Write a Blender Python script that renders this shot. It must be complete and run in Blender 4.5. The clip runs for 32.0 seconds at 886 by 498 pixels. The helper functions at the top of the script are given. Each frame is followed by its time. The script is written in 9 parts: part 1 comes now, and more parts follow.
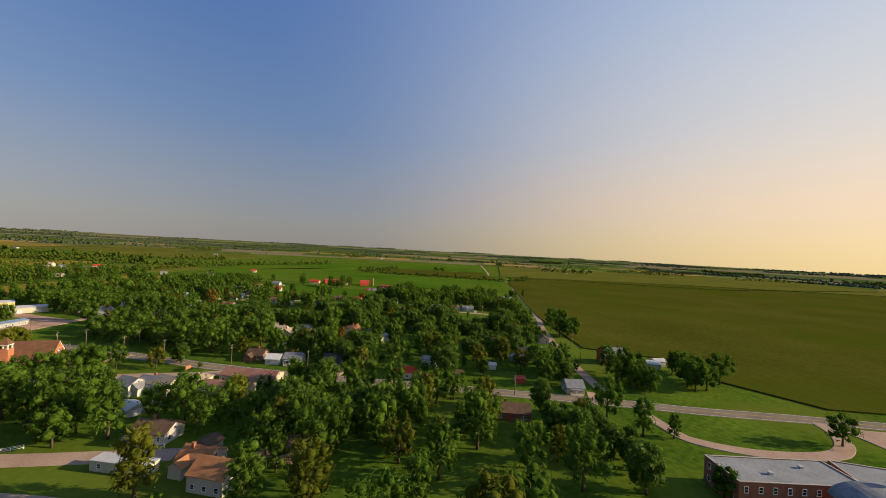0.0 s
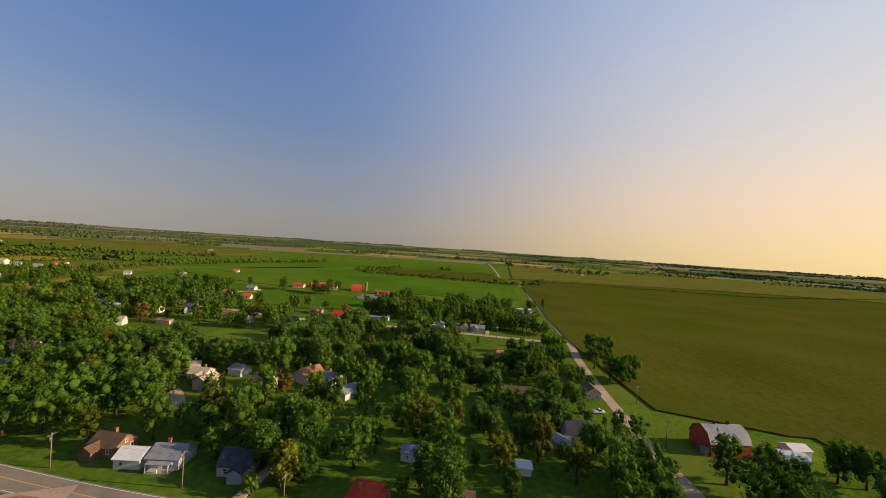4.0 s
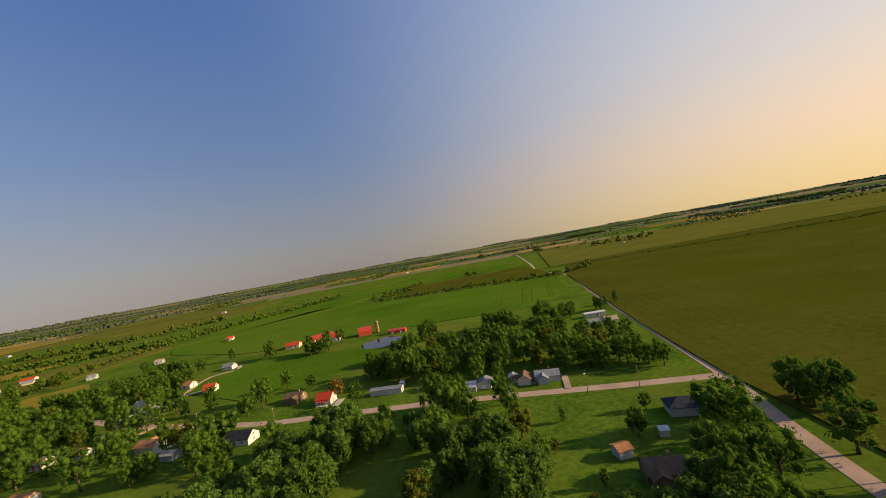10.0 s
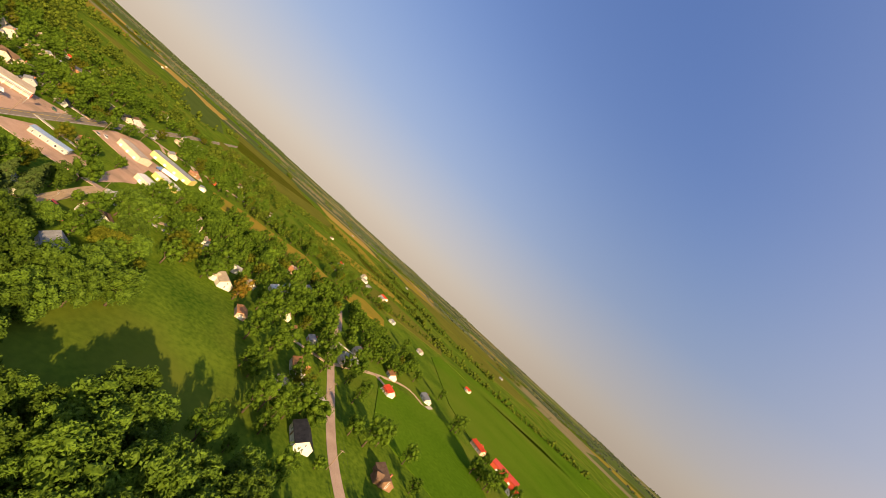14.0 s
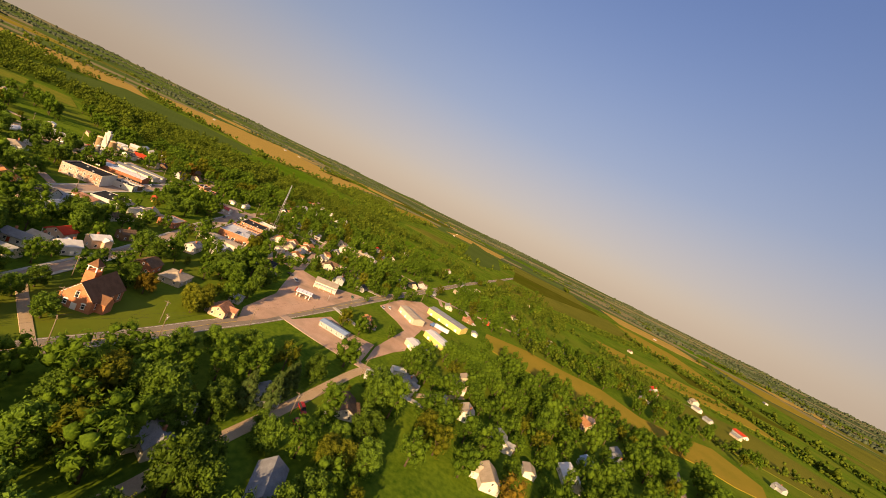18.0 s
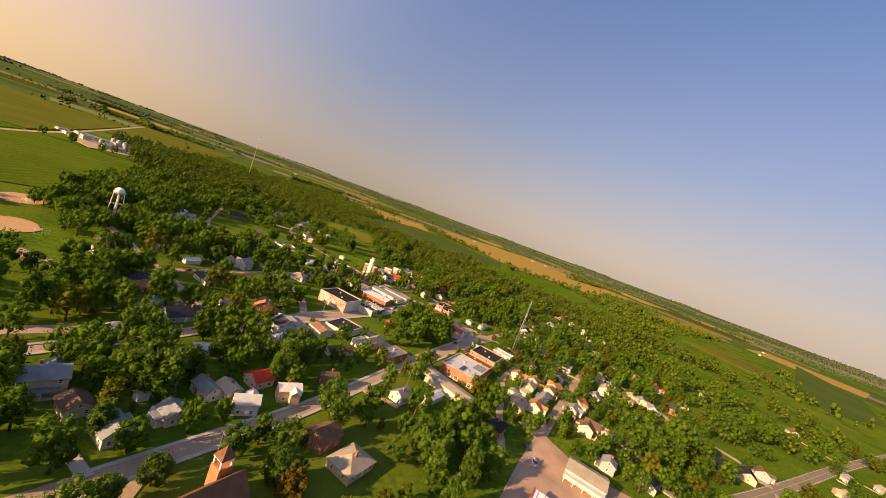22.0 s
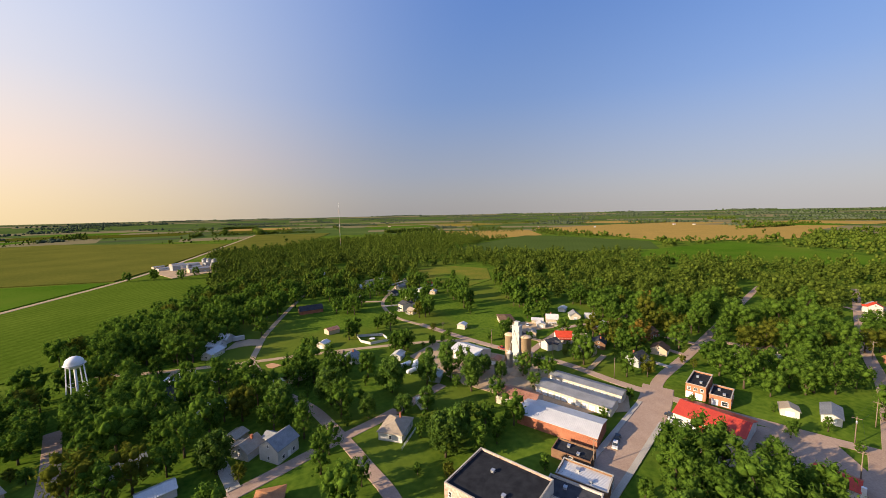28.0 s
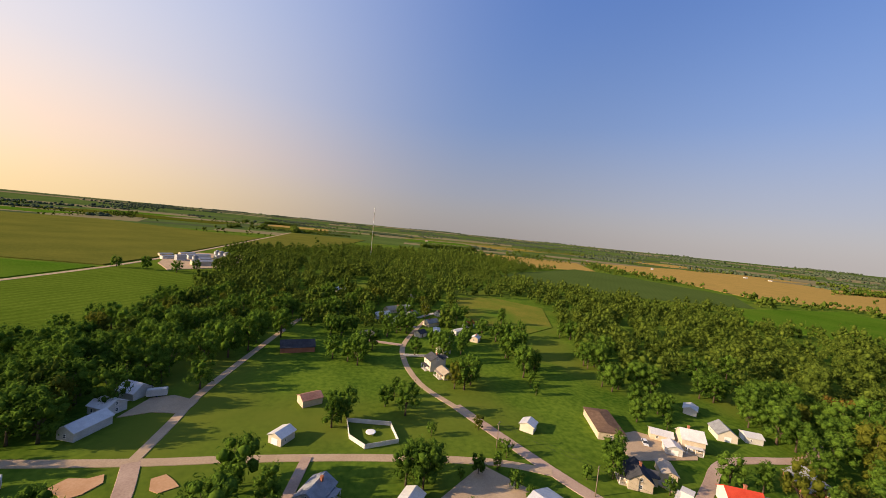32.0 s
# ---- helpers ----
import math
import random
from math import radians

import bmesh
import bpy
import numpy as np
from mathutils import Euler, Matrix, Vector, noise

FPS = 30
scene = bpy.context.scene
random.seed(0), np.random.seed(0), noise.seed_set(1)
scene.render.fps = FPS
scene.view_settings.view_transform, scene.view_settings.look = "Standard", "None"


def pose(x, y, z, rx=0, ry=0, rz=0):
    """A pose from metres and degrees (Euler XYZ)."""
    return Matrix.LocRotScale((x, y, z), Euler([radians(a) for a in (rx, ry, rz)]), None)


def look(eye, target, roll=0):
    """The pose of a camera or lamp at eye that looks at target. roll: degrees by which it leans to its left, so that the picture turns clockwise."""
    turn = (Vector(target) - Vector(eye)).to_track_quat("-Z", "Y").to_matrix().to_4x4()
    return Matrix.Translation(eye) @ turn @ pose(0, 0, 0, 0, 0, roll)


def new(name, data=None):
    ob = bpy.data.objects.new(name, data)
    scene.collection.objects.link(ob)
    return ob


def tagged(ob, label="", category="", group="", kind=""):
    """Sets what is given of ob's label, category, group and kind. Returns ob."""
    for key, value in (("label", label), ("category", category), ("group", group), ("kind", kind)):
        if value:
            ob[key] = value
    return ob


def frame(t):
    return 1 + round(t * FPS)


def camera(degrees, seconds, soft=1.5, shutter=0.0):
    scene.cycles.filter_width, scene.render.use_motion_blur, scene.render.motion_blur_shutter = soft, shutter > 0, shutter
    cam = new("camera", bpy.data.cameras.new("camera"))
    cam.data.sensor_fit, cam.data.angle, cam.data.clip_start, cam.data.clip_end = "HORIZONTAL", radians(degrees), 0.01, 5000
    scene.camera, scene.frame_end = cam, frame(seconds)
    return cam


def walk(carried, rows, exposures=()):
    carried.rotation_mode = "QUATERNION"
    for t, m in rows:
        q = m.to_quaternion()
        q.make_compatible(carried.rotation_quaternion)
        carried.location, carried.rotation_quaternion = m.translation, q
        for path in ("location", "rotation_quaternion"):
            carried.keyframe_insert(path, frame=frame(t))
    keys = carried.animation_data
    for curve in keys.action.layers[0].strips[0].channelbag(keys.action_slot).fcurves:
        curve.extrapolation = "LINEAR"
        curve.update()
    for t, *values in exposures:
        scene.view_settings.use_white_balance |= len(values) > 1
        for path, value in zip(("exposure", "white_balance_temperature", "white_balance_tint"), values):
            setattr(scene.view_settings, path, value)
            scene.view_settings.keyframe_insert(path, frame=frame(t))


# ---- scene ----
cam = camera(100.7, 32.0, soft=0.45)
PATH = [
    (0, (1.52, -35.64, 60.35), (0.69, 64.36, 60.90), 3.11),
    (0.5, (2.10, -24.67, 60.03), (3.51, 75.28, 62.88), 0.84),
    (1, (3.13, -14.20, 60.28), (3.81, 85.74, 63.89), 3.21),
    (1.5, (3.74, -4.14, 60.46), (4.08, 95.73, 65.40), -0.03),
    (2, (4.11, 5.61, 60.87), (4.27, 105.41, 67.17), 1.70),
    (2.5, (2.59, 16.18, 60.72), (1.95, 116.03, 66.27), 2.95),
    (4.5, (4.28, 58.22, 67.07), (0.11, 158.12, 65.21), 3.90),
    (5, (5.05, 68.47, 67.41), (-2.27, 168.18, 65.13), 3.24),
    (5.5, (5.57, 78.28, 67.72), (-0.98, 178.05, 65.93), 4.48),
    (6, (4.94, 88.16, 67.77), (-1.77, 187.89, 64.77), 4.47),
    (6.5, (5.45, 97.79, 68.42), (-0.68, 197.55, 65.12), 1.04),
    (7, (5.71, 107.67, 68.26), (-0.54, 207.42, 64.88), 4.12),
    (7.5, (6.60, 117.35, 68.07), (-2.41, 216.90, 65.16), 5.33),
    (8, (5.70, 126.39, 68.40), (-6.00, 225.68, 66.09), 3.78),
    (8.5, (5.69, 136.08, 68.49), (-4.52, 235.55, 67.33), -3.25),
    (9, (5.64, 145.59, 68.52), (-3.73, 245.15, 68.47), 0.31),
    (9.5, (4.53, 155.03, 69.20), (-6.95, 254.37, 69.35), -5.33),
    (10, (4.07, 164.79, 69.91), (-4.53, 264.42, 70.75), -10.23),
    (10.5, (4.50, 174.47, 71.61), (-1.29, 274.30, 71.63), -9.73),
    (10.6, (5.16, 176.61, 71.70), (-0.32, 276.46, 71.62), -4.82),
    (10.7, (5.81, 178.75, 71.80), (0.65, 278.62, 71.61), 2.95),
    (10.8, (6.47, 180.90, 71.89), (1.62, 280.78, 71.60), 11.65),
    (10.9, (7.13, 183.04, 71.99), (2.59, 282.94, 71.59), 20.14),
    (11, (7.79, 185.19, 72.08), (3.56, 285.10, 71.58), 27.50),
    (11.1, (8.66, 187.16, 72.33), (1.31, 286.88, 72.79), 31.68),
    (11.2, (9.54, 189.12, 72.59), (-0.93, 288.56, 73.99), 36.07),
    (11.3, (10.41, 191.09, 72.84), (-3.16, 290.14, 75.20), 39.62),
    (11.4, (11.29, 193.06, 73.09), (-5.37, 291.61, 76.40), 42.55),
    (11.5, (12.16, 195.03, 73.34), (-7.57, 292.97, 77.61), 43.39),
    (12, (13.64, 204.51, 73.58), (-28.66, 294.90, 79.88), 44.01),
    (12.5, (13.28, 213.76, 73.65), (-42.37, 296.19, 84.10), 42.60),
    (13, (12.83, 222.76, 74.68), (-51.71, 298.67, 83.24), 38.87),
    (13.5, (9.41, 231.08, 75.83), (-65.46, 296.50, 86.55), 44.54),
    (14, (4.16, 238.78, 78.31), (-80.14, 291.75, 87.67), 42.37),
    (14.5, (-1.27, 245.89, 80.21), (-92.24, 286.82, 87.10), 40.59),
    (15, (-10.29, 251.03, 81.84), (-105.09, 282.76, 84.23), 40.73),
    (15.5, (-20.28, 253.69, 83.15), (-117.77, 275.94, 81.75), 28.23),
    (17.5, (-63.21, 261.75, 87.16), (-161.56, 246.36, 77.68), 32.93),
    (18, (-74.41, 257.94, 87.18), (-172.10, 238.64, 77.91), 26.15),
    (18.5, (-85.27, 254.50, 86.41), (-181.36, 228.04, 78.28), 25.02),
    (19, (-96.36, 250.88, 85.78), (-190.20, 217.01, 78.89), 29.05),
    (19.5, (-107.33, 246.20, 85.32), (-196.54, 201.60, 78.13), 29.99),
    (20, (-118.09, 240.28, 85.34), (-204.25, 189.76, 80.48), 27.57),
    (20.5, (-127.79, 232.85, 85.24), (-209.59, 175.42, 81.95), 30.66),
    (21, (-137.75, 224.76, 85.29), (-213.39, 159.44, 81.92), 31.36),
    (21.5, (-148.02, 215.38, 85.01), (-216.34, 142.45, 81.31), 32.91),
    (22, (-156.52, 204.10, 84.36), (-218.34, 126.02, 75.26), 20.15),
    (22.5, (-164.49, 192.79, 84.44), (-223.49, 112.63, 74.81), 10.15),
    (23, (-171.65, 180.70, 84.12), (-227.97, 98.52, 75.46), 9.94),
    (23.5, (-178.46, 168.00, 83.74), (-232.03, 84.14, 73.79), 11.31),
    (24, (-184.72, 155.48, 83.08), (-238.08, 71.36, 74.39), 11.01),
    (24.5, (-190.32, 142.95, 82.13), (-240.57, 56.99, 72.90), 11.51),
    (25, (-196.37, 130.74, 81.26), (-241.87, 42.34, 70.46), 6.07),
    (25.5, (-201.33, 117.99, 80.82), (-244.24, 28.24, 70.64), 0.99),
    (27.5, (-218.22, 66.42, 78.73), (-256.16, -25.42, 67.53), 3.52),
    (28, (-221.82, 54.05, 78.19), (-258.72, -38.37, 68.40), -1.18),
    (28.5, (-224.84, 41.26, 76.81), (-263.03, -50.72, 67.81), -2.59),
    (29, (-227.95, 28.95, 75.95), (-268.40, -62.24, 69.02), 4.99),
    (29.5, (-232.06, 16.96, 74.85), (-268.95, -75.78, 68.69), 10.19),
    (30, (-235.05, 4.84, 73.80), (-271.99, -88.01, 69.98), 10.53),
    (30.5, (-236.61, -7.49, 74.00), (-270.06, -101.63, 69.70), 5.21),
    (31, (-239.73, -19.30, 74.00), (-271.31, -114.13, 70.70), 9.60),
    (31.5, (-242.40, -31.89, 74.10), (-272.90, -127.05, 70.41), 7.56),
    (32, (-245.41, -43.96, 74.19), (-273.35, -139.85, 69.11), 5.72),
]
walk(cam, [(t, look(eye, target, roll)) for t, eye, target, roll in PATH], [(0, 0.56, 6500, 5), (2.5, 0.58, 6700, 6), (5, 0.64, 6700, 6), (10.9, 0.56, 7000, 7), (11.5, 0.85, 7300, 7), (12.2, 1.12, 7700, 6), (13, 1.34, 7700, 9), (14.5, 1.05, 8600, 13), (17.5, 1.0, 9200, 16), (20, 0.99, 8900, 16), (21.5, 1.06, 8800, 18), (23, 1.05, 7900, 15), (25.2, 1.06, 6800, 10), (27.5, 1.0, 6200, 10), (29, 0.99, 6400, 9), (30.5, 1.21, 6600, 12), (32, 0.92, 6500, 13)])


import itertools
# ---- world, sun ----
SUN_AZ, SUN_EL = radians(90.0), radians(19.0)
SKY_POWER = 0.62
SKY_AWAY = ((0.0, (0.298, 0.270, 0.248)), (0.10, (0.278, 0.278, 0.31)), (0.28, (0.152, 0.245, 0.445)), (0.60, (0.065, 0.15, 0.43)), (1.0, (0.04, 0.10, 0.32)))
SKY_SUN = ((0.0, (1.25, 0.72, 0.32)), (0.10, (1.05, 0.72, 0.45)), (0.28, (0.80, 0.74, 0.70)), (0.60, (0.45, 0.56, 0.80)), (1.0, (0.15, 0.26, 0.60)))
world = bpy.data.worlds.new("world")
scene.world = world
world.use_nodes = True
wn, wl = world.node_tree.nodes, world.node_tree.links
sky = wn.new("ShaderNodeTexSky")
sky.sky_type, sky.sun_disc = "NISHITA", False
sky.sun_elevation, sky.sun_rotation = SUN_EL, SUN_AZ
sky.altitude, sky.air_density, sky.dust_density, sky.ozone_density = 100, 1.0, 2.0, 2.0
# hazy evening sky: the clear-sky model under a haze that is warm toward the sun
tc = wn.new("ShaderNodeTexCoord")
split = wn.new("ShaderNodeSeparateXYZ")
wl.new(tc.outputs["Generated"], split.inputs[0])


def sky_ramp(stops):
    r = wn.new("ShaderNodeValToRGB")
    r.color_ramp.interpolation = "B_SPLINE"
    while len(r.color_ramp.elements) < len(stops):
        r.color_ramp.elements.new(0.5)
    for e, (at, c) in zip(r.color_ramp.elements, stops):
        e.position, e.color = at, (*c, 1)
    wl.new(split.outputs["Z"], r.inputs[0])
    return r.outputs[0]


away = sky_ramp(SKY_AWAY)
warm = sky_ramp(SKY_SUN)
dot = wn.new("ShaderNodeVectorMath")
dot.operation = "DOT_PRODUCT"
wl.new(tc.outputs["Generated"], dot.inputs[0])
dot.inputs[1].default_value = (math.sin(SUN_AZ) * math.cos(SUN_EL), math.cos(SUN_AZ) * math.cos(SUN_EL), math.sin(SUN_EL))
near_sun = wn.new("ShaderNodeMapRange")
near_sun.interpolation_type = "SMOOTHSTEP"
for key, value in (("From Min", -0.30), ("From Max", 0.95)):
    near_sun.inputs[key].default_value = value
wl.new(dot.outputs["Value"], near_sun.inputs["Value"])
haze = wn.new("ShaderNodeMix")
haze.data_type = "RGBA"
wl.new(near_sun.outputs[0], haze.inputs[0]), wl.new(away, haze.inputs[6]), wl.new(warm, haze.inputs[7])
clear = wn.new("ShaderNodeMix")
clear.data_type, clear.blend_type = "RGBA", "ADD"
clear.inputs[0].default_value = 0.012
facing = wn.new("ShaderNodeMapRange")
facing.interpolation_type = "SMOOTHSTEP"
for key, value in (("From Min", -0.35), ("From Max", -1.0), ("To Min", 1.0), ("To Max", 1.38)):
    facing.inputs[key].default_value = value
lift_sky = wn.new("ShaderNodeHueSaturation")
wl.new(dot.outputs["Value"], facing.inputs["Value"]), wl.new(facing.outputs[0], lift_sky.inputs["Value"]), wl.new(haze.outputs[2], lift_sky.inputs["Color"])
wl.new(lift_sky.outputs[0], clear.inputs[6]), wl.new(sky.outputs[0], clear.inputs[7])
wn["Background"].inputs[1].default_value = SKY_POWER
wl.new(clear.outputs[2], wn["Background"].inputs[0])
sun_data = bpy.data.lights.new("sun", "SUN")
sun_data.energy, sun_data.angle, sun_data.color = 5.0, radians(0.6), (1.0, 0.765, 0.50)
sun = new("sun", sun_data)
sun_way = Vector((math.sin(SUN_AZ) * math.cos(SUN_EL), math.cos(SUN_AZ) * math.cos(SUN_EL), math.sin(SUN_EL)))
sun.matrix_world = look((0, 0, 300), Vector((0, 0, 300)) - sun_way)


# ---- materials ----
def socket(n, name, value):
    n.inputs[name].default_value = value


def material(name, low, high, rough=0.8, scale=1.0, fine=8.0, bump=0.0, metal=0.0, where="position", per="", ribs=0.0, spread=0.25, gloss=0.0, rows=None, thin=0.0, third=None):
    """A surface that varies between two colours at two scales; per: "object" or "island" adds a spread of brightness; ribs: metres between ribs; rows: heading, metres between and strength of crop rows; thin: share of light let through; third: a colour in broad patches."""
    m = bpy.data.materials.new(name)
    m.use_nodes = True
    n, l = m.node_tree.nodes, m.node_tree.links
    b = n["Principled BSDF"]
    socket(b, "Roughness", rough), socket(b, "Metallic", metal), socket(b, "Specular IOR Level", gloss)
    if where == "position":
        src = n.new("ShaderNodeNewGeometry").outputs["Position"]
    else:
        src = n.new("ShaderNodeTexCoord").outputs["Object"]
    big, small = n.new("ShaderNodeTexNoise"), n.new("ShaderNodeTexNoise")
    for tex, s in ((big, scale), (small, fine)):
        l.new(src, tex.inputs["Vector"])
        socket(tex, "Scale", s), socket(tex, "Detail", 4.0)
    add = n.new("ShaderNodeMath")
    add.operation = "ADD"
    l.new(big.outputs[0], add.inputs[0]), l.new(small.outputs[0], add.inputs[1])
    ramp = n.new("ShaderNodeMapRange")
    socket(ramp, "From Min", 0.72), socket(ramp, "From Max", 1.28)
    l.new(add.outputs[0], ramp.inputs["Value"])
    mix = n.new("ShaderNodeMix")
    mix.data_type = "RGBA"
    mix.inputs[6].default_value, mix.inputs[7].default_value = (*low, 1), (*high, 1)
    l.new(ramp.outputs[0], mix.inputs[0])
    out = mix.outputs[2]
    if third:
        broad, edge, blend = n.new("ShaderNodeTexNoise"), n.new("ShaderNodeMapRange"), n.new("ShaderNodeMix")
        l.new(src, broad.inputs["Vector"])
        socket(broad, "Scale", scale * 0.45), socket(broad, "Detail", 5.0), socket(edge, "From Min", 0.48), socket(edge, "From Max", 0.66)
        blend.data_type = "RGBA"
        blend.inputs[7].default_value = (*third, 1)
        l.new(broad.outputs[0], edge.inputs["Value"]), l.new(edge.outputs[0], blend.inputs[0]), l.new(out, blend.inputs[6])
        out = blend.outputs[2]
    if rows:
        turn, line, deep, tone = n.new("ShaderNodeVectorRotate"), n.new("ShaderNodeTexWave"), n.new("ShaderNodeMapRange"), n.new("ShaderNodeHueSaturation")
        turn.rotation_type = "Z_AXIS"
        socket(turn, "Angle", radians(rows[0])), socket(line, "Scale", 0.314 / rows[1]), socket(line, "Distortion", 1.2), socket(line, "Detail", 2.0), socket(line, "Detail Scale", 0.3)
        socket(deep, "To Min", 1.0 - rows[2]), socket(deep, "To Max", 1.0 + rows[2])
        l.new(src, turn.inputs["Vector"]), l.new(turn.outputs[0], line.inputs["Vector"]), l.new(line.outputs[1], deep.inputs["Value"])
        l.new(deep.outputs[0], tone.inputs["Value"]), l.new(out, tone.inputs["Color"])
        out = tone.outputs[0]
    if per:
        rnd = n.new("ShaderNodeObjectInfo").outputs["Random"] if per == "object" else n.new("ShaderNodeNewGeometry").outputs["Random Per Island"]
        vary, hsv = n.new("ShaderNodeMapRange"), n.new("ShaderNodeHueSaturation")
        socket(vary, "To Min", 1.0 - spread), socket(vary, "To Max", 1.0 + spread)
        l.new(rnd, vary.inputs["Value"]), l.new(vary.outputs[0], hsv.inputs["Value"]), l.new(out, hsv.inputs["Color"])
        out = hsv.outputs[0]
    l.new(out, b.inputs["Base Color"])
    if thin:
        through_leaf, share = n.new("ShaderNodeBsdfTranslucent"), n.new("ShaderNodeMixShader")
        socket(share, "Fac", thin)
        l.new(out, through_leaf.inputs["Color"]), l.new(b.outputs[0], share.inputs[1]), l.new(through_leaf.outputs[0], share.inputs[2])
        l.new(share.outputs[0], n["Material Output"].inputs["Surface"])
    height = small.outputs[0]
    if ribs:
        wave = n.new("ShaderNodeTexWave")
        tc = n.new("ShaderNodeTexCoord")
        l.new(tc.outputs["Object"], wave.inputs["Vector"])
        socket(wave, "Scale", 0.314 / ribs)
        height, bump = wave.outputs[1], bump or 0.4
    if bump:
        bp = n.new("ShaderNodeBump")
        socket(bp, "Strength", bump), socket(bp, "Distance", 0.08)
        l.new(height, bp.inputs["Height"]), l.new(bp.outputs[0], b.inputs["Normal"])
    return m


GRASS = material("grass", (0.034, 0.076, 0.008), (0.112, 0.168, 0.017), 0.9, 0.03, 0.45, 0.5, third=(0.108, 0.135, 0.018))
SOY = material("soy_crop", (0.053, 0.058, 0.007), (0.083, 0.086, 0.012), 0.9, 0.012, 0.35, 0.6, rows=(3, 9.0, 0.025), third=(0.056, 0.072, 0.006))
CROP = material("green_crop", (0.040, 0.096, 0.006), (0.082, 0.150, 0.012), 0.9, 0.01, 0.5, 0.5, third=(0.090, 0.135, 0.014))
DRILLED = material("drilled_crop", (0.055, 0.092, 0.008), (0.098, 0.140, 0.015), 0.9, 0.01, 0.5, 0.5, rows=(30, 8.0, 0.10), third=(0.090, 0.135, 0.014))
CORN = material("ripening_corn", (0.085, 0.095, 0.016), (0.135, 0.13, 0.022), 0.9, 0.01, 0.4, 0.5, rows=(62, 8.0, 0.08))
BEANS = material("bean_crop", (0.052, 0.080, 0.018), (0.070, 0.102, 0.024), 0.9, 0.008, 0.4, 0.4, rows=(40, 8.0, 0.03))
MEADOW = material("dry_meadow", (0.095, 0.125, 0.016), (0.19, 0.165, 0.028), 0.9, 0.03, 0.6, 0.5, third=(0.075, 0.135, 0.014))
HAY = material("dry_grass", (0.25, 0.175, 0.030), (0.175, 0.148, 0.022), 0.9, 0.03, 0.8, 0.4)
STUBBLE = material("wheat_stubble", (0.34, 0.22, 0.06), (0.27, 0.19, 0.05), 0.9, 0.02, 0.7, 0.3, rows=(5, 10.0, 0.08))
FAR_GREEN = material("far_pasture", (0.05, 0.085, 0.02), (0.09, 0.125, 0.03), 0.95, 0.004, 0.05)
FAR_TAN = material("far_stubble", (0.15, 0.135, 0.065), (0.21, 0.175, 0.09), 0.95, 0.004, 0.05)
FAR_DARK = material("far_scrub", (0.05, 0.07, 0.028), (0.075, 0.095, 0.036), 0.95, 0.004, 0.05)
ASPHALT = material("asphalt", (0.17, 0.14, 0.105), (0.25, 0.21, 0.16), 0.85, 0.15, 3.0, 0.1)
STREET = material("oiled_gravel_street", (0.305, 0.212, 0.155), (0.425, 0.312, 0.230), 0.9, 0.12, 2.0, 0.15)
CONCRETE = material("concrete", (0.34, 0.31, 0.26), (0.46, 0.42, 0.35), 0.85, 0.2, 3.0, 0.1)
GRAVEL = material("gravel", (0.33, 0.24, 0.15), (0.45, 0.335, 0.215), 0.95, 0.12, 2.5, 0.2)
WARM_GRAVEL = material("warm_gravel", (0.38, 0.236, 0.160), (0.49, 0.326, 0.232), 0.95, 0.12, 2.5, 0.2, third=(0.31, 0.21, 0.14))
DIRT = material("infield_dirt", (0.42, 0.24, 0.12), (0.50, 0.31, 0.17), 0.95, 0.2, 2.0, 0.1)
PAINT = material("road_paint", (0.55, 0.52, 0.42), (0.68, 0.65, 0.55), 0.7, 1.0, 6.0)
YPAINT = material("yellow_road_paint", (0.50, 0.34, 0.05), (0.6, 0.42, 0.08), 0.7, 1.0, 6.0)
BARK = material("bark", (0.07, 0.05, 0.035), (0.13, 0.10, 0.07), 0.9, 1.0, 9.0, 0.5, where="object")
LEAF_LOW, LEAF_HIGH = (0.030, 0.066, 0.009), (0.128, 0.218, 0.026)
LEAF = material("leaves", LEAF_LOW, LEAF_HIGH, 0.6, 0.35, 3.0, 0.0, where="object", per="object", spread=0.28, gloss=0.08, thin=0.4)
LEAF_AUTUMN = material("turning_leaves", (0.075, 0.058, 0.010), (0.165, 0.115, 0.018), 0.7, 0.35, 3.0, where="object", per="object", thin=0.2)
LEAF_PALE = material("pale_leaves", (0.045, 0.066, 0.008), (0.15, 0.158, 0.020), 0.7, 0.35, 3.0, where="object", per="object", thin=0.2)
NEEDLE = material("needles", (0.03, 0.06, 0.016), (0.075, 0.11, 0.03), 0.75, 0.6, 4.0, where="object", per="object")
WOODS = material("far_leaves", (0.012, 0.030, 0.005), (0.128, 0.172, 0.023), 0.7, 0.11, 0.6, 0.0, per="island", spread=0.14, third=(0.075, 0.112, 0.015), thin=0.2)
WATER = material("pond_water", (0.03, 0.035, 0.03), (0.04, 0.045, 0.04), 0.05, 0.05, 0.5, 0.02, gloss=0.5)
GLASS = material("window_glass", (0.02, 0.025, 0.03), (0.04, 0.045, 0.05), 0.08, 0.5, 2.0, gloss=0.5)
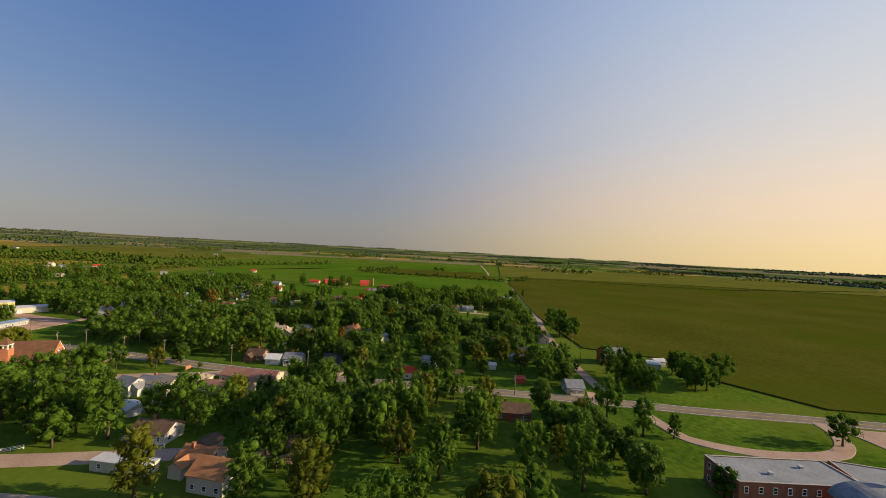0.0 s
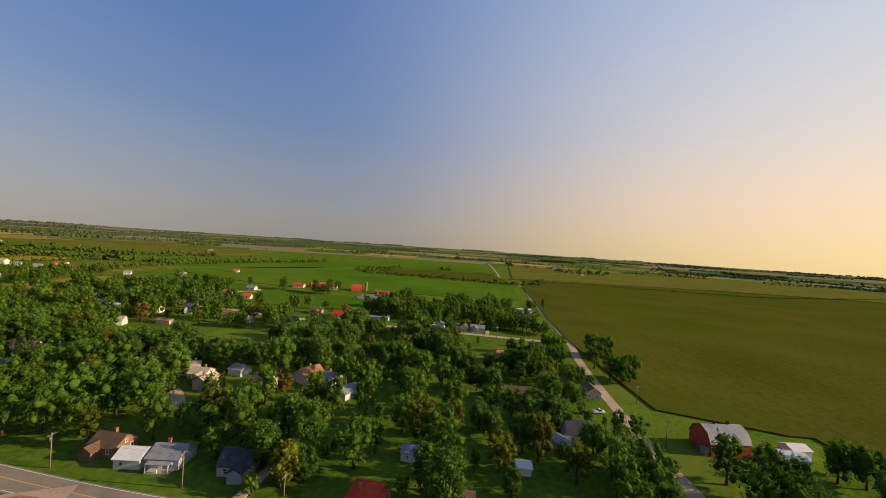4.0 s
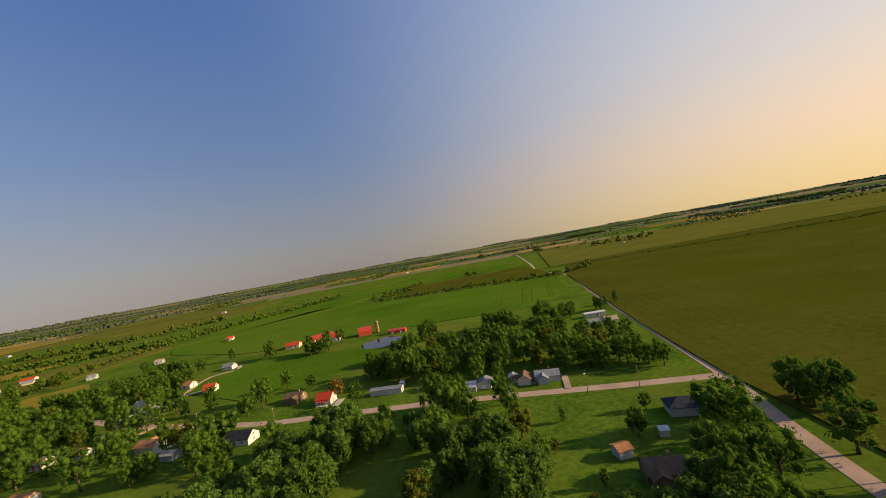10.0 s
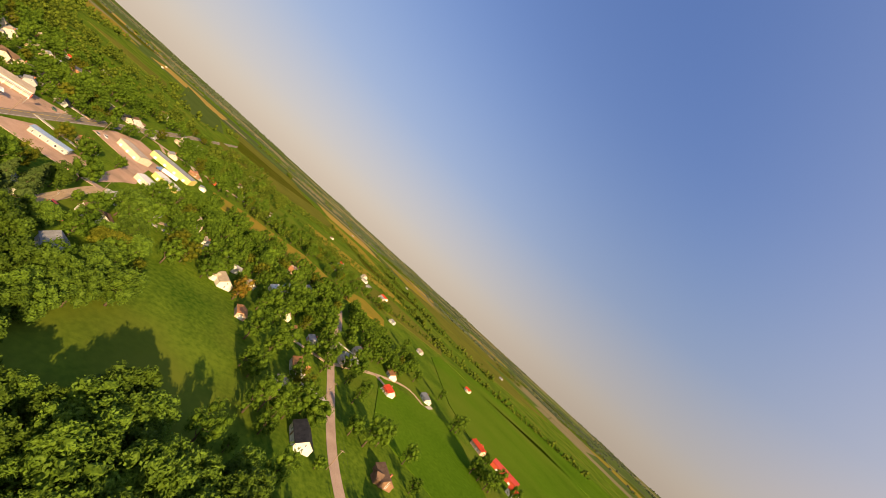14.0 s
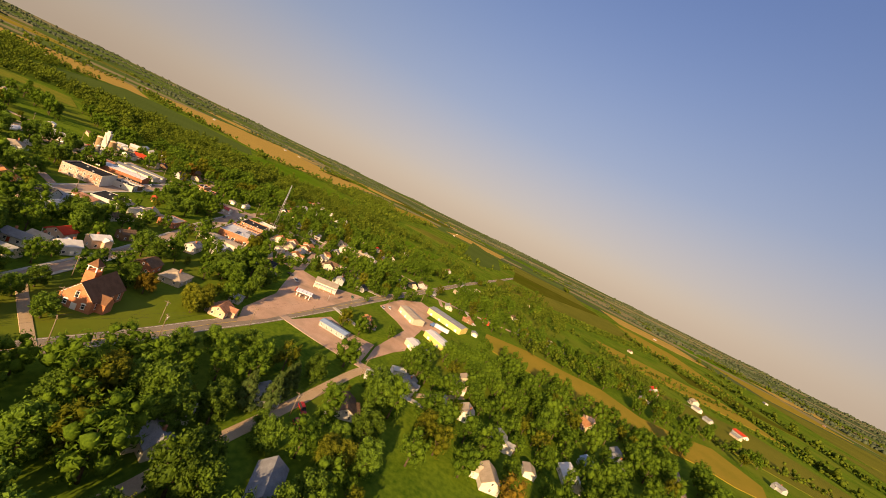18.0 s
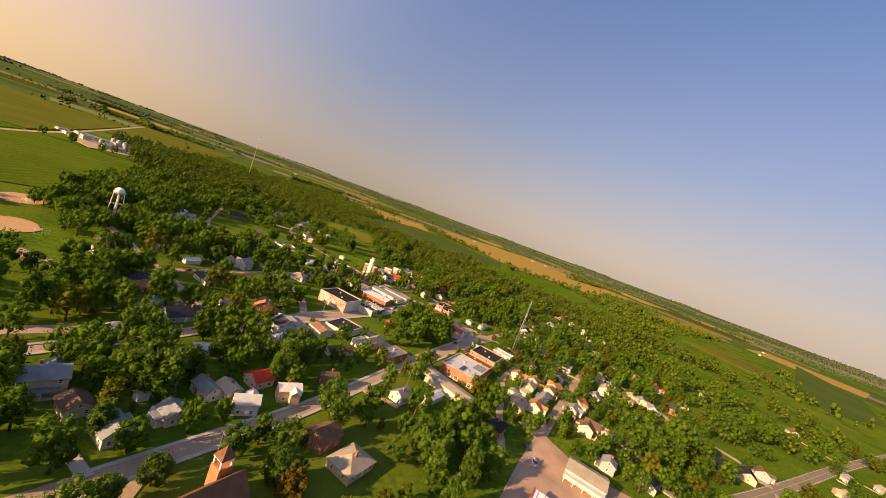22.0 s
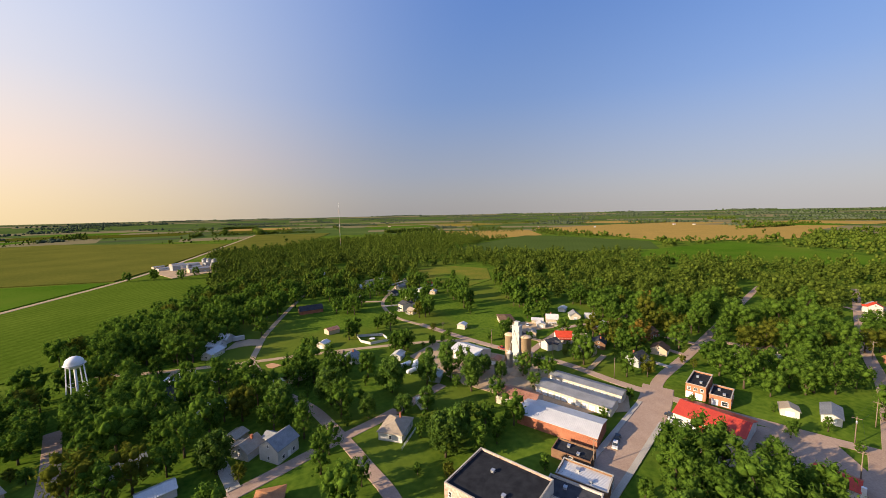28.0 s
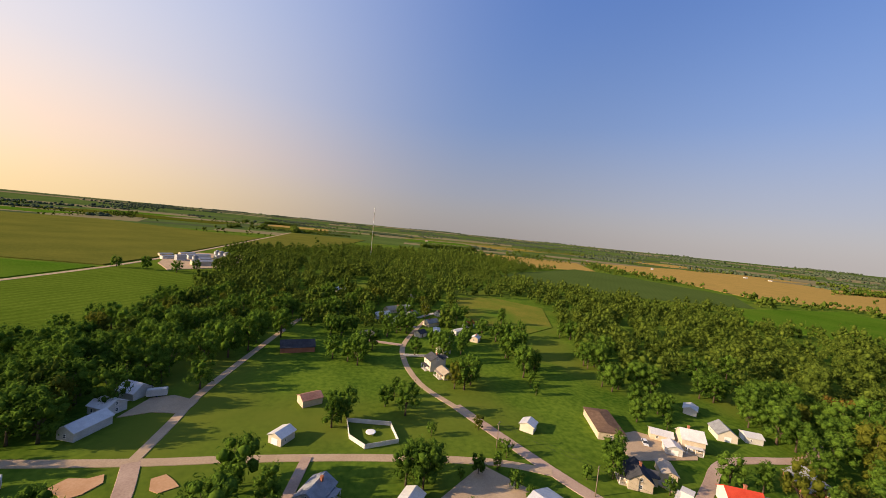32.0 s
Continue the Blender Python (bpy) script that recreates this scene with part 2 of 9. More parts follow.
WALLS = {
    "white": ((0.43, 0.41, 0.37), (0.60, 0.58, 0.53)), "cream": ((0.46, 0.41, 0.32), (0.57, 0.52, 0.42)), "grey": ((0.30, 0.31, 0.31), (0.40, 0.41, 0.41)),
    "tan": ((0.42, 0.34, 0.24), (0.55, 0.46, 0.34)), "brick": ((0.26, 0.10, 0.06), (0.40, 0.17, 0.10)), "brown": ((0.16, 0.09, 0.055), (0.25, 0.15, 0.09)),
    "peach": ((0.48, 0.32, 0.22), (0.58, 0.41, 0.30)), "yellow": ((0.58, 0.46, 0.14), (0.68, 0.56, 0.22)), "red": ((0.38, 0.06, 0.035), (0.48, 0.10, 0.05)),
    "blue": ((0.22, 0.30, 0.42), (0.30, 0.38, 0.50)), "orange": ((0.33, 0.135, 0.075), (0.45, 0.22, 0.13)),
}
ROOFS = {
    "brown": ((0.10, 0.062, 0.040), (0.17, 0.112, 0.075)), "dark": ((0.035, 0.037, 0.042), (0.075, 0.075, 0.08)), "black": ((0.018, 0.019, 0.022), (0.04, 0.042, 0.046)),
    "grey": ((0.16, 0.165, 0.17), (0.27, 0.275, 0.28)), "red": ((0.42, 0.045, 0.025), (0.55, 0.075, 0.04)), "white": ((0.48, 0.47, 0.45), (0.63, 0.62, 0.59)),
    "rust": ((0.22, 0.09, 0.05), (0.42, 0.22, 0.14)), "orange": ((0.30, 0.13, 0.06), (0.42, 0.21, 0.10)), "tan": ((0.30, 0.24, 0.17), (0.42, 0.35, 0.26)),
    "blue": ((0.17, 0.24, 0.36), (0.27, 0.36, 0.48)), "peach": ((0.42, 0.26, 0.17), (0.52, 0.34, 0.24)),
}
WALL = {k: material(k + "_wall", *v, 0.75, 0.4, 5.0, 0.15, where="object", per="object", spread=0.08) for k, v in WALLS.items()}
ROOF = {k: material(k + "_roof", *v, 0.8, 0.5, 6.0, 0.3, where="object", per="object", spread=0.1) for k, v in ROOFS.items()}
METAL_ROOF = {k: material(k + "_metal_roof", *ROOFS[k], 0.42, 0.25, 3.0, where="object", metal=0.15, ribs=0.6, gloss=0.3) for k in ("white", "red", "rust", "blue", "grey", "tan")}
WORN_BRICK = material("worn_painted_brick", (0.26, 0.10, 0.06), (0.60, 0.50, 0.42), 0.85, 0.18, 1.6, 0.2, where="object")
TRIM = material("white_trim", (0.70, 0.69, 0.66), (0.80, 0.79, 0.76), 0.6, 0.8, 6.0)
DARK = material("dark_metal", (0.03, 0.03, 0.03), (0.06, 0.06, 0.06), 0.5, 1.0, 6.0, metal=0.4)
STEEL = material("galvanised_steel", (0.40, 0.41, 0.42), (0.55, 0.56, 0.57), 0.4, 0.8, 6.0, metal=0.6)
POLE_WOOD = material("pole_wood", (0.16, 0.12, 0.085), (0.26, 0.20, 0.15), 0.9, 1.0, 8.0)


# ---- building helpers ----
def mesh_of(name, verts, faces, mat, smooth=False):
    me = bpy.data.meshes.new(name)
    me.from_pydata([tuple(v) for v in verts], [], faces)
    for mm in mat if isinstance(mat, (list, tuple)) else (mat,):
        me.materials.append(mm)
    if smooth:
        me.polygons.foreach_set("use_smooth", [True] * len(me.polygons))
    me.update()
    return me


def solid(name, mat, parent=None, boxes=(), prisms=(), label="", smooth=False):
    """One mesh of boxes (x0, y0, z0, x1, y1, z1) and prisms (profile in y and z, from x0 to x1)."""
    v, f = [], []
    for x0, y0, z0, x1, y1, z1 in boxes:
        k = len(v)
        v += [(x, y, z) for z in (z0, z1) for x, y in ((x0, y0), (x1, y0), (x1, y1), (x0, y1))]
        f += [(k + 3, k + 2, k + 1, k), (k + 4, k + 5, k + 6, k + 7)] + [(k + i, k + (i + 1) % 4, k + 4 + (i + 1) % 4, k + 4 + i) for i in range(4)]
    for prof, x0, x1 in prisms:
        k, c = len(v), len(prof)
        v += [(x0, y, z) for y, z in prof] + [(x1, y, z) for y, z in prof]
        f += [tuple(range(k + c - 1, k - 1, -1)), tuple(range(k + c, k + 2 * c))] + [(k + i, k + (i + 1) % c, k + c + (i + 1) % c, k + c + i) for i in range(c)]
    return linked(name, mesh_of(name, v, f, mat, smooth), parent, label)


def linked(name, me, parent=None, label="", at=None):
    ob = new(name, me)
    ob.parent = parent
    if at is not None:
        ob.matrix_basis = at
    if label:
        tagged(ob, label)
    return ob


def thing(name, x, y, z=0.0, rot=0.0, label="", category="", group="", kind=""):
    ob = new(name)
    ob.empty_display_size = 0.5
    ob.matrix_basis = pose(x, y, z, 0, 0, rot)
    return tagged(ob, label, category, group, kind)


def tube(name, mat, parent, points, r, sides=8, label="", smooth=True):
    """A round bar along points; r: one radius, or one for each point."""
    pts = [Vector(p) for p in points]
    rr = r if isinstance(r, (list, tuple)) else [r] * len(pts)
    v, f = [], []
    for i, p in enumerate(pts):
        way = (pts[min(i + 1, len(pts) - 1)] - pts[max(i - 1, 0)]).normalized()
        a = way.orthogonal().normalized()
        b = way.cross(a)
        v += [p + rr[i] * (math.cos(t) * a + math.sin(t) * b) for t in (2 * math.pi * s / sides for s in range(sides))]
    for i in range(len(pts) - 1):
        f += [(i * sides + s, i * sides + (s + 1) % sides, (i + 1) * sides + (s + 1) % sides, (i + 1) * sides + s) for s in range(sides)]
    f += [tuple(range(sides - 1, -1, -1)), tuple(range(len(v) - sides, len(v)))]
    return linked(name, mesh_of(name, v, f, mat, smooth), parent, label)


def lathe(name, mat, parent, profile, sides=24, label="", at=None):
    v = [(r * math.cos(2 * math.pi * s / sides), r * math.sin(2 * math.pi * s / sides), z) for r, z in profile for s in range(sides)]
    f = [(i * sides + s, i * sides + (s + 1) % sides, (i + 1) * sides + (s + 1) % sides, (i + 1) * sides + s) for i in range(len(profile) - 1) for s in range(sides)]
    f += [tuple(range(sides - 1, -1, -1)), tuple(range(len(v) - sides, len(v)))]
    return linked(name, mesh_of(name, v, f, mat, True), parent, label, at)


# ---- ground, roads, fields ----
CX, CY = -170.0, 170.0
radii = [0, 120, 260, 420, 650, 950, 1300, 1600, 1800, 1950, 2150, 2400, 2550, 2800, 3000, 3120, 3300, 3400, 3600, 3680, 3900, 4000, 4150, 4250, 4350, 4430, 4500, 4550, 4600]


def land(r):
    """The far land rises gently into low hills."""
    t = min(max((r - 3000) / 1600, 0), 1)
    return 52 * t * t * (3 - 2 * t)


gv, gf = [(CX, CY, 0)], []
for i, r in enumerate(radii[1:]):
    gv += [(CX + r * math.cos(a), CY + r * math.sin(a), land(r)) for a in (2 * math.pi * s / 96 for s in range(96))]
    for s in range(96):
        a, b = 1 + i * 96 + s, 1 + i * 96 + (s + 1) % 96
        gf.append((0, a, b) if i == 0 else (a - 96, a, b, b - 96))
ground_mesh = mesh_of("ground", gv, gf, (GRASS, FAR_GREEN, FAR_TAN, FAR_DARK))
pick, last = random.Random(3), 0
for k, pl in enumerate(ground_mesh.polygons):
    if k >= 96 * 7:
        last = pick.choice((1, 1, 1, 2, 2, 3)) if k % 96 == 0 or pick.random() < 0.3 else last
        pl.material_index = last
tagged(linked("ground", ground_mesh), "mown green lawns and pasture on flat land", "ground", kind="structure")


LAYER = itertools.count()


def sheet(name, pts, z, mat, label, category="road", skirt=0.06, kind="structure"):
    """A flat piece with a low edge down to the ground; pts run round it."""
    z, skirt = (z + 0.004 * next(LAYER), skirt + 0.3) if z < 0.2 else (z, skirt)
    area = sum(a[0] * b[1] - b[0] * a[1] for a, b in zip(pts, pts[1:] + pts[:1]))
    pts = pts if area > 0 else pts[::-1]
    c = len(pts)
    v = [(x, y, z) for x, y in pts] + [(x, y, z - skirt) for x, y in pts]
    f = [tuple(range(c))] + [(i, i + c, (i + 1) % c + c, (i + 1) % c) for i in range(c)]
    return tagged(linked(name, mesh_of(name, v, f, mat)), label, category, kind=kind)


def ribbon(name, pts, width, z, mat, label, category="road", lift=0.06):
    """A road along points, rounded between them."""
    z += 0.004 * next(LAYER)
    lift += 0.15
    P = [Vector((x, y)) for x, y in pts]
    fine = []
    for i in range(len(P) - 1):
        p0, p1, p2, p3 = P[max(i - 1, 0)], P[i], P[i + 1], P[min(i + 2, len(P) - 1)]
        for s in range(6):
            t = s / 6
            fine.append(0.5 * (2 * p1 + (p2 - p0) * t + (2 * p0 - 5 * p1 + 4 * p2 - p3) * t * t + (3 * p1 - p0 - 3 * p2 + p3) * t**3))
    fine.append(P[-1])
    v, f = [], []
    for i, p in enumerate(fine):
        way = (fine[min(i + 1, len(fine) - 1)] - fine[max(i - 1, 0)]).normalized()
        side = Vector((-way.y, way.x)) * width / 2
        far = land((p - Vector((CX, CY))).length)
        v += [(*(p - side * 1.06), far + z - lift), (*(p - side), far + z), (*(p + side), far + z), (*(p + side * 1.06), far + z - lift)]
        if i:
            k = 4 * i
            f += [(k - 4 + j, k - 3 + j, k + 1 + j, k + j) for j in range(3)]
    return tagged(linked(name, mesh_of(name, v, f, mat)), label, category, kind="structure")

HWY = [(900, 92), (600, 100), (256, 110), (186, 112), (148, 115), (112, 117), (77, 121), (20, 126), (-41, 130), (-75, 133), (-110, 138), (-140, 144), (-177, 151), (-206, 155), (-236, 160), (-289, 166), (-371, 174), (-474, 186), (-652, 204), (-900, 235), (-1242, 277), (-1700, 335)]
ribbon("road_highway", HWY, 8.0, 0.10, ASPHALT, "grey two-lane asphalt highway with painted lines")
ribbon("road_edge_line", [(x, y + 3.5) for x, y in HWY], 0.15, 0.106, PAINT, "white painted edge line of the highway", "road line", 0.0)
ribbon("road_edge_line", [(x, y - 3.5) for x, y in HWY], 0.15, 0.106, PAINT, "white painted edge line of the highway", "road line", 0.0)
ribbon("road_centre_line", HWY, 0.2, 0.106, YPAINT, "yellow painted centre line of the highway", "road line", 0.0)
ribbon("road_field", [(76.7, 121.9), (77.4, 179.6), (81.9, 239.6), (87.3, 283.8), (96, 332.8), (106.2, 443.6), (118.1, 562.8), (129.4, 654.5), (141.9, 748.3), (117.6, 906.9), (134.2, 1101.9), (160.9, 1523), (175.4, 1806)], 5.0, 0.09, STREET, "narrow pale country road along the soybean field")
ribbon("road_bend", [(93.3, 324.4), (61.6, 327.4), (39.8, 329.9), (-7.4, 335.5), (-46, 338.9), (-79, 340.8), (-118.3, 342.9), (-169.6, 354.9), (-221.3, 369.2), (-278.7, 391.9), (-349.8, 412.8)], 5.5, 0.08, STREET, "worn light-grey street past houses and power poles")
ribbon("road_farm_lane", [(-199.9, 363.5), (-224.7, 414), (-236.1, 460.6), (-200.2, 472.6)], 3.5, 0.07, GRAVEL, "pale gravel farm lane")
ribbon("road_main", [(-70, 66), (-102, 60), (-128, 55), (-149, 45), (-171, 36), (-200, 20), (-222, 10)], 6.0, 0.11, STREET, "pale worn street past shops and houses")
ribbon("road_main", [(-218, 12), (-230, 6.5), (-262, -7), (-300, -22), (-345, -42), (-366, -55)], 11.5, 0.112, STREET, "broad sunlit main street of pale worn paving")
ribbon("road_main", [(-362, -53), (-376, -61), (-424, -78), (-520, -115), (-640, -160)], 4.8, 0.10, STREET, "narrow pale street between houses and trees")
ribbon("road_market", [(-85, 134), (-108, 125), (-131, 119), (-155, 111), (-180, 101), (-217, 86), (-260, 64), (-284, 52)], 6.5, 0.10, STREET, "pale earthy street past the church and houses")
ribbon("road_market", [(-280, 54), (-288, 50), (-319, 36), (-354, 20), (-388, 7)], 10.5, 0.10, STREET, "broad street past the shops with parked cars")
ribbon("road_market", [(-385, 8), (-397, 4), (-452, -16), (-524, -48), (-700, -115)], 4.8, 0.10, STREET, "narrow straight street between trees")
ribbon("road_side_of_park", [(-262, -4), (-270, 14), (-280, 36), (-289, 50)], 6.0, 0.10, STREET, "short street along the town park")
ribbon("road_cross", [(-300, -188), (-322, -135), (-345, -94), (-356, -58), (-381, -10), (-398, 22), (-418, 80), (-445, 140), (-466, 183)], 4.8, 0.072, STREET, "narrow grey cross street")
ribbon("road_north", [(-455, 186), (-466, 226), (-489, 281), (-540, 380), (-620, 560)], 5.0, 0.095, STREET, "pale street running north past the highway")
ribbon("road_north", [(-492, 40), (-484, 67), (-475, 130), (-479, 184)], 4.4, 0.09, STREET, "pale street running north to the highway")
ribbon("road_lane", [(-262, 146), (-290, 132), (-323, 117), (-381, 91), (-430, 70), (-491, 44), (-560, 16)], 4.6, 0.08, STREET, "narrow street between small houses")
ribbon("road_lane", [(-288, 122), (-309, 100), (-330, 82), (-348, 66), (-376, 53)], 3.4, 0.08, GRAVEL, "gravel alley between houses and shops")
ribbon("road_west", [(-196, 22), (-188, 6), (-181, -8), (-170, -33), (-157, -65), (-145, -95), (-134, -120)], 4.8, 0.08, STREET, "grey residential street in tree shade")
ribbon("road_west", [(-170, -38), (-175, -47), (-205, -60), (-228, -71), (-253, -82), (-280, -96)], 4.6, 0.09, STREET, "grey residential street in tree shade")
ribbon("road_west", [(-236, 4), (-243, -32), (-238, -56), (-231, -79), (-224, -98), (-212, -118), (-203, -132), (-199, -150), (-195, -163)], 4.4, 0.085, STREET, "short grey street to the main street")
ribbon("road_park", [(-125, -176), (-154, -168), (-195, -163), (-225, -161), (-262, -157), (-300, -150), (-318, -142)], 3.4, 0.08, GRAVEL, "gravel park road over the mown grass")
ribbon("road_park", [(-195, -163), (-197, -185), (-199, -208), (-212, -272), (-226, -330)], 3.2, 0.085, GRAVEL, "gravel park road over the mown grass")
ribbon("road_loop", [(-306, -176), (-297, -192), (-289, -212), (-287, -242), (-293, -273), (-320, -330)], 3.0, 0.07, GRAVEL, "pale gravel loop road past a white house")
ribbon("road_back", [(-92, 178), (-110, 197), (-137, 204), (-157, 205), (-190, 209), (-236, 214), (-246, 218)], 4.5, 0.08, GRAVEL, "narrow gravel lane through gardens")
ribbon("road_side", [(-247, 160), (-245, 185), (-245, 206), (-247, 232)], 5.0, 0.09, STREET, "pale side street off the highway")
ribbon("road_church", [(-170, 106), (-161, 126), (-152, 147)], 3.0, 0.075, GRAVEL, "gravel lane beside the church lawn")
ribbon("road_south", [(-150, 34), (-132, 38), (-114, 43), (-90, 44), (-70, 42), (-55, 36), (-44, 20)], 6.0, 0.09, STREET, "worn street with grass verges")
ribbon("road_south", [(-113, 44), (-100, 39), (-94, 27), (-97, 10)], 4.5, 0.085, STREET, "worn street with grass verges")
ribbon("road_fields", [(110, -20), (80, -90), (60, -150), (40, -249), (19, -363), (-12, -509), (-25, -640), (-34, -850), (-45, -1200), (-60, -1700)], 6.0, 0.12, GRAVEL, "straight pale gravel road between crop fields")
ribbon("school_drive", [(84, 112), (86, 100), (90, 91), (108, 85), (130, 86), (142, 92), (150, 102), (153, 112)], 5.0, 0.08, STREET, "grey loop drive in front of the school")
sheet("school_parking", [(156, 108), (195, 105), (245, 92), (240, 66), (196, 62), (165, 72), (158, 88)], 0.085, STREET, "worn grey car park beside the school", "car park")
sheet("dirt_patch", [(-50, 66), (-38, 64), (-30, 74), (-36, 84), (-47, 78)], 0.05, DIRT, "bare patch of brown earth", "ground")
sheet("station_forecourt", [(-219, 157.5), (-233, 148), (-267, 141), (-292, 131), (-316, 120), (-317, 106), (-325, 108), (-323, 134), (-328, 150), (-340, 166), (-300, 165), (-236, 161)], 0.075, WARM_GRAVEL, "broad warm gravel forecourt of the filling station", "forecourt")
sheet("yard_gravel", [(-247, 166), (-265, 171), (-277, 174), (-271, 192), (-274, 207), (-248, 211), (-242, 209), (-244, 189)], 0.07, WARM_GRAVEL, "warm gravel yard beside the blue-roofed building", "yard")
sheet("yard_gravel", [(-342, 180), (-383, 182), (-413, 195), (-406, 212), (-374, 212), (-374, 230), (-345, 230), (-341, 218), (-312, 219), (-290, 222), (-279, 218), (-252, 212), (-272, 208.5), (-321, 210), (-330, 200)], 0.065, WARM_GRAVEL, "warm gravel yard between the yellow sheds", "yard")
sheet("elevator_yard", [(-296.3, -149), (-276, -134.5), (-289, -92.3), (-315, -53.5), (-338.1, -45.1), (-347.6, -54.4), (-324.7, -113.1)], 0.065, GRAVEL, "grey gravel yard round the grain elevator", "yard")
ribbon("road_lower", [(-335.9, -110.2), (-366.2, -127.8), (-389.6, -138.4), (-426, -135.1), (-448.2, -144)], 3.8, 0.085, STREET, "pale worn street past low buildings")
sheet("yard_gravel", [(-179, -189), (-183, -203), (-190, -205), (-200, -199.5), (-198.5, -190), (-188, -192)], 0.07, GRAVEL, "grey gravel drive of the white house", "yard")
sheet("dirt_patch", [(-181, -154), (-183.5, -158), (-188, -157.2), (-191, -158.5), (-192.5, -155), (-190, -151), (-187, -149.5), (-185, -151.5)], 0.05, DIRT, "bare patch of orange earth", "ground")
sheet("dirt_patch", [(-203, -155), (-206, -156.5), (-209, -153.5), (-211, -151), (-207, -149), (-204.5, -150.5)], 0.05, DIRT, "bare patch of orange earth", "ground")
sheet("parking_pad", [(-175.5, -148), (-180, -151), (-184, -142), (-180, -139)], 0.06, CONCRETE, "pale concrete parking pad", "pad")
sheet("hall_parking", [(-352, -159), (-368.7, -161), (-385, -146.5), (-378, -141), (-352, -144)], 0.07, GRAVEL, "warm gravel car park beside the brown-roofed hall", "car park")
sheet("market_square", [(-340, -22), (-362, -30), (-384, -6), (-372, 8), (-350, 16), (-338, 8), (-332, -8)], 0.07, STREET, "grey paved square beside the main street", "square")
sheet("works_yard", [(-32, -600), (-42, -560), (-70, -512), (-112, -550), (-118, -640), (-105, -700), (-40, -700)], 1.26, GRAVEL, "pale gravel yard round the works sheds", "yard", 1.26)
sheet("ball_park_lot", [(-107.4, -39.5), (-113.1, -44.2), (-138.9, -22.3), (-132.1, -11.3)], 0.06, STREET, "grey gravel car park of the ball park", "car park")
for dx, dy in ((-3.0, -7.2), (3.0, 7.2)):
    ribbon("sidewalk", [(-230 + dx, 6.5 + dy), (-262 + dx, -7 + dy), (-300 + dx, -22 + dy), (-345 + dx, -42 + dy)], 1.8, 0.15, CONCRETE, "pale concrete sidewalk along the main street", "sidewalk")
    ribbon("sidewalk", [(-290 + 0.9 * dx, 50 + 0.9 * dy), (-319 + 0.9 * dx, 36 + 0.9 * dy), (-354 + 0.9 * dx, 20 + 0.9 * dy)], 1.6, 0.15, CONCRETE, "pale concrete sidewalk past the shops", "sidewalk")
for dx, dy in ((-2.2, -4.4), (2.2, 4.4)):
    ribbon("sidewalk", [(-155 + dx, 111 + dy), (-180 + dx, 101 + dy), (-217 + dx, 86 + dy), (-260 + dx, 64 + dy)], 1.3, 0.12, CONCRETE, "narrow concrete sidewalk beside the lawns", "sidewalk")
    ribbon("sidewalk", [(-128 + dx, 55 + dy), (-149 + dx, 45 + dy), (-171 + dx, 36 + dy), (-200 + dx, 20 + dy)], 1.3, 0.12, CONCRETE, "narrow concrete sidewalk beside the lawns", "sidewalk")


def field(pts, mat, label, z=0.5):
    sheet("field", pts, z, mat, label, "field", z, "structure")


field([(97, 212), (141, 196), (150, 196), (148, 155), (172, 126), (260, 120), (600, 112), (1500, 95), (1600, 985), (1145, 985), (640, 1000), (180, 930), (141, 770), (118, 560), (103, 420), (96, 325)], SOY, "broad dark-green soybean field beside the country road", 0.7)
field([(121.6, 755.9), (50.9, 778.6), (-77, 798.8), (-196.8, 826.6), (-242.8, 910.2), (-339.5, 864.8), (-453.7, 661.8), (-409.1, 610.5), (-263.7, 540), (-197.7, 527.5), (-76, 538.5), (29.6, 539.5), (101.3, 588.1)], CROP, "bright green hay field behind the red barn")
field([(128.1, 798.3), (50.9, 816.1), (-66.3, 831.8), (-164.1, 860.4), (-168.2, 1061.6), (-12.8, 1053.5), (114.1, 1081.5)], SOY, "dark-green crop field beyond the hedge", 0.6)
field([(-254.5, 927.2), (-454.5, 683.1), (-542.8, 988.6), (-336.2, 1215.9), (-152.8, 1431.6), (115.1, 1412.3), (121.7, 1106.9), (-175, 1094.6)], CROP, "bright green crop field")
field([(-113.9, 409.9), (-84.9, 420.7), (-76, 461.8), (-121, 475.6), (-216, 507.5), (-226.2, 419.3), (-153.4, 381.2)], CROP, "green meadow in front of the farm", 0.15)
field([(34, -249), (13, -363), (-18, -509), (-30, -590), (-100, -585), (-123, -458), (-124, -325), (-110, -241), (-112, -195), (-60, -172), (48, -168)], DRILLED, "bright green crop field with drilled rows", 0.6)
field([(66, -150), (46, -249), (25, -363), (-5, -512), (150, -535), (334, -565), (420, -300), (300, -120)], CROP, "green crop field along the gravel road", 0.6)
field([(-6, -524), (-19, -640), (-28, -850), (-38, -1180), (500, -1500), (1100, -1300), (900, -600), (334, -577), (150, -547)], CORN, "yellow-green ripening crop field", 1.2)
field([(-42, -860), (-52, -1180), (-66, -1700), (-360, -1600), (-260, -1150), (-150, -900)], CORN, "yellow-green ripening crop field", 1.2)
field([(150, 940), (640, 1010), (1145, 1000), (1600, 1000), (1700, 1900), (260, 1750)], CORN, "yellow-green ripening crop field", 1.2)
field([(-1045, -560), (-1105, -803), (-1203, -1314), (-1821, -1401), (-2138, -661), (-1779, -591), (-1328, -440)], STUBBLE, "tawny wheat stubble field on the far side of the woods")
field([(-756, -905), (-770, -1387), (-1120, -1230), (-960, -925)], STUBBLE, "tawny far wheat stubble field", 0.45)
